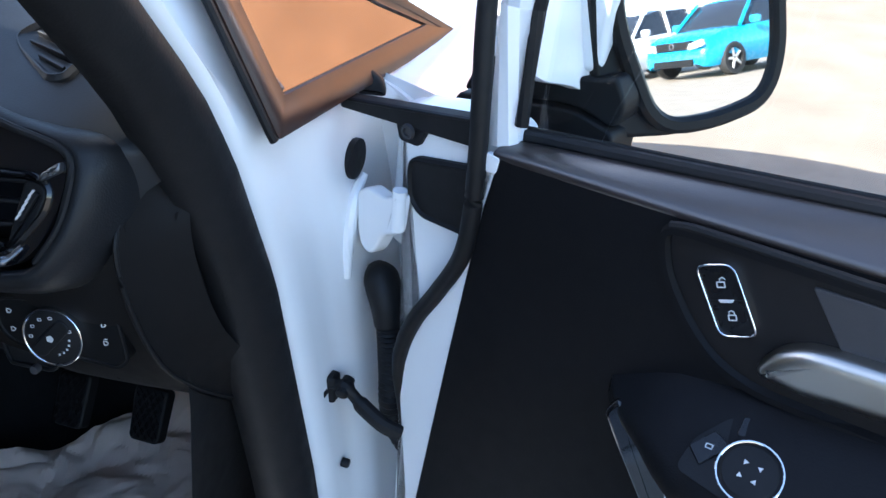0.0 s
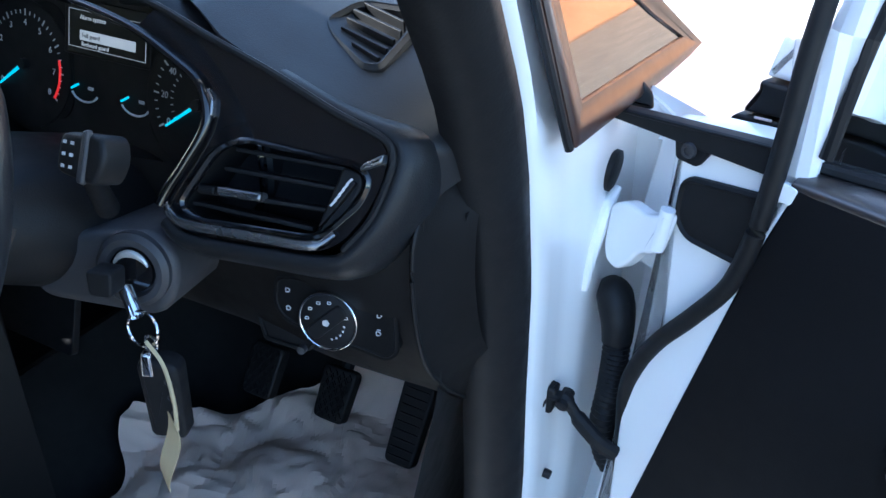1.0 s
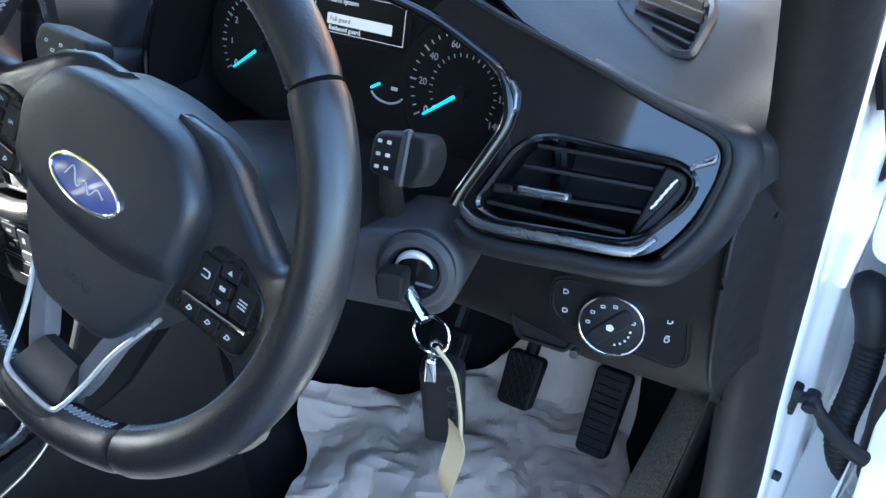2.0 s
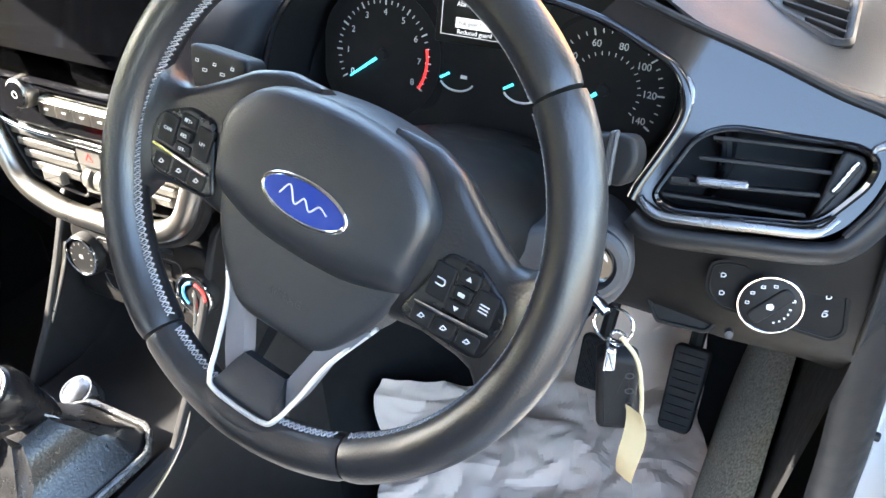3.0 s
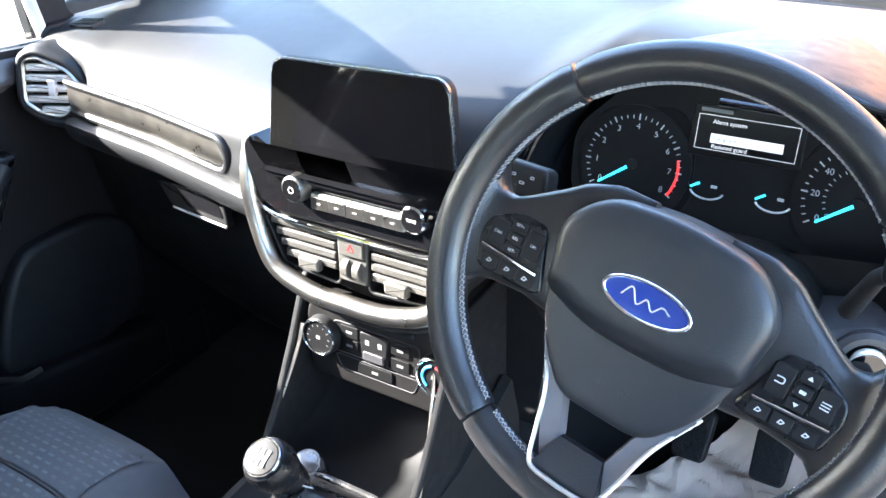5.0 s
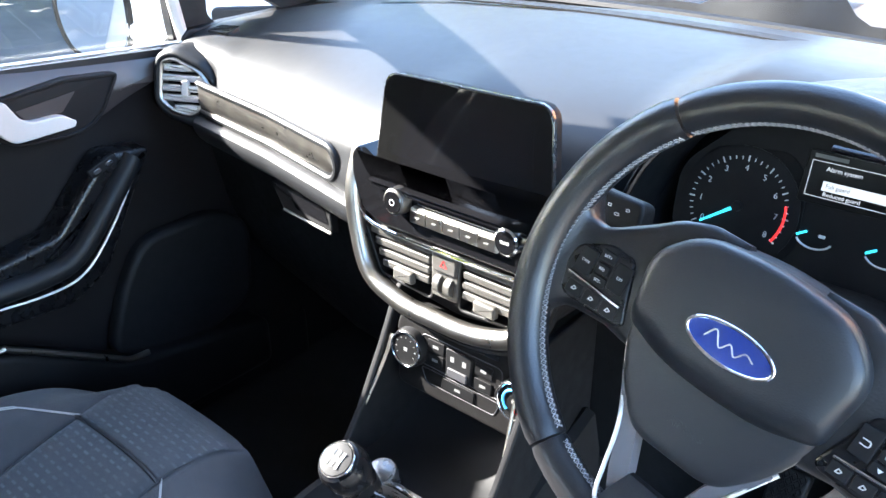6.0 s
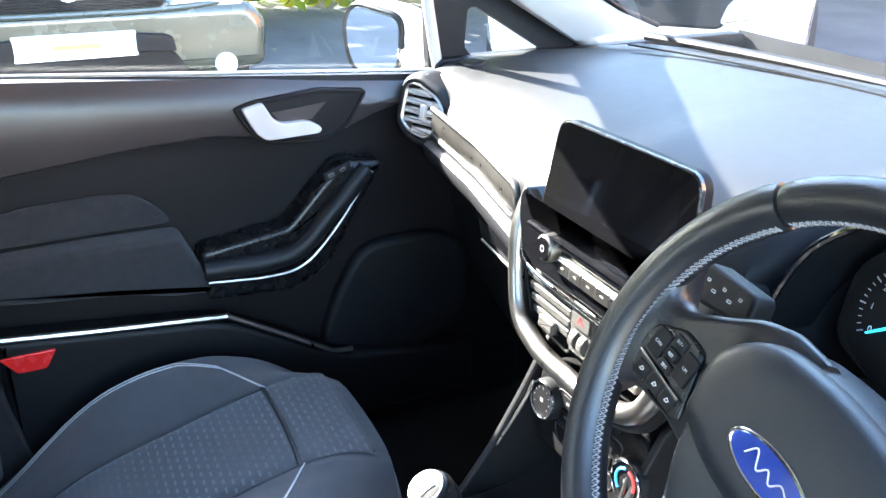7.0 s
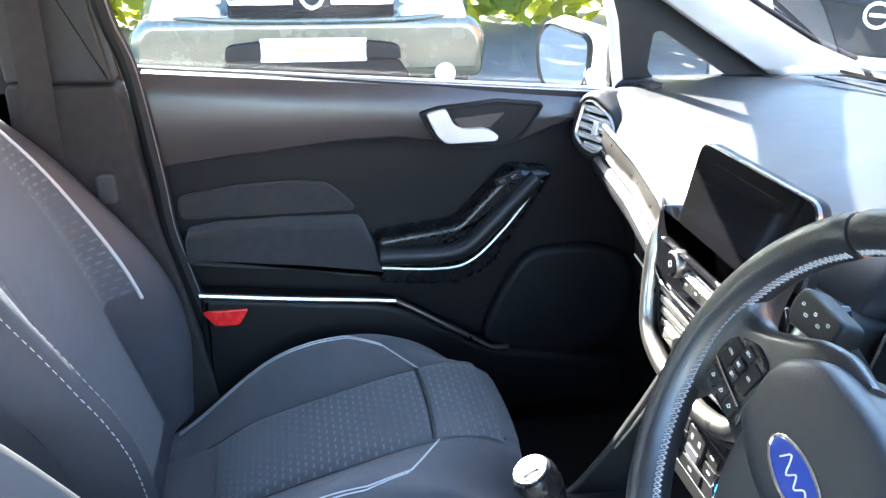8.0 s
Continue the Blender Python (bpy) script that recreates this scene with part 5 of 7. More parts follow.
def build_knee_panel():
    # lower panel with light switch
    lowtab = [(0.16, [(.21, .86), (.20, .82), (.225, .76), (.27, .70), (.33, .685)]), (0.50, [(.222, .895), (.220, .845), (.232, .785), (.265, .715), (.33, .675)]), (0.60, [(.208, .895), (.212, .845), (.222, .79), (.258, .715), (.325, .668)]), (0.66, [(.214, .895), (.218, .845), (.228, .79), (.264, .715), (.325, .662)]), (0.705, [(.238, .90), (.232, .845), (.236, .79), (.272, .715), (.328, .655)])]
    secs = []
    for i in range(31):
        x = lerp(0.16, 0.705, i / 30)
        secs.append([(x, p[0], p[1]) for p in smooth_path([(y, z, 0) for y, z in prof(lowtab, x)], 5)])
    l = thing("lower_dash_panel", "dark plastic knee panel under the steering column", "trim panel", (0.45, 0.25, 0.75))
    part("panel", loft(secs), KNEE, l)
    part("underside", sheet(lambda a, b: (lerp(0.16, 0.705, a), lerp(0.328, 0.75, b), 0.668 + 0.02 * b - 0.006 * a), 8, 4), DARK, l)
    L = basis((0.560, 0.247, 0.735), (0.98, 0.06, 0), (0, 0.45, 1))
    part("fuse_cover_latch", bezel(rounded([(-0.035, 0.012), (-0.02, -0.012), (0.025, -0.012), (0.04, 0.010)], 0.005), 0.004, -0.002, 0.003, L), HARD, l)
    part("latch_recess", prism(rounded([(-0.030, 0.009), (-0.018, -0.009), (0.022, -0.009), (0.035, 0.007)], 0.004), -0.004, 0.0006, L), DARK, l)
    part("panel_seam", tube([(0.6415, 0.258, 0.722), (0.6418, 0.292, 0.688), (0.642, 0.320, 0.667)], 0.0012, 6), KNOBFACE, l)
    # end cap between the dashboard and the door
    seam = smooth_path([(0.700, 0.300, 0.950), (0.702, 0.262, 0.925), (0.703, 0.232, 0.897), (0.704, 0.222, 0.870), (0.704, 0.226, 0.820), (0.704, 0.245, 0.760), (0.703, 0.282, 0.708), (0.702, 0.330, 0.658)], 5)
    def cap(u, v):
        p = seam[min(len(seam) - 1, int(u * (len(seam) - 1) + 0.5))]
        return (p.x + 0.022 * v - 0.004 * math.sin(math.pi * v), p.y + 0.062 * v, p.z - 0.003 * v)
    part("end_cap", sheet(cap, 35, 10, 0.003), KNEE, l, "plain black end cap")
    part("cap_seam", tube(seam[4:], 0.0022, 8), HARD, l)
    # rounded cheek that carries the pad round the end of the vent and under it
    edge = smooth_path([(0.0182, 0.0855, 0), (0.0631, 0.0565, 0), (0.0965, 0.0375, 0), (0.1035, 0.0250, 0), (0.0990, 0.0080, 0), (0.0850, -0.0190, 0), (0.0640, -0.0400, 0), (0.0460, -0.0435, 0), (0.0, -0.0365, 0), (-0.0580, -0.0260, 0), (-0.0740, -0.0130, 0)], 6)
    secs = []
    for i, p in enumerate(edge):
        q = (edge[min(i + 1, len(edge) - 1)] - edge[max(i - 1, 0)]).normalized()
        n = Vector((-q.y, q.x, 0))
        k = keyed([(0, 0.3), (10, 0.5), (16, 0.9), (26, 1.0), (40, 0.8), (60, 0.7)], i)
        secs.append([VENT @ (p + n * a * k + Vector((0, 0, b))) for a, b in ((-0.001, -0.006), (0.001, -0.001), (0.005, 0.0010), (0.010, 0.0), (0.016, -0.005), (0.021, -0.014), (0.024, -0.028), (0.024, -0.060))])
    part("cheek", loft(secs), SOFT, l, "soft rounded dashboard end", angle=70)
    # pedals
    def pedal(name, lab, x, y, z, w, hgt, tread):
        P = basis((x, y, z), (1, 0, 0), (0, 0.55, 0.85))
        p = thing(name, lab, "pedal", (x, y, z), "pedals in the footwell")
        f = part("pad", prism(rounded([(-w / 2 * 0.88, -hgt / 2), (w / 2 * 0.88, -hgt / 2), (w / 2, hgt / 2), (-w / 2, hgt / 2)], 0.010), -0.012, 0.006, P, 0.004), RUBBER, p)
        bm = bmesh.new()
        if tread:
            for i in range(-2, 3):
                for j in range(-3, 4):
                    a, b = i * 0.0115 + (0.00575 if j % 2 else 0), j * 0.0095
                    if abs(a) < w / 2 - 0.008 and abs(b) < hgt / 2 - 0.008:
                        bezel([Vector((a, b - 0.0070)), Vector((a + 0.0052, b)), Vector((a, b + 0.0070)), Vector((a - 0.0052, b))], 0.0016, 0.005, 0.0085, P, bm)
        else:
            for i in range(int(hgt / 0.012) - 1):
                box((-w / 2 + 0.007, -hgt / 2 + 0.010 + i * 0.012, 0.005), (w / 2 - 0.007, -hgt / 2 + 0.0125 + i * 0.012, 0.0072), 0.001, P, bm)
        part("tread", bm, RUBBER, f, "raised rubber tread")
        part("arm", tube([P @ Vector((0, 0.01, -0.01)), P @ Vector((0, 0.10, -0.02)), Vector((x, y + 0.14, z + 0.30))], 0.010, 8), DARK, p)
    pedal("clutch_pedal", "black rubber clutch pedal in the footwell", 0.297, 0.505, 0.403, 0.056, 0.078, True)
    pedal("brake_pedal", "black rubber brake pedal in the footwell", 0.408, 0.525, 0.390, 0.056, 0.078, True)
    pedal("accelerator_pedal", "long black accelerator pedal in the footwell", 0.532, 0.525, 0.392, 0.050, 0.120, False)
    # crumpled paper mat
    def pp(u, v):
        x = lerp(lerp(0.26, 0.68, u), keyed([(0, 0.105), (0.3, 0.23), (0.62, 0.36), (1, 0.515)], u), v)
        y = lerp(lerp(0.16, 0.10, u), keyed([(0, 0.43), (0.3, 0.54), (0.62, 0.715), (1, 0.76)], u), v)
        q = Vector((x * 9, y * 9, 0.3))
        z = 0.262 + max(0, y - 0.62) * 1.15 + 0.034 * abs(noise.noise(q * 0.7)) - 0.020 * abs(noise.noise(q * 1.3 + Vector((5, 1, 2)))) + 0.012 * abs(noise.noise(q * 2.4)) - 0.007 * abs(noise.noise(q * 4.1)) + 0.012
        t = max(0, 1 - abs(x) / 0.17)
        z += 0.10 * t
        return (x + 0.02 * noise.noise(Vector((y * 14, u * 3, 5))), y + 0.02 * noise.noise(Vector((x * 14, v * 3, 9))), z)
    tagged(part("paper_mat", sheet(pp, 80, 90, 0.0006), PAPER, angle=16), "crumpled brown paper floor mat", "floor mat")


# ---- doors and pillars ----
PD = basis((-0.70, 0, 0), (0, 1, 0), (0, 0, 1))        # passenger door: local x ahead, y up, z into the car


def sill_z(y):
    return 0.955 - 0.069 * y


def build_passenger_door():
    d = tagged(thing("door_1", "closed passenger door with dark two-tone trim", "car door", (-0.72, -0.1, 0.35)), kind="structure")
    # main trim skin with a gentle belly
    def skin(u, v):
        y = lerp(-0.56 + 0.10 * (1 - v) , 0.36, u)
        top = sill_z(y)
        z = lerp(0.30, top, v)
        f = z - 0.30
        x = -0.705 + 0.012 * math.sin(math.pi * min(1, max(0, (z - 0.86) / 0.12))) - 0.012 * max(0, (z - 0.93) / 0.06) ** 2
        return (x, y, z)
    part("trim_panel", sheet(skin, 30, 30, -0.03), DOORTRIM, d)
    # upper roll of brown-grey vinyl under the window
    secs = []
    for i in range(31):
        y = lerp(-0.545, 0.235, i / 30)
        t = sill_z(y)
        low = keyed([(-0.545, 0.831), (-0.42, 0.847), (-0.226, 0.868), (-0.126, 0.872), (0.0, 0.855), (0.09, 0.856), (0.15, 0.880), (0.235, 0.905)], y)
        secs.append([(-0.712, y, t - 0.001), (-0.700, y, t - 0.004), (-0.688, y, t - 0.018), (-0.680, y, t - 0.045), (-0.680, y, lerp(t, low, 0.7)), (-0.688, y, low), (-0.706, y, low - 0.008)])
    part("upper_roll", loft(secs), ROLL, d, "padded brown-black upper roll")
    part("waist_seal", tube([(-0.722, lerp(-0.56, 0.29, i / 20), sill_z(lerp(-0.56, 0.29, i / 20)) + 0.001) for i in range(21)], 0.0032, 8), SATIN, d)
    # handle pocket and lever
    po = rounded([(-0.092, 0.915), (-0.078, 0.890), (-0.058, 0.862), (-0.030, 0.851), (0.06, 0.846), (0.098, 0.866), (0.135, 0.926), (0.05, 0.934), (-0.06, 0.924)], [0.008, 0, 0.012, 0.02, 0.02, 0.02, 0.012, 0, 0.012])
    part("handle_pocket_rim", bezel(po, 0.006, 0.010, 0.0290, PD), DOORTRIM, d)
    p = part("handle_pocket", prism(offset(po, 0.005), 0.012, 0.0256, PD), DOORTRIM, d)
    # Shade under the pocket's upper edge, put in as a black plate.
    part("pocket_shade", prism(rounded([(-0.060, 0.919), (-0.034, 0.903), (0.070, 0.914), (0.118, 0.921), (0.05, 0.929)], 0.003), 0.0250, 0.0266, PD), DARK, p)
    part("pocket_panel", prism(rounded([(-0.030, 0.903), (0.062, 0.912), (0.036, 0.886), (-0.016, 0.886)], 0.003), 0.0250, 0.0264, PD), ROLL, p)
    lever = rounded([(-0.080, 0.915), (-0.046, 0.923), (-0.030, 0.894), (-0.016, 0.8865), (0.030, 0.8865), (0.050, 0.872), (0.045, 0.864), (-0.044, 0.861), (-0.060, 0.875)][::-1], [0.006, 0.005, 0.012, 0.016, 0.02, 0.004, 0.004, 0.010, 0.006][::-1])
    part("door_handle", prism(lever, 0.026, 0.040, PD, 0.0022), SILVERPAINT, d, "satin silver inner handle")
    # armrest
    ao = rounded([(-0.50, 0.662), (-0.404, 0.649), (-0.295, 0.639), (-0.213, 0.620), (-0.145, 0.616), (-0.180, 0.690), (-0.195, 0.725), (-0.33, 0.727), (-0.45, 0.724), (-0.50, 0.715)], 0.012)
    part("armrest", prism(ao, 0.0, 0.050, PD, 0.010), DOORCLOTH, d, "cloth covered armrest")
    ins = rounded([(-0.51, 0.732), (-0.20, 0.735), (-0.218, 0.761), (-0.253, 0.790), (-0.308, 0.795), (-0.406, 0.791), (-0.51, 0.775)], 0.014)
    part("cloth_insert", prism(ins, 0.0, 0.008, PD, 0.004), DOORCLOTH, d)
    # pull handle: gloss black channel with silver line
    ch = rounded([(-0.165, 0.602), (-0.02, 0.592), (0.045, 0.625), (0.155, 0.806), (0.075, 0.813), (0.034, 0.772), (-0.022, 0.712), (-0.17, 0.692)], 0.015)
    part("pull_handle", prism(ch, 0.0, 0.050, PD, 0.010), VENTGLOSS, d, "gloss black pull handle")
    path = smooth_path([(-0.165, 0.662, 0.055), (-0.06, 0.662, 0.060), (-0.005, 0.678, 0.062), (0.05, 0.730, 0.060), (0.12, 0.797, 0.050)], 8)
    part("pull_bar", tube([PD @ q for q in path], 0.017, 12, up=(1, 0, 0)), SOFT, d)
    path = smooth_path([(-0.162, 0.641, 0.060), (-0.06, 0.637, 0.068), (0.0, 0.650, 0.069), (0.06, 0.706, 0.064), (0.130, 0.790, 0.050)], 8)
    part("silver_line", tube([PD @ q for q in path], 0.0021, 8), SATIN, d)
    s = part("window_switch", prism(rect(0.05, 0.016, 0.004), 0, 0.008, PD @ pose(0.066, 0.800, 0.05, 0, 0, 20), 0.002), DARK, d)
    for x in (-0.012, 0.010):
        part("switch_key", prism(rect(0.012, 0.007, 0.002, x, 0), 0.008, 0.010, PD @ pose(0.066, 0.800, 0.05, 0, 0, 20), 0.001), SMOKE, s)
    # lower pocket with silver strip
    low = rounded([(-0.49, 0.30), (0.34, 0.30), (0.34, 0.40), (0.05, 0.447), (-0.135, 0.560), (-0.485, 0.600)], [0.02, 0.02, 0.02, 0.06, 0.05, 0.01])
    part("map_pocket", prism(low, 0.0, 0.05, PD, 0.012), HARD, d, "hard plastic map pocket")
    path = smooth_path([(-0.485, 0.604, 0.050), (-0.32, 0.586, 0.050), (-0.15, 0.570, 0.050), (-0.125, 0.562, 0.050), (0.02, 0.472, 0.050), (0.05, 0.454, 0.049), (0.085, 0.449, 0.046)], 6)
    part("pocket_strip", tube([PD @ q for q in path], 0.0055, 8), SURROUND, d, "thin silver pocket edging")
    part("reflector", prism(rounded([(-0.485, 0.572), (-0.462, 0.542), (-0.420, 0.542), (-0.402, 0.573)], 0.006), 0.05, 0.054, PD, 0.002), RED, d, "red reflector")
    # speaker
    sp = rounded([(0.03, 0.45), (0.20, 0.40), (0.33, 0.44), (0.345, 0.60), (0.27, 0.645), (0.12, 0.640), (0.07, 0.56)], 0.04)
    part("speaker_grille", prism(sp, 0.0, 0.022, PD, 0.012), DARK, d, "round speaker grille")
    # outer skin
    part("outer_skin", sheet(lambda a, b: (-0.80 - 0.03 * math.sin(math.pi * b), lerp(-0.60, 0.50, a), lerp(0.25, 0.915 - 0.069 * lerp(-0.60, 0.50, a), b)), 10, 10, 0.004), PAINT, d)
    # window frame
    fr = smooth_path([(-0.735, -0.60, 0.97), (-0.70, -0.62, 1.15), (-0.655, -0.61, 1.33)], 6)
    part("window_frame_rear", tube(fr, 0.026, 10), ROOFTRIM, d)
    part("window_frame_front", tube([(-0.730, 0.290, 0.935), (-0.715, 0.262, 1.06), (-0.690, 0.20, 1.21)], 0.010, 10), SILVERPAINT, d)
    part("frame_seal", tube(smooth_path([(-0.66, -0.42, 0.36), (-0.66, -0.483, 0.597), (-0.66, -0.502, 0.676), (-0.66, -0.515, 0.735), (-0.66, -0.524, 0.834), (-0.66, -0.546, 1.0), (-0.65, -0.576, 1.11), (-0.63, -0.60, 1.34)], 6), 0.0016, 8), SPOKE, d, "grey sealing lip")
    part("door_seal", tube(smooth_path([(-0.668, -0.428, 0.34), (-0.668, -0.493, 0.597), (-0.668, -0.512, 0.676), (-0.668, -0.525, 0.735), (-0.668, -0.534, 0.834), (-0.668, -0.556, 1.0), (-0.660, -0.586, 1.11), (-0.64, -0.61, 1.34)], 6), 0.014, 10), RUBBER, d, "black rubber seal")
    g = part("pane", sheet(lambda a, b: (lerp(-0.735, -0.655, b), lerp(-0.61, lerp(0.29, 0.02, b), a), lerp(sill_z(lerp(-0.61, 0.29, a)), 1.345, b)), 8, 6), GLASS, d)
    g.visible_shadow = False


def build_pillars():
    # passenger side: quarter window in the corner of the windscreen pillar
    M = basis((-0.735, 0, 0), (0, 1, 0), (0, 0, 1))
    o = rounded([(0.275, 0.93), (0.62, 0.93), (0.62, 0.96), (0.30, 1.19), (0.262, 1.19)], 0.01)
    hole = rounded([(0.345, 0.968), (0.365, 0.948), (0.505, 0.940), (0.515, 0.950), (0.365, 1.040), (0.35, 1.036)], 0.01)
    tri_frame(o, hole, M, "quarter_window_frame", DARK)


def build_hinge_pillar():
    # driver side hinge pillar, white
    pts = [(1.30, .05, .690), (1.12, .205, .735), (1.0, .295, .742), (.93, .33, .747), (.80, .372, .758), (.66, .391, .772), (.55, .400, .787), (.42, .41, .80), (.20, .42, .81)]
    secs = []
    for i in range(33):
        z = lerp(1.28, 0.22, i / 32)
        t = [(a, (b, c)) for a, b, c in reversed(pts)]
        y0, x0 = keyed(t, z)
        low = min(1, max(0, (1.0 - z) / 0.15))
        lim = 0.752 - 0.387 * (z - 0.95) if z > 0.94 else 9
        row = [(x0 - 0.012, y0 - 0.006), (x0 + 0.002, y0 + 0.006), (x0 + 0.006, y0 + 0.014), (x0 + 0.008, y0 + 0.035), (x0 + 0.009, y0 + 0.06), (x0 + 0.012, y0 + 0.078), (x0 + 0.021, y0 + 0.095), (x0 + 0.024, y0 + 0.115), (x0 + 0.024, y0 + 0.16 * lerp(0.8, 1, low)), (x0 + 0.03, y0 + 0.22), (x0 + 0.06, y0 + 0.235), (x0 + 0.12, y0 + 0.24)]
        secs.append([(min(x, lim) if j > 2 else x, y, z) for j, (x, y) in enumerate(row)])
    tagged(part("pillar_east", loft(secs), PAINT), "white painted hinge pillar of the open driver's door", "car body", kind="structure")
    # black aperture seal
    sp = []
    for i in range(33):
        z = lerp(1.29, 0.22, i / 32)
        y0, x0 = keyed([(a, (b, c)) for a, b, c in reversed(pts)], z)
        w = keyed([(0.2, 0.055), (0.6, 0.05), (0.95, 0.052), (1.15, 0.05)], z)
        sp.append([(x0 - 0.045, y0 - w * 0.95, z), (x0 - 0.028, y0 - w * 1.05, z), (x0 - 0.008, y0 - w * 0.8, z), (x0 + 0.004, y0 - w * 0.4, z), (x0 + 0.004, y0 - 0.004, z), (x0 - 0.004, y0 + 0.006, z)])
    tagged(part("trim_door_seal", loft(sp), RUBBER, angle=80), "black rubber door aperture seal", "door seal", kind="structure")
    kick = [[(0.712 + 0.012 * (z > 0.6), y, z) for z in (0.24, 0.45, 0.70, 0.9)] for y in (0.28, 0.45, 0.62, 0.98)]
    tagged(part("kick_panel", loft(kick), HARD), "black plastic kick panel beside the footwell", "trim panel", kind="structure")
    tagged(part("side_carpet", sheet(lambda a, b: (lerp(0.645, 0.706, b) - 0.02 * math.sin(math.pi * b), lerp(0.10, 0.90, a), lerp(0.243, lerp(0.34, 0.60, a), b)), 16, 10), GREYCARPET), "speckled grey carpet up the side of the footwell", "carpet", kind="structure")
    # quarter glass of the driver's side
    M = basis((0.772, 0, 0.95), (0, 1, 0), (-0.36, 0, 0.93))
    o = rounded([(0.349, -0.004), (0.80, -0.030), (0.62, 0.064), (0.340, 0.212), (0.314, 0.205), (0.330, 0.115)], 0.004)
    hole = rounded([(0.377, 0.026), (0.700, 0.004), (0.600, 0.048), (0.357, 0.170), (0.350, 0.160), (0.361, 0.105)], 0.002)
    q = thing("quarter_window", "gloss framed quarter window mirroring warm brick", "car window", (0.775, 0.45, 0.95), kind="structure")
    def mid(k):
        return [Vector(a).lerp(Vector(b), k) for a, b in zip(o, hole)]
    bm = bmesh.new()
    rings(bm, [(hole, -0.004), (o, -0.004), (o, 0.004), (mid(0.12), 0.0062), (mid(0.55), 0.0058), (mid(0.62), 0.0048), (mid(0.95), 0.0046), (hole, 0.003), (hole, -0.004)], M, False, False)
    part("frame", bm, QFRAME, q, "gloss black frame tinted with the brick's reflection")
    part("pane", prism(mid(0.97), -0.002, 0.0015, M), MIRRORPANE, q, "dark glass pane")
    part("edge_seal", tube([M @ Vector(p) for p in ((0.347, -0.004, 0.0), (0.345, 0.004, 0.0), (0.326, 0.115, 0.0), (0.309, 0.205, 0.0))], 0.0038, 8), RUBBER, q)
    part("backing", prism(mid(0.6), -0.012, -0.006, M), DARK, q)
    C = BODY_SIDE.inverted() @ basis((0.766, 0.530, 0.917), (0.92, 0.38, 0), (0, 0.2, 1))
    part("corner_cap", prism(rounded([(-0.024, -0.010), (0.024, -0.017), (0.021, 0.000), (0.010, 0.011), (-0.004, 0.014), (-0.016, 0.004)], 0.006), -0.02, 0.004, C, 0.004), RUBBER, q, "black rubber corner cap")


def tri_frame(o, hole, M, name, material):
    """A plate with a hole of another outline."""
    bm = bmesh.new()
    def loop(p, z):
        vs = [bm.verts.new(M @ Vector((a[0], a[1], z))) for a in p]
        return [bm.edges.new((vs[i], vs[(i + 1) % len(vs)])) for i in range(len(vs))]
    es = loop(o, 0) + loop(hole, 0)
    bmesh.ops.triangle_fill(bm, edges=es, use_beauty=True)
    bmesh.ops.solidify(bm, geom=bm.faces[:], thickness=0.02)
    return tagged(part(name, bm, material), "black corner frame of the quarter window", "window frame", kind="structure")


MIRRORPANE = mat("dark_reflecting_glass", (0.01, 0.01, 0.01), 0.03, rvar=0.02)
MIRRORPANE.node_tree.nodes["Principled BSDF"].inputs["IOR"].default_value = 2.25
TH = radians(19)
DDIR = Vector((math.cos(TH), -math.sin(TH), 0))
DD = Matrix.Translation((0.80, 0.50, 0)) @ basis((0, 0, 0), DDIR, (0, 0, 1))   # driver door: local x from the hinge, y up, z into the car
DD = DD @ pose(0, 0, 0.028)


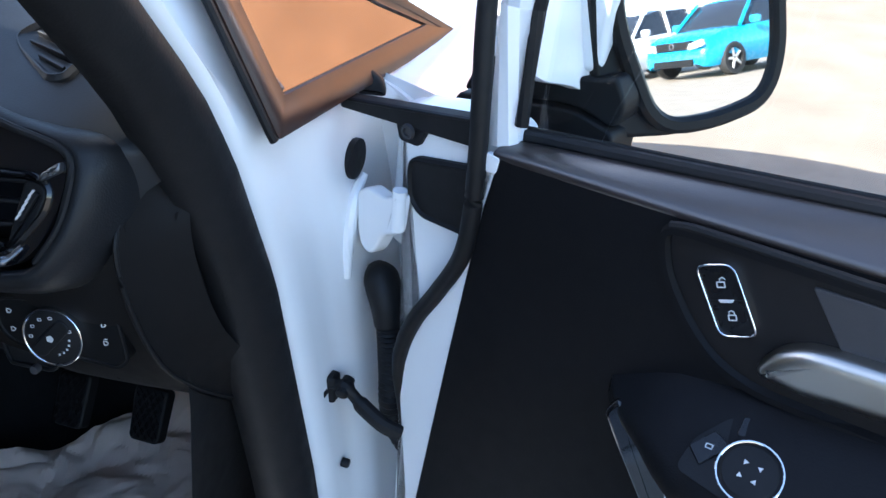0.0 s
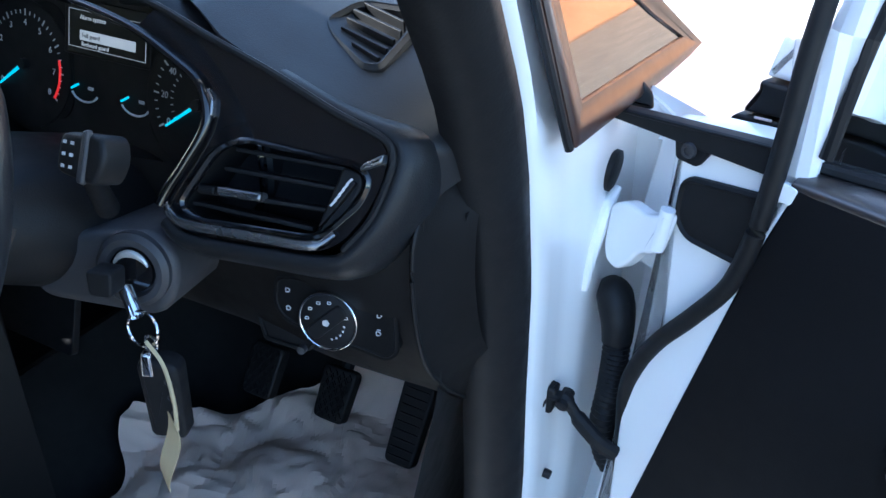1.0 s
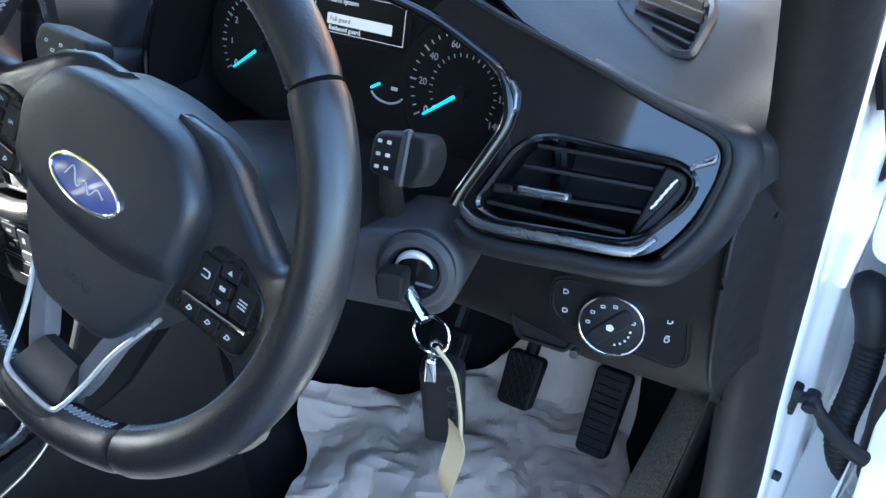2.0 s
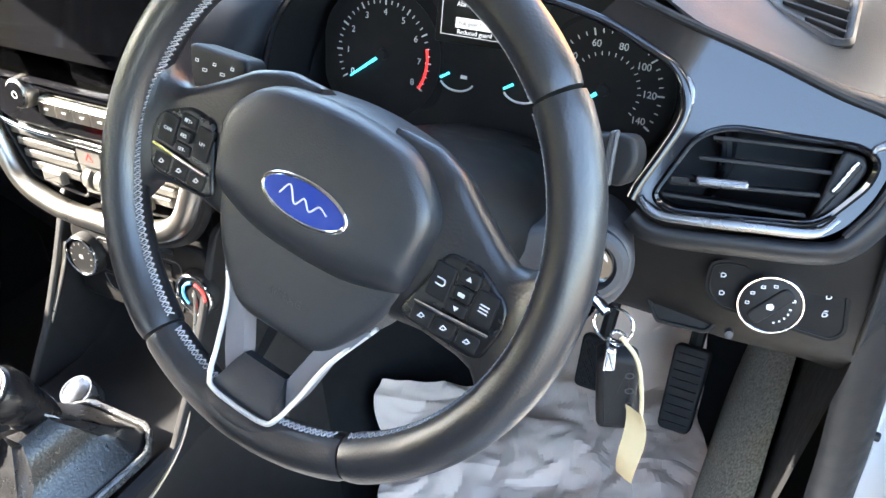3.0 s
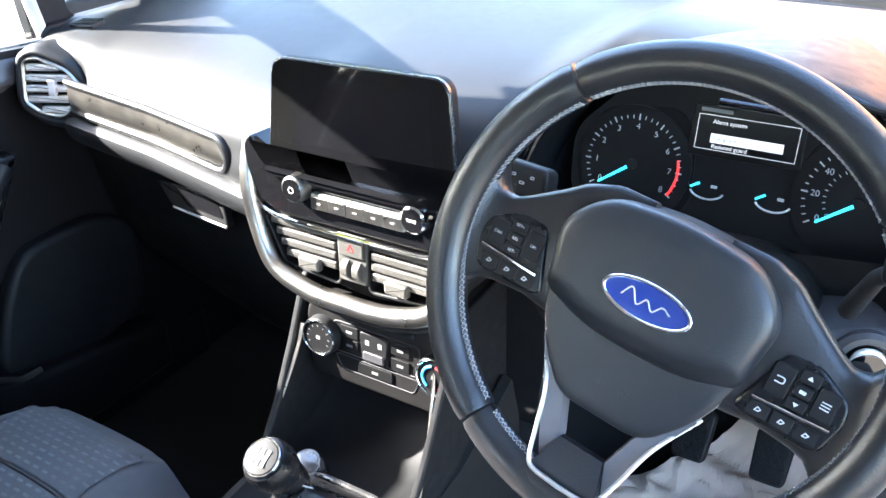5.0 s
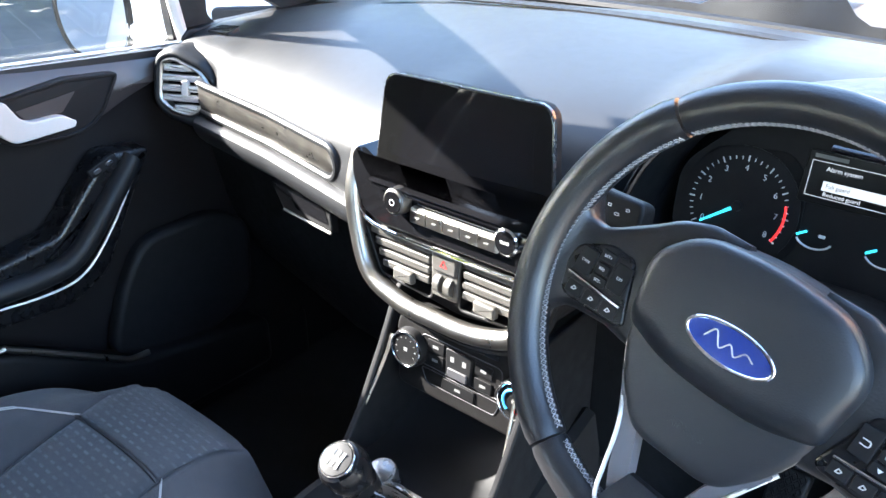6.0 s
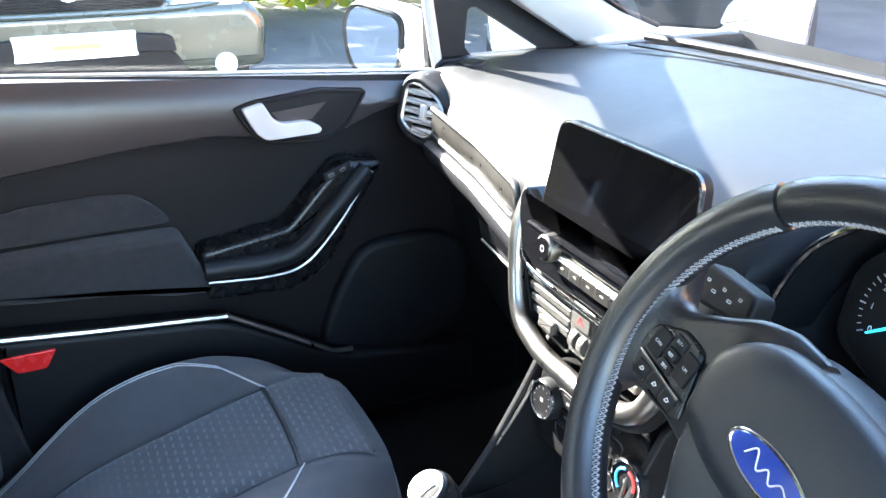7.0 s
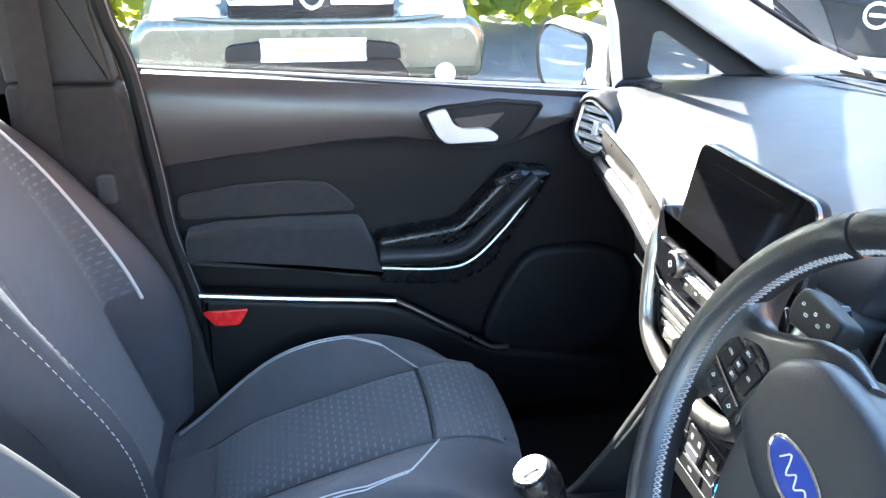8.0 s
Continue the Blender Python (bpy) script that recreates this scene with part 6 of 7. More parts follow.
def build_driver_door():
    d = tagged(thing("door_2", "driver's door standing wide open, black trim inside", "car door", (0.85, 0.45, 0.35)), kind="structure")
    top = lambda s: 0.944 + 0.146 * (s - 0.15)         # foot of the glass
    edge = lambda s: keyed([(0.14, 0.945), (0.25, 0.9525), (0.34, 0.9585), (0.46, 0.969), (1.10, 1.035)], s)   # inner shoulder of the trim
    # inner trim
    o = rounded([(0.093, 0.33), (1.05, 0.33), (1.08, edge(1.08) - 0.014), (0.172, edge(0.172) - 0.006), (0.1575, 0.9425), (0.148, 0.889), (0.1395, 0.815), (0.128, 0.702), (0.112, 0.533)], [0.02, 0.03, 0.03, 0.008, 0.006, 0, 0, 0, 0])
    part("trim_panel", prism(o, -0.03, 0.0, DD, 0.0025), DOORSKIN, d)
    secs = []
    for i in range(31):
        s = lerp(0.152, 1.06, i / 30)
        t, e = top(s), edge(s)
        k = min(1, (s - 0.150) / 0.10)
        secs.append([DD @ Vector(p) for p in ((s, e - 0.016, -0.012), (s, e - 0.0095, -0.0004), (s, e - 0.0060, 0.0009 * k), (s, e - 0.0028, 0.0002), (s, e - 0.0006, -0.0026), (s, lerp(e, t, 0.22) + 0.0012, -0.010), (s, lerp(e, t, 0.55) + 0.0016, -0.021), (s, lerp(e, t, 0.85) + 0.001, -0.031), (s, t, -0.036), (s, t - 0.02, -0.040))])
    part("upper_roll", loft(secs), DOORROLL, d, "sloping padded ledge with a faint brown sheen", angle=70)
    # sunken panel with lock switch and handle, held by a soft lip
    rc = rounded([(0.309, 0.938), (0.318, 0.905), (0.345, 0.870), (0.372, 0.848), (0.405, 0.839), (0.50, 0.845), (0.62, 0.862), (0.66, 0.90), (0.62, 0.966), (0.47, 0.952), (0.37, 0.945), (0.33, 0.943)], [0.012, 0.03, 0.03, 0.03, 0.03, 0.03, 0.03, 0.03, 0.02, 0.03, 0.03, 0.012])
    part("handle_recess_rim", bezel(offset(rc, -0.006), 0.012, -0.004, 0.0075, DD, soft=0.75), DOORSKIN, d)
    part("handle_recess", prism(offset(rc, 0.005), -0.01, 0.0015, DD), RECESS, d)
    part("recess_groove", tube([DD @ p for p in smooth_path([(0.314, 0.943, 0.004), (0.330, 0.9475, 0.005), (0.36, 0.9500, 0.005), (0.418, 0.9535, 0.005), (0.47, 0.9570, 0.005), (0.60, 0.970, 0.005)], 6)], 0.0035, 8), DARK, d)
    L = DD @ pose(0.3686, 0.9032, 0.0015, 0, 0, 25)
    lo = rounded([(-0.0190, 0.0285), (-0.0098, -0.0285), (0.0190, -0.0285), (0.0098, 0.0285)], 0.0085)
    k = part("lock_switch", prism(lo, 0, 0.004, L, 0.0015), VENTGLOSS, d, "lock switch with chrome rim")
    part("chrome_rim", bezel(offset(lo, -0.0006), 0.0017, 0.0, 0.0058, L), CHROME, k)
    part("divider", prism(rect(0.0260, 0.0010), 0.004, 0.0048, L), DARK, k)
    part("lamp", prism(rounded([(-0.006, 0.0008), (-0.0045, -0.0014), (0.0045, -0.0014), (0.006, 0.0008)], 0.0005), 0.004, 0.0050, L), WHITEMARK, k)
    for y in (0.0135, -0.0125):
        G = L @ pose(-0.165 * y, y, 0)
        part("padlock", bezel(rect(0.0066, 0.0050, 0.0006, 0, -0.001), 0.0009, 0.004, 0.0045, G), WHITEMARK, k)
        x = 0.0 if y < 0 else 0.0018
        part("shackle", tube([G @ Vector(p) for p in ((x - 0.002, 0.0014, 0.0043), (x - 0.002, 0.0036, 0.0043), (x, 0.0048, 0.0043), (x + 0.002, 0.0036, 0.0043), (x + 0.002, 0.0014 if y < 0 else 0.0028, 0.0043))], 0.0005, 5), WHITEMARK, k)
    hl = rounded([(0.4075, 0.8650), (0.440, 0.8655), (0.490, 0.8735), (0.56, 0.888), (0.56, 0.920), (0.481, 0.9010), (0.448, 0.8965), (0.4325, 0.8930), (0.417, 0.8830)], [0.004, 0, 0, 0, 0, 0, 0.01, 0.01, 0.01])
    part("door_handle", prism(offset(hl, -0.0045), 0.002, 0.020, DD, 0.009), SURROUND, d, "chrome inner handle")
    part("handle_infill", prism(rounded([(0.4520, 0.8985), (0.4800, 0.9020), (0.56, 0.920), (0.56, 0.950), (0.463, 0.9420), (0.4190, 0.9385)], [0.002, 0, 0, 0, 0.004, 0.004]), 0.0015, 0.0035, DD, 0.001), GREY, d, "dark grey insert behind the handle")
    # armrest with switches: a wedge that grows out of the trim
    secs = []
    for i in range(25):
        s = lerp(0.297, 0.85, (i / 24) ** 1.5)
        z = keyed([(0.297, 0.790), (0.345, 0.819), (0.396, 0.831), (0.46, 0.8436), (0.85, 0.90)], s)
        k0 = min(1, (s - 0.297) / 0.085) ** 0.7
        f = keyed([(0.297, 0.0), (0.36, 0.085), (0.42, 0.16), (0.85, 0.26)], s)
        secs.append([DD @ Vector(p) for p in ((s, z + 0.004, -0.004), (s, z, 0.004 * k0), (s, z - 0.012 * k0, 0.022 * k0), (s, z - 0.040 * k0, 0.062 * k0), (s, z - 0.050 * k0, 0.070 * k0), (s, z - 0.062 * k0, 0.072 * k0), (s, z - 0.5 * f - 0.02, 0.058 * k0), (s, z - f - 0.01, 0.004), (s, z - f - 0.02, -0.006))])
    part("armrest", loft(secs, caps=True), DOORSKIN, d, angle=60)
    part("pocket_liner", prism(rounded([(0.3050, 0.7720), (0.3200, 0.7480), (0.3560, 0.6980), (0.3900, 0.640), (0.41, 0.64), (0.3850, 0.7150), (0.3400, 0.7760), (0.3140, 0.7900)], 0.006), 0.0, 0.026, DD, 0.004), PIANO, d, "gloss black grab pocket")
    part("pull_line", tube(smooth_path([DD @ Vector(p) for p in ((0.337, 0.777, 0.028), (0.350, 0.764, 0.031), (0.370, 0.740, 0.034), (0.390, 0.710, 0.038), (0.405, 0.670, 0.040))], 6), 0.0016, 8), CHROME, d)
    W = DD @ pose(0.430, 0.802, 0.048) @ pose(0, 0, 0, -57, 0, 0)
    pl = part("mirror_control", lathe([(0.0225, 0), (0.0225, 0.006), (0.019, 0.0085), (0.001, 0.0085)], W), DARK, d, "mirror control dial")
    part("chrome_ring", bezel(oval(0.0240, 0.0240, 40), 0.0021, 0.0, 0.0085, W), CHROME, pl)
    for a in (45, 135, 225, 315):
        part("arrow", prism([Vector(p) for p in ((-0.002, -0.0015), (0.002, -0.0015), (0, 0.0018))], 0.0085, 0.0089, W @ pose(0.008 * math.cos(radians(a)), 0.008 * math.sin(radians(a)), 0, 0, 0, a - 90)), WHITEMARK, pl)
    part("control_plate", prism(rounded([(-0.046, -0.020), (-0.044, 0.006), (-0.030, 0.030), (-0.014, 0.044), (0.018, 0.036), (0.040, 0.012), (0.046, -0.03)], 0.006), -0.006, 0.0012, W, 0.001), HARD, d)
    for x, y, r in ((-0.033, 0.005, 58), (-0.008, 0.033, 12)):
        b = part("mirror_key", prism(rounded([(-0.014, -0.008), (0.014, -0.008), (0.011, 0.008), (-0.012, 0.008)], 0.002), 0, 0.003, W @ pose(x, y, 0, 0, 0, r), 0.001), VENTGLOSS, d)
        part("print", bezel(rounded([(-0.003, -0.0018), (0.0025, -0.0022), (0.003, 0.0018), (-0.0025, 0.0022)], 0.0006), 0.0008, 0.003, 0.0034, W @ pose(x, y, 0, 0, 0, 10)), WHITEMARK, b)
    # white shut face towards the hinge
    sf = rounded([(0.078, 0.30), (0.125, 0.30), (0.158, 0.955), (0.125, 0.962), (0.035, 0.945), (0.048, 0.86), (0.066, 0.79), (0.078, 0.73), (0.066, 0.63), (0.068, 0.50)], 0.01)
    part("shut_face", prism(sf, -0.06, -0.012, DD, 0.008), PAINT, d, "white painted shut face")
    part("hinge_face", prism(rounded([(-0.002, 0.77), (0.075, 0.76), (0.075, 0.945), (-0.002, 0.925)], 0.012), -0.085, -0.062, DD, 0.005), PAINT, d)
    part("edge_fold", prism(rounded([(0.150, 0.930), (0.1395, 0.850), (0.1280, 0.803), (0.1000, 0.757), (0.0830, 0.715), (0.0700, 0.660), (0.0815, 0.580), (0.0930, 0.505), (0.0950, 0.300), (0.120, 0.300), (0.130, 0.533), (0.145, 0.702), (0.156, 0.815), (0.165, 0.930)], [0, 0, 0.01, 0.02, 0.02, 0.012, 0.02, 0, 0, 0, 0, 0, 0, 0]), -0.020, -0.002, DD, 0.003), PAINT, d, "white folded door edge")
    pg = rounded([(0.060, 0.903), (0.064, 0.866), (0.078, 0.852), (0.132, 0.853), (0.134, 0.918)], [0.012, 0.008, 0.012, 0.004, 0.004])
    part("rubber_plug", prism(pg, -0.014, -0.0065, DD, 0.003), RUBBER, d, "black rubber plug")
    part("plug_rim", bezel(offset(pg, -0.003), 0.0055, -0.012, -0.0035, DD, soft=0.6), DARK, d)
    br = rounded([(-0.0255, 0.927), (0.129, 0.938), (0.129, 0.9645), (-0.0275, 0.9375)], 0.003)
    bk = part("waist_bracket", prism(br, -0.020, -0.004, DD, 0.002), DARK, d, "black waist bracket with bolt")
    part("bracket_ridge", tube([DD @ Vector(p) for p in ((-0.027, 0.9355, -0.004), (0.129, 0.9625, -0.004))], 0.0016, 8), HARD, bk)
    part("bracket_tab", prism(rounded([(0.040, 0.935), (0.046, 0.917), (0.068, 0.917), (0.078, 0.938), (0.078, 0.945), (0.040, 0.945)], 0.004), -0.016, -0.006, DD, 0.002), DARK, bk)
    part("bolt", lathe([(0.0075, -0.004), (0.0065, -0.001), (0.004, -0.001), (0.0035, -0.003), (0.001, -0.003)], DD @ pose(0.058, 0.930, 0), 14), GREY, bk)
    # door seal
    path = smooth_path([(0.124, 1.20, -0.008), (0.127, 1.07, -0.002), (0.1345, 0.99, 0.002), (0.1385, 0.94, 0.003), (0.140, 0.885, 0.003), (0.1340, 0.835, 0.002), (0.112, 0.787, 0.001), (0.088, 0.742, 0.0), (0.074, 0.700, -0.001), (0.070, 0.660, -0.006), (0.078, 0.590, -0.016), (0.088, 0.50, -0.024), (0.09, 0.32, -0.03)], 8)
    part("door_seal", tube([DD @ p for p in path], 0.0085, 12), RUBBER, d, "black rubber seal")
    part("seal_tab", prism(rounded([(0.143, 0.925), (0.157, 0.925), (0.159, 0.940), (0.145, 0.942)], 0.003), -0.004, 0.0015, DD, 0.001), PAINT, d)
    # window frame and outer skin
    part("window_frame", tube([DD @ Vector(p) for p in ((0.145, 0.945, -0.022), (0.142, 1.06, -0.026), (0.150, 1.16, -0.034), (0.24, 1.27, -0.045), (0.45, 1.38, -0.06), (0.9, 1.42, -0.065))], 0.016, 10), PAINT, d)
    part("glass_channel", tube([DD @ Vector(p) for p in ((0.163, 0.965, -0.02), (0.160, 1.06, -0.026), (0.168, 1.16, -0.034), (0.25, 1.255, -0.045))], 0.006, 8), RUBBER, d)
    part("waist_seal", tube([DD @ Vector((s, top(s) + 0.002, -0.042)) for s in (0.150, 0.4, 0.7, 1.08)], 0.0068, 10), RUBBER, d)
    part("seal_lip", tube([DD @ Vector((s, top(s) + 0.0075, -0.047)) for s in (0.150, 0.4, 0.7, 1.08)], 0.0030, 8), DARK, d)
    part("outer_skin", sheet(lambda a, b: DD @ Vector((lerp(-0.01, 1.10, a), lerp(0.25, top(lerp(-0.01, 1.10, a)) - 0.022, b), lerp(-0.14, -0.075, b ** 3) - 0.02 * math.sin(math.pi * b))), 10, 10, 0.004), PAINT, d)
    part("lower_inner", prism(rounded([(0.10, 0.26), (1.05, 0.26), (1.05, 0.36), (0.10, 0.36)], 0.01), -0.12, -0.02, DD, 0.006), PAINT, d)
    g = part("pane", sheet(lambda a, b: DD @ Vector((lerp(0.165, 1.08, a), lerp(top(lerp(0.165, 1.08, a)) - 0.01, 1.40, b), lerp(-0.044, -0.066, b))), 6, 4), GLASS, d)
    g.visible_shadow = False
    # hinge arm, harness and check strap between pillar and door
    HG = basis((0.798, 0.486, 0), (0.78, -0.62, 0), (0, 0, 1))
    h = part("hinge_leaf", prism(rounded([(-0.010, 0.842), (-0.006, 0.800), (0.002, 0.785), (0.020, 0.784), (0.032, 0.797), (0.045, 0.820), (0.062, 0.828), (0.066, 0.872), (0.040, 0.858), (0.010, 0.856)], 0.008), -0.010, 0.004, HG, 0.003), PAINT, d)
    part("hinge_knuckle", tube([(0.846, 0.451, 0.832), (0.846, 0.451, 0.874)], 0.007, 14), PAINT, h)
    part("pressed_ridge", tube(smooth_path([(0.786, 0.478, 0.745), (0.783, 0.480, 0.775), (0.782, 0.486, 0.805), (0.783, 0.496, 0.832), (0.786, 0.512, 0.850)], 6), [0.004 + 0.0045 * math.sin(i / 24 * math.pi) for i in range(25)], 10), PAINT, d)
    hs = thing("wiring_harness_boot", "black ribbed rubber harness boot between pillar and door", "cable boot", (0.83, 0.47, 0.75))
    hp = smooth_path([(0.800, 0.520, 0.742), (0.813, 0.508, 0.732), (0.826, 0.496, 0.708), (0.834, 0.490, 0.67), (0.838, 0.490, 0.63), (0.842, 0.494, 0.57), (0.862, 0.502, 0.52), (0.90, 0.510, 0.50)], 14)
    part("boot", tube(hp[:36], [0.009 + 0.011 * math.sin(min(1, i / 14) * math.pi / 2) - 0.00022 * max(0, i - 20) for i in range(36)], 14, flat=0.9), RUBBER, hs)
    part("ribbed_hose", tube(hp[33:], [0.0120 + 0.0030 * (i % 2) for i in range(len(hp) - 33)], 14), RUBBER, hs)
    cs = thing("check_strap", "black steel door check strap with bolt", "check strap", (0.775, 0.449, 0.622))
    part("bracket", box((0.768, 0.438, 0.608), (0.793, 0.456, 0.640), 0.004), DARK, cs)
    part("bolt", lathe([(0.0085, 0), (0.0085, 0.007), (0.005, 0.010), (0.001, 0.010)], basis((0.778, 0.437, 0.622), (1, 0, 0), (0, 0, 1)), 12), DARK, cs)
    part("pivot", lathe([(0.007, -0.012), (0.007, 0.010), (0.004, 0.012), (0.001, 0.012)], basis((0.803, 0.443, 0.630), (1, 0, 0), (0, -0.3, 1)) @ pose(0, 0, 0, 0, 0, 0), 12), DARK, cs)
    part("strap", tube(smooth_path([(0.786, 0.444, 0.628), (0.803, 0.444, 0.630), (0.826, 0.442, 0.612), (0.850, 0.440, 0.598), (0.868, 0.445, 0.588)], 6), [0.0065] * 5 + [0.009] * 3 + [0.0065] * 3 + [0.009] * 14, 10), DARK, cs)
    pgm = lambda n, c, r, ry: tagged(part(n, lathe([(r, -0.006), (r, 0.001), (r * 0.85, 0.0025), (0.001, 0.003)], basis(c, (0.0, 1, 0), (0, 0, 1)) @ pose(0, 0, 0, 0, 0, 0), 20), RUBBER), "black rubber plug in the white pillar", "rubber plug")
    pgm("pillar_plug", (0.780, 0.503, 0.869), 0.021, 0)
    pgm("pillar_plug", (0.806, 0.452, 0.512), 0.0055, 0)


def build_driver_mirror():
    m = thing("door_mirror", "white door mirror with black foot on the driver's door", "door mirror", (1.0, 0.55, 0.95))
    G = basis((1.06, 0.56, 1.02), (0.7474, 0.6644, 0), (-0.112, 0.126, 0.986))
    mo = rounded([(-0.068, 0.095), (-0.064, 0.03), (-0.026, -0.062), (0.035, -0.064), (0.088, -0.052), (0.098, -0.015), (0.086, 0.095)], [0.02, 0.05, 0.03, 0.03, 0.03, 0.03, 0.02])
    part("housing_rim", bezel(offset(mo, -0.014), 0.015, -0.03, 0.010, G), HARD, m)
    cap = rounded([(-0.152, 0.10), (-0.150, -0.012), (-0.092, -0.026), (-0.068, -0.070), (0.0, -0.080), (0.098, -0.062), (0.112, -0.015), (0.104, 0.12)], 0.025)
    bm = bmesh.new()
    rings(bm, [(shrunk(cap, 0.97, -0.02, 0.02), -0.012), (cap, -0.022), (cap, -0.045), (shrunk(cap, 0.95, -0.02, 0.02), -0.075), (shrunk(cap, 0.85, -0.02, 0.02), -0.10), (shrunk(cap, 0.6, -0.02, 0.02), -0.12)], G)
    part("cap", bm, PAINT, m, "white painted mirror cap")
    part("inner_shell", prism(rounded([(-0.094, 0.095), (-0.086, -0.026), (-0.070, -0.072), (0.0, -0.080), (0.098, -0.062), (0.112, -0.012), (0.102, 0.10)], 0.02), -0.02, 0.0, G, 0.004), HARD, m, "black mirror shell")
    part("mirror_glass", prism(mo, 0.0, 0.0035, G), MIRROR, m, "mirror glass")
    at = Vector((1.06, 0.56, 1.02))
    B = Matrix.Translation(at - BODY_SIDE @ at) @ BODY_SIDE @ DD
    part("foot_base", prism(rounded([(0.033, 0.919), (0.049, 0.9440), (0.150, 0.9610), (0.175, 0.9635), (0.214, 0.9540), (0.214, 0.915)][::-1], [0.003, 0.004, 0.01, 0.02, 0.008, 0.004][::-1]), -0.135, -0.090, B, 0.003), HARD, m, "black mirror foot")
    # Glint on the foot's seam, drawn as a thin silver bar.
    part("foot_glint", tube([B @ Vector((0.068, 0.9478, -0.089)), B @ Vector((0.084, 0.9505, -0.089))], 0.0013, 6), SATIN, m)
    part("foot_arm", prism(rounded([(0.0525, 0.9475), (0.150, 0.9640), (0.175, 0.9665), (0.212, 0.9570), (0.220, 0.980), (0.206, 1.004), (0.190, 0.9980), (0.140, 0.9880), (0.060, 0.9800), (0.062, 0.968)], [0.004, 0.01, 0.02, 0.01, 0.012, 0.006, 0.006, 0, 0.004, 0.01]), -0.135, -0.092, B, 0.004), HARD, m, "black mirror arm")
    part("cap_cheek", prism(rounded([(0.062, 0.9835), (0.140, 0.9905), (0.188, 1.0005), (0.190, 1.10), (0.192, 1.22), (0.095, 1.22), (0.070, 1.08)], [0.004, 0, 0.006, 0, 0.01, 0.04, 0.02]), -0.13, -0.096, B, 0.006), PAINT, m, "white painted mirror cap")


# ---- seats ----
def build_seat(name, label, cx, yb, slide):
    """A front seat: cushion and backrest with raised bolsters, piping and a dashed cloth centre."""
    s = thing(name, label, "car seat", (cx, yb + 0.25, 0.24), "front seats")
    # heights of the cushion's middle and of its side bolsters, by distance from the seat's hinge
    MID = [(-0.07, 0.37), (0.024, 0.403), (0.10, 0.451), (0.18, 0.477), (0.25, 0.497), (0.33, 0.520), (0.40, 0.533), (0.46, 0.530), (0.49, 0.515), (0.51, 0.490)]
    SIDE = [(-0.07, 0.34), (0.0, 0.385), (0.07, 0.445), (0.137, 0.494), (0.20, 0.518), (0.26, 0.528), (0.323, 0.529), (0.397, 0.509), (0.462, 0.465), (0.51, 0.42)]
    def ease(t):
        t = min(1, max(0, t))
        return t * t * (3 - 2 * t)
    def cush(u, v, lift=0.0):
        a = lerp(-1, 1, u)
        half = 0.258 - 0.012 * v
        y = lerp(-0.07, 0.51 - 0.035 * a * a, v)
        k = lambda tab: sum(keyed(tab, y + e) for e in (-0.02, 0, 0.02)) / 3
        z = lerp(k(MID), k(SIDE), ease((abs(a) - 0.40) / 0.42)) + 0.010 * ease((abs(a) - 0.42) / 0.2) * math.sin(math.pi * v)
        z -= 0.055 * max(0, (abs(a) - 0.84) / 0.16) ** 2 + 0.004 * math.exp(-((abs(a) - 0.41) / 0.03) ** 2)
        return (cx + a * half, yb + y - slide, z + lift)
    part("cushion", sheet(cush, 64, 44), CLOTH, s)
    for sgn in (0, 1):
        part("cushion_side", sheet(lambda a, b: (cush(sgn, a)[0] + (0.012 if sgn else -0.012) * math.sin(math.pi * b), cush(sgn, a)[1], lerp(cush(sgn, a)[2], 0.29, b)), 16, 6), SEATVINYL, s)
    part("cushion_front", sheet(lambda a, b: (cush(a, 1)[0], cush(a, 1)[1] + 0.022 * math.sin(math.pi * b) - 0.02 * b, lerp(cush(a, 1)[2], 0.30, b)), 20, 8), CLOTH, s)
    part("cushion_centre", sheet(lambda a, b: cush(lerp(0.305, 0.695, a), lerp(0.20, 0.765, b), 0.0035 * math.sin(math.pi * min(1, max(0, min(a, 1 - a) * 8 + 0.1)) / 2)), 24, 24), CLOTHDASH, s, "dark cloth with rows of pale dashes")
    part("cushion_nose", sheet(lambda a, b: cush(lerp(lerp(0.305, 0.27, b), lerp(0.695, 0.73, b), a), lerp(0.778, 0.955, b), 0.0032), 24, 12), CLOTHDASH, s, "dark cloth with rows of pale dashes")
    part("cushion_seam", tube([cush(0.5 + 0.205 * a, 0.771, 0.0015) for a in [i / 8 - 1 for i in range(17)]], 0.0022, 6), SEATVINYL, s)
    for u in (0.300, 0.700):
        part("cushion_welt", tube([cush(u, lerp(0.16, 0.96, i / 20), 0.001) for i in range(21)], 0.0022, 6), SEATVINYL, s)
    for sgn in (-1, 1):
        for off in (0.0, 0.030):
            pts = []
            for i in range(29):
                v = lerp(0.06, 0.775, i / 28)
                a = keyed([(0.0, 0.80), (0.30, 0.85), (0.60, 0.84), (0.70, 0.72), (0.775, 0.43)], v) - off
                pts.append(cush(0.5 + sgn * 0.5 * a, v + off * 0.35 * ease((v - 0.5) / 0.2), 0.0012))
            part("stitching", tube(pts, 0.0010, 5), PIPING, s)
    # backrest: distance behind the hinge of the middle and of the bolsters, by height
    MIDB = [(0.42, -0.03), (0.55, -0.075), (0.65, -0.108), (0.73, -0.132), (0.80, -0.158), (0.88, -0.192), (0.96, -0.235), (1.12, -0.33)]
    SIDEB = [(0.42, -0.005), (0.54, 0.004), (0.60, -0.002), (0.67, -0.020), (0.757, -0.072), (0.88, -0.160), (0.963, -0.235), (1.12, -0.36)]
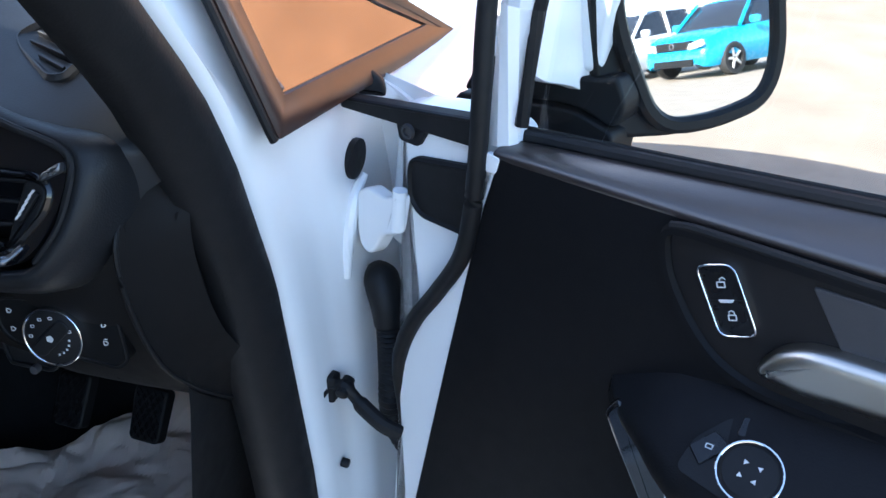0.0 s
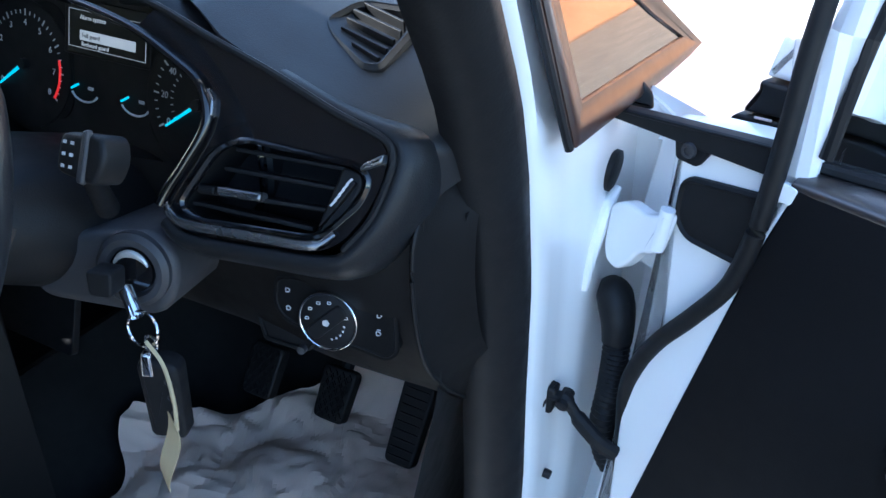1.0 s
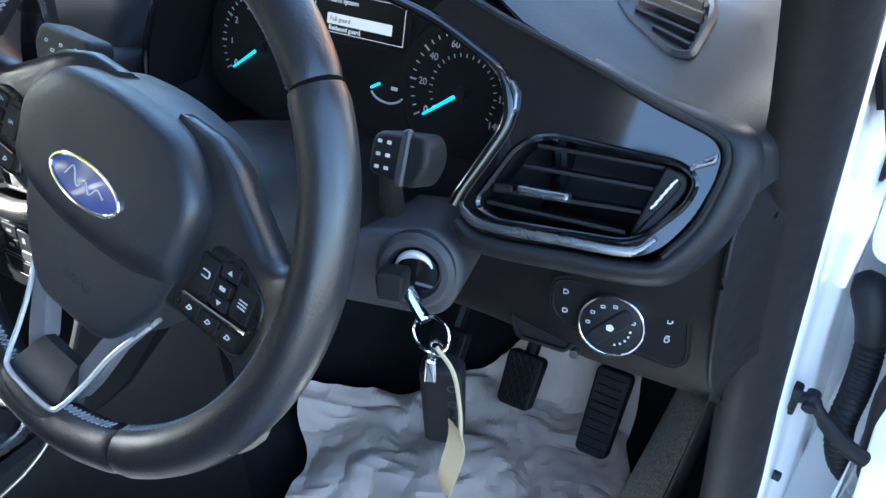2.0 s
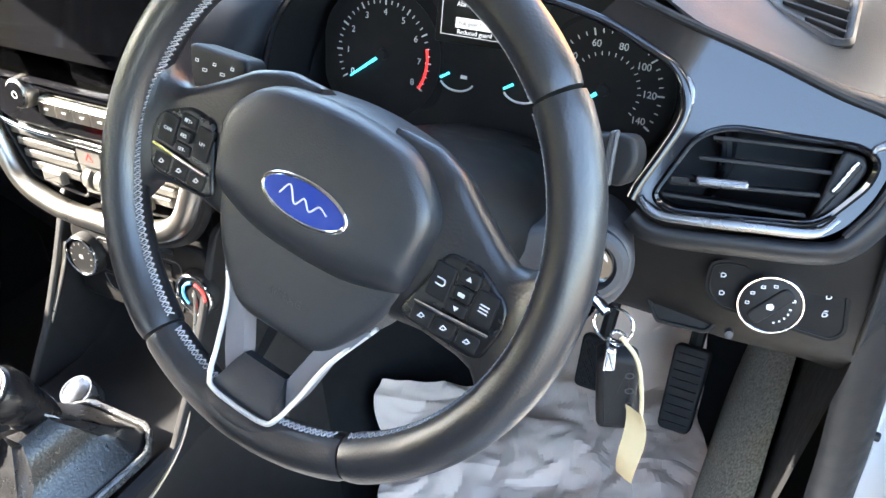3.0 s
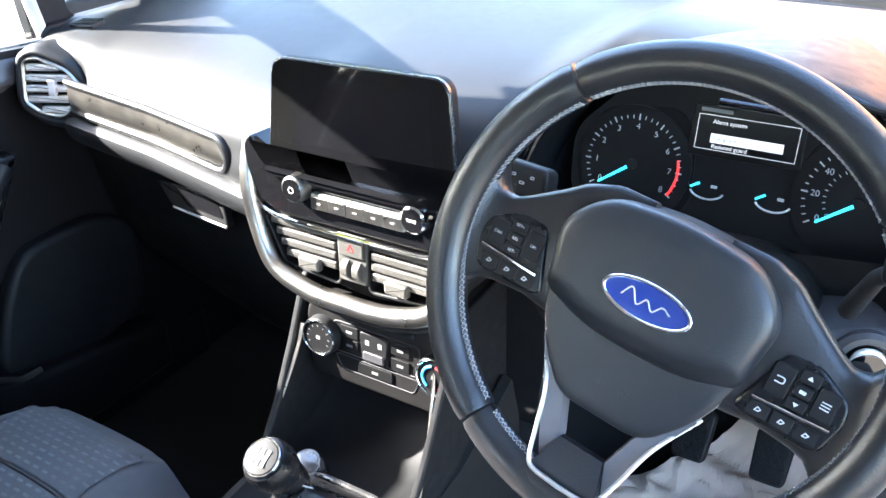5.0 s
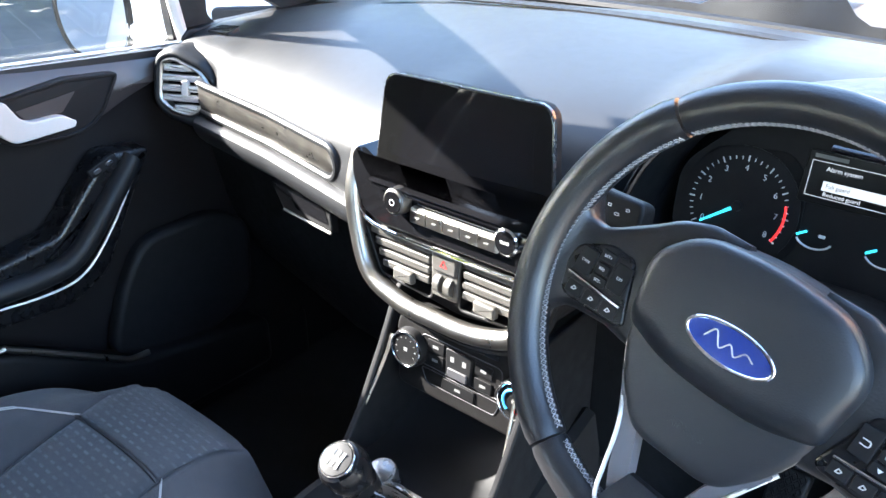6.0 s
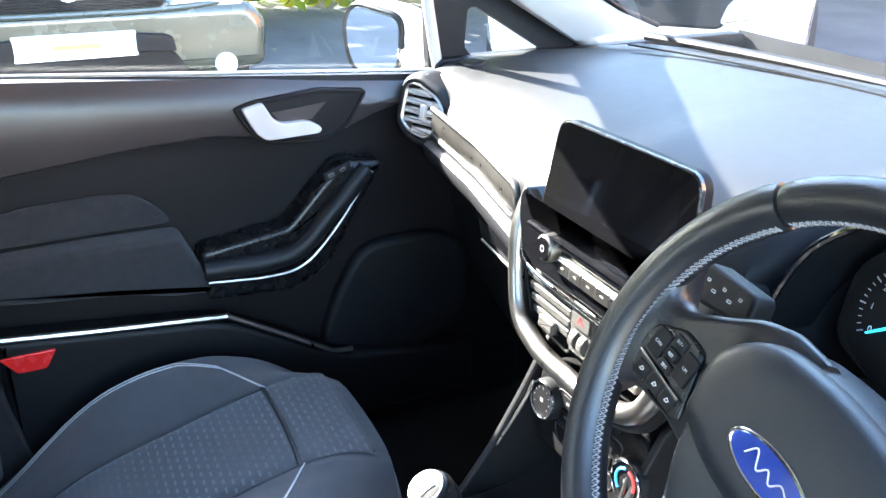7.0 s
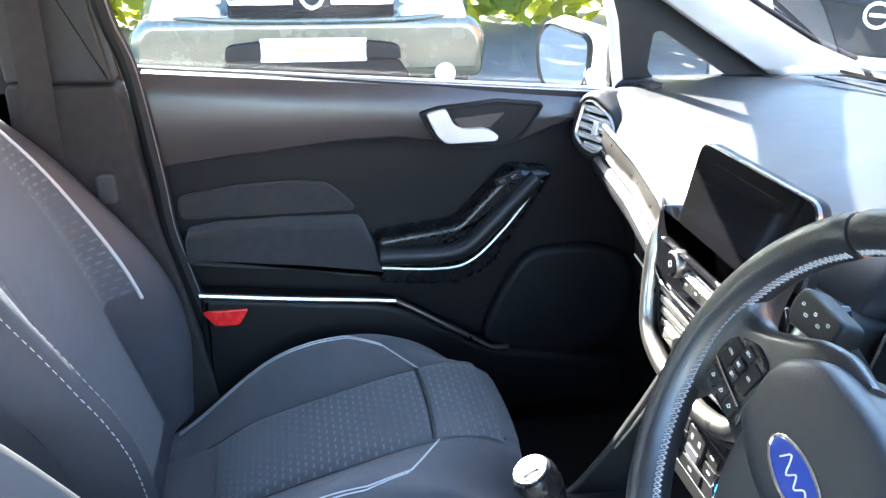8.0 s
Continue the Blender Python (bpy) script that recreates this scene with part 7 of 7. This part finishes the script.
    def back(u, v, lift=0.0):
        a = lerp(-1, 1, u)
        half = keyed([(0, 0.235), (0.2, 0.258), (0.45, 0.262), (0.7, 0.240), (1, 0.165)], v)
        z = 0.42 + 0.69 * v
        k = lambda tab: sum(keyed(tab, z + e) for e in (-0.03, 0, 0.03)) / 3
        y = lerp(k(MIDB), k(SIDEB), ease((abs(a) - 0.50) / 0.36)) - 0.075 * max(0, (abs(a) - 0.82) / 0.18) ** 2 - 0.05 * max(0, (v - 0.86) / 0.14) ** 2
        return (cx + a * half, yb + y + lift, z)
    part("backrest", sheet(back, 64, 40), SEATVINYL, s)
    part("backrest_centre", sheet(lambda a, b: back(lerp(0.285, 0.715, a), lerp(0.06, 0.96, b), 0.0035), 24, 28), CLOTH, s, "plain blue-grey cloth centre")
    for u0, u1 in ((0.165, 0.285), (0.715, 0.835)):
        part("backrest_dash_panel", sheet(lambda a, b: back(lerp(u0, u1, a), lerp(0.36, 0.97, b), 0.0025), 10, 24), CLOTHDASH_BACK, s, "cloth with pale dashes")
    for u in (0.163, 0.837):
        part("piping", tube([back(u, lerp(0.34, 0.98, i / 20), 0.003) for i in range(21)], 0.0030, 6), PIPING, s, "pale piping")
        e = 1 if u > 0.5 else -1
        for o in (0.035, 0.055, 0.11) if u > 0.5 else (0.10,):
            bm = bmesh.new()
            for i in range(60 if u > 0.5 else 18):
                v = lerp(0.10, 0.95, i / 60)
                tube([back(u + e * o, v, 0.0012), back(u + e * o, v + 0.0085, 0.0012)], 0.0007, 4, bm=bm)
            part("stitching", bm, PIPING, s)
    part("backrest_rear", sheet(lambda a, b: (cx + lerp(-1, 1, a) * 0.24, yb - 0.15 - 0.34 * b, lerp(0.36, 1.10, b)), 6, 6, 0.02), CARPET, s)
    for u in (0, 1):
        part("backrest_side", sheet(lambda a, b: (back(u, a)[0] + (0.012 if u else -0.012) * math.sin(math.pi * b), lerp(back(u, a)[1], yb - 0.15 - 0.34 * a, b), back(u, a)[2]), 16, 6), SEATVINYL, s)
    part("headrest", prism(rect(0.25, 0.16, 0.05), -0.04, 0.05, basis((cx, yb - 0.44, 1.24), (1, 0, 0), (0, -0.3, 1)) @ pose(0, 0, 0, 0, 180, 0), 0.03), CLOTH, s)
    for x in (-0.06, 0.06):
        part("headrest_post", tube([(cx + x, yb - 0.40, 1.07), (cx + x, yb - 0.43, 1.20)], 0.006, 8), CHROME, s)
    part("base", box((cx - 0.22, yb, 0.24), (cx + 0.22, yb + 0.46, 0.33), 0.02), DARK, s)
    return s


def build_belt():
    b = thing("seat_belt", "black seat belt on the passenger door pillar", "seat belt", (-0.66, -0.62, 0.5))
    part("webbing", prism(rect(0.048, 0.75, 0.004), 0, 0.002, basis((-0.622, -0.687, 1.02), (0, 1, 0), (0, 0.10, 1))), BELT, b)
    part("anchor_clip", prism(rect(0.03, 0.05, 0.008), 0, 0.012, basis((-0.642, -0.61, 0.815), (0, 1, 0), (0, 0, 1)), 0.004), GREY, b)
    part("pillar_cover", prism(rounded([(-0.74, 0.30), (-0.45, 0.30), (-0.505, 0.60), (-0.535, 0.72), (-0.562, 0.90), (-0.575, 0.978), (-0.74, 0.985)], 0.012), -0.04, 0.022, basis((-0.665, 0, 0), (0, 1, 0), (0, 0, 1)), 0.006), BELT, b)
    part("upper_pillar_cover", prism(rounded([(-0.74, 0.985), (-0.580, 0.982), (-0.605, 1.12), (-0.64, 1.34), (-0.76, 1.34)], 0.008), -0.04, 0.012, basis((-0.665, 0, 0), (0, 1, 0), (0, 0, 1)), 0.006), ROOFTRIM, b)


def build_key():
    k = thing("ignition_key", "car key with black fob and paper tag hanging from ignition", "key", (0.535, 0.12, 0.84))
    K = basis((0.505, 0.134, 0.839), (0.95, 0.30, 0), (0, 0.2, 1))
    part("key_bow", prism(rounded([(-0.010, -0.014), (0.008, -0.014), (0.009, 0.006), (-0.012, 0.006)], 0.004), -0.004, 0.016, K, 0.002), DARK, k)
    part("key_blade", tube([(0.509, 0.140, 0.824), (0.534, 0.126, 0.814)], 0.0055, 8, flat=0.5), CHROME, k)
    part("split_ring", tube([Vector((0.540 + 0.015 * math.cos(a), 0.124 + 0.004 * math.sin(a), 0.806 + 0.013 * math.sin(a))) for a in [i * math.pi / 12 for i in range(24)]], 0.0012, 6, closed=True), CHROME, k)
    part("ring_link", tube([Vector((0.544 + 0.006 * math.cos(a), 0.126, 0.793 + 0.007 * math.sin(a))) for a in [i * math.pi / 8 for i in range(16)]], 0.0012, 6, closed=True), CHROME, k)
    F = basis((0.546, 0.130, 0.742), (0.93, 0.36, 0.06), (-0.10, 0.0, 1))
    f = part("fob", prism(rounded([(-0.016, -0.038), (0.013, -0.040), (0.017, 0.030), (0.006, 0.036), (-0.016, 0.034)], 0.006), -0.009, 0.009, F, 0.005), DARK, k)
    part("fob_clip", prism(rounded([(-0.012, 0.022), (-0.002, 0.022), (-0.001, 0.042), (-0.009, 0.044)], 0.002), -0.006, 0.010, F, 0.002), CHROME, k)
    for y in (0.018, 0.003, -0.012):
        part("fob_button", bezel(oval(0.0036, 0.0032, 14, 0.009, y), 0.001, 0.009, 0.0096, F), GREY, f)
    part("string", tube(smooth_path([(0.548, 0.118, 0.802), (0.562, 0.118, 0.785), (0.569, 0.116, 0.755), (0.572, 0.112, 0.730)], 6), 0.0017, 6), TAG, k)
    tg = basis((0.566, 0.106, 0.712), (0.9, -0.35, 0.15), (0.14, 0.1, 1))
    part("tag", sheet(lambda a, b: tg @ Vector((lerp(-0.009, 0.009, a) + 0.004 * math.sin(b * 3), lerp(-0.032, 0.028, b), 0.005 * math.sin(b * 5 + a))), 4, 10, 0.0006), TAG, k, "buff paper tag")


TAG = mat("buff_paper", (0.42, 0.34, 0.20), 0.8, var=0.1)


# ---- outside ----
OLIVE = mat("dark_olive_car_paint", (0.05, 0.055, 0.04), 0.25, scale=10, var=0.1, coat=0.8)
TURQ = mat("turquoise_car_paint", (0.02, 0.36, 0.62), 0.25, scale=10, var=0.05, coat=0.8)
REDPAINT = mat("red_car_paint", (0.5, 0.02, 0.02), 0.25, scale=10, var=0.05, coat=0.8)
TYRE = mat("tyre_rubber", (0.02, 0.02, 0.02), 0.8, bump=0.4, fine=200)
LEAF = mat("hedge_leaves", (0.10, 0.14, 0.022), 0.6, scale=30, var=0.6)
DARKGLASS = mat("dark_car_glass", (0.02, 0.022, 0.025), 0.05, rvar=0.01)
LAMP = mat("headlamp_lens", (0.6, 0.6, 0.6), 0.15, coat=0.5)
SALMON = mat("salmon_print", (0.62, 0.20, 0.09), 0.6)


def build_car(name, label, M, paint, tall=1.5, length=4.0, plate=False, grille=True, badge=True, wide_grille=False):
    """A parked car; local x along it, nose at x = 0 looking to -x, z up."""
    c = thing(name, label, "car", M.translation, "parked cars")
    w = 0.86
    def sec(x, zs, ws):
        lo, hi = zs
        return [M @ Vector(p) for p in ((x, -ws * 0.9, lo), (x, -ws, lerp(lo, hi, 0.3)), (x, -ws, lerp(lo, hi, 0.7)), (x, -ws * 0.92, hi - 0.02), (x, -ws * 0.6, hi), (x, 0, hi + 0.015), (x, ws * 0.6, hi), (x, ws * 0.92, hi - 0.02), (x, ws, lerp(lo, hi, 0.7)), (x, ws, lerp(lo, hi, 0.3)), (x, ws * 0.9, lo))]
    b = tall * 0.62
    rows = [(0.0, (0.30, 0.50), 0.66), (0.05, (0.24, 0.62), 0.76), (0.18, (0.22, b - 0.14), 0.82), (0.45, (0.22, b - 0.05), 0.86), (1.05, (0.22, b), 0.87), (2.0, (0.22, b + 0.03), 0.88), (length - 0.5, (0.22, b + 0.06), 0.86), (length - 0.08, (0.26, b), 0.80), (length, (0.36, b - 0.2), 0.72)]
    part("body", loft([sec(*r) for r in rows], caps=True), paint, c)
    cab = [(1.0, b - 0.02, b - 0.01, 0.80), (1.55, b, tall - 0.08, 0.66), (2.0, b, tall, 0.62), (length - 1.0, b, tall - 0.03, 0.62), (length - 0.45, b, tall - 0.2, 0.64), (length - 0.15, b, b + 0.02, 0.72)]
    rows = []
    for x, lo, hi, ww in cab:
        rows.append([M @ Vector(p) for p in ((x, -0.80, lo), (x, -lerp(0.8, ww, 0.5), lerp(lo, hi, 0.5)), (x, -ww, hi - 0.03), (x, -ww * 0.7, hi), (x, ww * 0.7, hi), (x, ww, hi - 0.03), (x, lerp(0.8, ww, 0.5), lerp(lo, hi, 0.5)), (x, 0.80, lo))])
    part("cabin_glass", loft(rows, caps=True), DARKGLASS, c)
    part("roof", sheet(lambda u, v: M @ Vector((lerp(1.6, length - 0.95, u), lerp(-0.63, 0.63, v), tall + 0.012 - 0.05 * (lerp(-1, 1, v)) ** 4 - 0.06 * (1 - u) ** 4)), 8, 8, 0.02), paint, c)
    for s in (-1, 1):
        for pts in (((1.0, 0.80, b), (1.55, 0.66, tall - 0.06)), ((2.15, 0.81, b), (2.15, 0.65, tall)), ((length - 0.95, 0.81, b), (length - 1.05, 0.64, tall - 0.03))):
            part("pillar", tube([M @ Vector((p[0], s * p[1], p[2])) for p in pts], 0.035, 8), paint, c)
        for x in (0.72, length - 0.75):
            W = M @ basis((x, s * 0.80, 0.315), (1, 0, 0), (0, 0, 1))
            if s > 0:
                W = W @ pose(0, 0, 0, 0, 180, 0)
            wh = part("wheel", lathe([(0.18, -0.08), (0.30, -0.09), (0.315, -0.06), (0.315, 0.06), (0.30, 0.09), (0.225, 0.092), (0.222, 0.04), (0.001, 0.04)], W, 28), TYRE, c)
            part("rim", lathe([(0.225, 0.06), (0.225, 0.088), (0.205, 0.088), (0.19, 0.05), (0.001, 0.045)], W, 28), DARK, wh)
            for i in range(5):
                part("spoke", prism(rounded([(0.03, -0.03), (0.21, -0.018), (0.21, 0.018), (0.03, 0.03)], 0.01), 0.05, 0.085, W @ pose(0, 0, 0, 0, 0, i * 72), 0.01), SATIN, wh)
        part("headlamp", prism(rounded([(s * 0.40, 0.60), (s * 0.78, 0.66), (s * 0.74, 0.78), (s * 0.44, 0.72)][::s], 0.04), 0.0, 0.10, M @ basis((0.20, 0, 0), (0, -1, 0), (-0.25, 0, 1)), 0.02), LAMP, c)
        part("door_mirror", prism(rect(0.20, 0.13, 0.04), -0.05, 0.05, M @ basis((1.25, s * 0.98, b + 0.08), (0, 1, 0), (0, 0, 1)), 0.03), paint, c)
    F = M @ basis((0.0, 0, 0), (0, -1, 0), (0, 0, 1))
    part("lower_grille", prism(rect(1.0, 0.14, 0.03, 0, 0.33), 0.0, 0.05, F, 0.01), DARK, c)
    if wide_grille:
        g = part("grille", prism(rounded([(-0.42, 0.54), (0.42, 0.54), (0.50, 0.80), (-0.50, 0.80)], 0.04), -0.25, 0.03, F, 0.02), DARK, c)
        part("badge_disc", prism(oval(0.062, 0.062, 32, 0, 0.735), 0.03, 0.04, F, 0.004), DARK, g)
        part("badge", bezel(oval(0.062, 0.062, 32, 0, 0.735), 0.014, 0.04, 0.046, F), WHITE, g)
        part("badge_bar", prism(rect(0.07, 0.016, 0.006, 0, 0.735), 0.04, 0.045, F @ pose(0, 0, 0, 0, 0, 0)), WHITE, g)
    elif grille:
        g = part("grille", prism(rect(0.85, 0.16, 0.03, 0, 0.66), -0.16, 0.02, F, 0.01), DARK, c)
        if badge:
            part("badge", bezel(oval(0.06, 0.06, 28, 0, 0.66), 0.012, 0.02, 0.04, F), CHROME, g)
    return c


def build_suv():
    """The tall olive car that faces the passenger window."""
    X = -3.62
    M = Matrix.Translation((X, -0.17, 0)) @ pose(0, 0, 0, 0, 0, 180)
    c = build_car("parked_suv", "dark olive sport utility car parked facing the passenger side", M, OLIVE, 1.62, 4.3, grille=False)
    F = M @ basis((-0.02, 0, 0), (0, -1, 0), (0, 0, 1))
    part("bumper", prism(rounded([(-0.86, 0.34), (0.86, 0.34), (0.88, 0.56), (0.80, 0.66), (-0.80, 0.66), (-0.88, 0.56)], 0.06), -0.25, 0.06, F, 0.05), OLIVE, c)
    part("lower_bumper", prism(rounded([(-0.52, 0.30), (0.52, 0.30), (0.43, 0.44), (0.39, 0.465), (-0.39, 0.465), (-0.43, 0.44)], 0.02), -0.1, 0.070, F, 0.012), DARK, c)
    for s in (-1, 1):
        part("bumper_bar", prism(rounded([(s * 0.255, 0.46), (s * 0.43, 0.455), (s * 0.42, 0.515), (s * 0.39, 0.530), (s * 0.255, 0.545)][::s], 0.008), 0.0, 0.10, F, 0.004), DARK, c)
        f = part("fog_lamp", lathe([(0.055, 0), (0.050, 0.02), (0.001, 0.025)], F @ pose(s * 0.66, 0.37, 0.06), 20), LAMP, c)
        part("indicator", prism(rounded([(s * 0.42, 0.72), (s * 0.66, 0.70), (s * 0.72, 0.75), (s * 0.45, 0.78)][::s], 0.02), 0.0, 0.06, F, 0.01), LAMP, c)
    p = part("number_plate", prism(rect(0.52, 0.111, 0.01, 0, 0.50), 0.06, 0.085, F, 0.003), WHITE, c, "white plate with a short orange bar")
    part("plate_bar", prism(rect(0.20, 0.022, 0.004, 0, 0.50), 0.085, 0.087, F), SALMON, p)
    g = part("grille", prism(rect(0.80, 0.20, 0.02, 0, 0.746), -0.05, 0.050, F, 0.01), DARK, c)
    for i in range(5):
        part("grille_bar", prism(rect(0.76, 0.006, 0.002, 0, 0.656 + i * 0.0125), 0.05, 0.058, F, 0.002), HARD, g)
    for i in range(16):
        part("grille_bar", prism(rect(0.006, 0.058, 0.002, -0.36 + i * 0.048, 0.682), 0.05, 0.056, F, 0.002), HARD, g)
    part("bumper_lip", tube(smooth_path([F @ Vector(v) for v in ((-0.74, 0.665, 0.02), (-0.45, 0.642, 0.055), (0.0, 0.636, 0.06), (0.45, 0.642, 0.055), (0.74, 0.665, 0.02))], 6), 0.016, 10), OLIVE, c)
    for s in (-1, 1):
        part("chrome_bar", prism(rounded([(s * 0.09, 0.713), (s * 0.39, 0.713), (s * 0.40, 0.738), (s * 0.09, 0.738)][::s], 0.004), 0.05, 0.07, F, 0.004), CHROME, g)
        for i in range(3):
            x = s * (0.13 + 0.10 * i)
            part("chrome_bar", prism(rounded([(x - s * 0.016, 0.738), (x + s * 0.016, 0.738), (x + s * 0.010, 0.790), (x - s * 0.010, 0.790)][::s], 0.003), 0.05, 0.066, F, 0.003), CHROME, g)
    part("badge", bezel(oval(0.068, 0.085, 28, 0, 0.775), 0.02, 0.05, 0.075, F), CHROME, g)


BRICK = mat("orange_brick", (0.44, 0.20, 0.09), 0.9, scale=8, var=0.25, bump=0.6, fine=60)


def build_brick_building():
    """The brick front across the yard that the side glass mirrors."""
    M = basis((5.0, 9.0, 0), (-0.53, 0.85, 0), (0, 0, 1)) @ pose(0, 0, 0, 0, 180, 0)
    b = thing("brick_building", "orange brick building across the yard", "building", M.translation)
    part("wall", box((-14, 0, -0.4), (3.2, 6, 0.0), 0.02, M), BRICK, b)
    for x in (-11.0, 2.35):
        wn = part("window", box((x - 0.7, 1.0, -0.02), (x + 0.7, 2.4, 0.03), 0.01, M), DARKGLASS, b)
        part("window_frame", bezel(rect(1.5, 1.5, 0.01, x, 1.7), 0.08, 0.0, 0.06, M), WHITE, wn)
    part("roof", box((-14.3, 5.9, -6), (3.5, 6.2, 0.4), 0.05, M), DARK, b)


def build_hedge():
    """A tall loose hedge behind the parked cars: stems with many leaves that let light through."""
    rnd = random.Random(4)
    n, k = LEAF.node_tree.nodes, LEAF.node_tree.links
    tl = n.new("ShaderNodeBsdfTranslucent")
    tl.inputs[0].default_value = (0.46, 0.48, 0.05, 1)
    ad = n.new("ShaderNodeMixShader")
    ad.inputs[0].default_value = 0.5
    k.new(n["Principled BSDF"].outputs[0], ad.inputs[1])
    k.new(tl.outputs[0], ad.inputs[2])
    k.new(ad.outputs[0], n["Material Output"].inputs[0])
    verts, faces = [], []
    for i in range(42000):
        y = rnd.uniform(-16, 18)
        # Height picked so its shadow covers the asphalt; the top is unseen.
        top = 3.6 + 0.9 * math.sin(y * 0.8) + 0.5 * math.sin(y * 2.3)
        z = rnd.uniform(0.01, 1) ** 0.9 * top
        x = (-9.6 if -1.3 < y < 1.0 else -7.5) + 0.3 * math.sin(y * 1.7) + rnd.gauss(0, 0.45) * (1.1 - 0.5 * z / top)
        c = Vector((x, y, z))
        a = Vector((rnd.gauss(0, 1), rnd.gauss(0, 1), rnd.gauss(0, 0.7))).normalized()
        b = a.orthogonal().normalized()
        s = rnd.uniform(0.07, 0.20)
        o = len(verts)
        verts += [c + a * s, c + b * s * 0.5, c - a * s, c - b * s * 0.5]
        faces.append((o, o + 1, o + 2, o + 3))
    me = bpy.data.meshes.new("hedge")
    me.from_pydata([tuple(v) for v in verts], [], faces)
    me.materials.append(LEAF)
    tagged(new("hedge", me), "tall loose green hedge behind the parked cars", "hedge", kind="stuff")
    bm = bmesh.new()
    for i in range(40):
        y = -16 + i * 0.86 + rnd.uniform(-0.2, 0.2)
        tube([(-9.6 + 0.3 * math.sin(y * 1.7), y, 0), (-9.6, y + rnd.uniform(-0.3, 0.3), 2.6)], [0.05, 0.02], 6, bm=bm)
    tagged(part("hedge_stems", bm, BARK), "brown stems inside the hedge", "hedge", kind="stuff")


BARK = mat("hedge_bark", (0.12, 0.09, 0.06), 0.9, bump=0.8, fine=80)


def build_left_mirror():
    m = thing("door_mirror", "white door mirror outside the passenger window", "door mirror", (-0.95, 0.29, 0.95))
    G = basis((-0.950, 0.252, 0.946), (0.88, 0.475, 0), (0.0133, -0.0246, 1))
    o = rounded([(-0.066, -0.018), (-0.048, -0.060), (0.036, -0.068), (0.064, -0.030), (0.068, 0.052), (-0.046, 0.066), (-0.068, 0.036)], [0.03, 0.03, 0.03, 0.03, 0.022, 0.022, 0.03])
    oo = offset(o, -0.01)
    bm = bmesh.new()
    shell = rounded([(-0.074, -0.018), (-0.056, -0.066), (0.036, -0.078), (0.105, -0.060), (0.112, 0.030), (0.082, 0.066), (-0.050, 0.078), (-0.076, 0.040)], 0.026)
    rings(bm, [(shell, -0.006), (offset(shell, -0.006), -0.04), (offset(shell, 0.01), -0.08), (offset(shell, 0.028), -0.105)], G)
    part("cap", bm, PAINT, m, "white painted mirror cap")
    part("housing_rim", bezel(oo, 0.0085, -0.01, 0.004, G, soft=0.7), HARD, m)
    part("mirror_glass", prism(o, -0.006, 0.001, G), MIRROR, m)
    part("foot", tube([(-0.90, 0.31, 0.93), (-0.84, 0.31, 0.92), (-0.78, 0.31, 0.92)], 0.03, 10, flat=0.7), PAINT, m)



build_ground()
build_shell()
build_dashboard()
build_screen()
build_stack()
build_climate()
build_console()
build_wheel()
build_cluster()
build_driver_side()
build_knee_panel()
build_passenger_door()
build_pillars()
hang(build_hinge_pillar, BODY_SIDE)
hang(build_driver_door, BODY_SIDE)
hang(build_driver_mirror, Matrix.Translation(BODY_SIDE @ Vector((1.06, 0.56, 1.02)) - Vector((1.06, 0.56, 1.02))))
build_seat("front_seat", "dark cloth passenger seat with pale piping and stitching", -0.375, -0.50, 0.0)
build_seat("front_seat", "dark cloth driver's seat with pale piping and stitching", 0.36, -0.385, 0.115)
build_belt()
hang(build_key, pose(-0.003, -0.013, 0.010))
build_suv()
build_car("parked_car", "pale silver hatchback with black grille parked nose on", Matrix.Translation((-2.90, 2.42, 0)) @ pose(0, 0, 0, 0, 0, 136), SILVERCAR, 1.55, wide_grille=True)
build_car("parked_car", "turquoise hatchback parked across the yard", Matrix.Translation((17.5, -3.2, 0)) @ pose(0, 0, 0, 0, 0, 30), TURQ, 1.48)
build_car("parked_car", "white hatchback parked beside a turquoise one", Matrix.Translation((18.6, -5.6, 0)) @ pose(0, 0, 0, 0, 0, 30), PAINT, 1.48)
build_car("parked_car", "red hatchback at the end of the row", Matrix.Translation((19.7, -8.0, 0)) @ pose(0, 0, 0, 0, 0, 30), REDPAINT, 1.48)
build_brick_building()
build_hedge()
build_left_mirror()
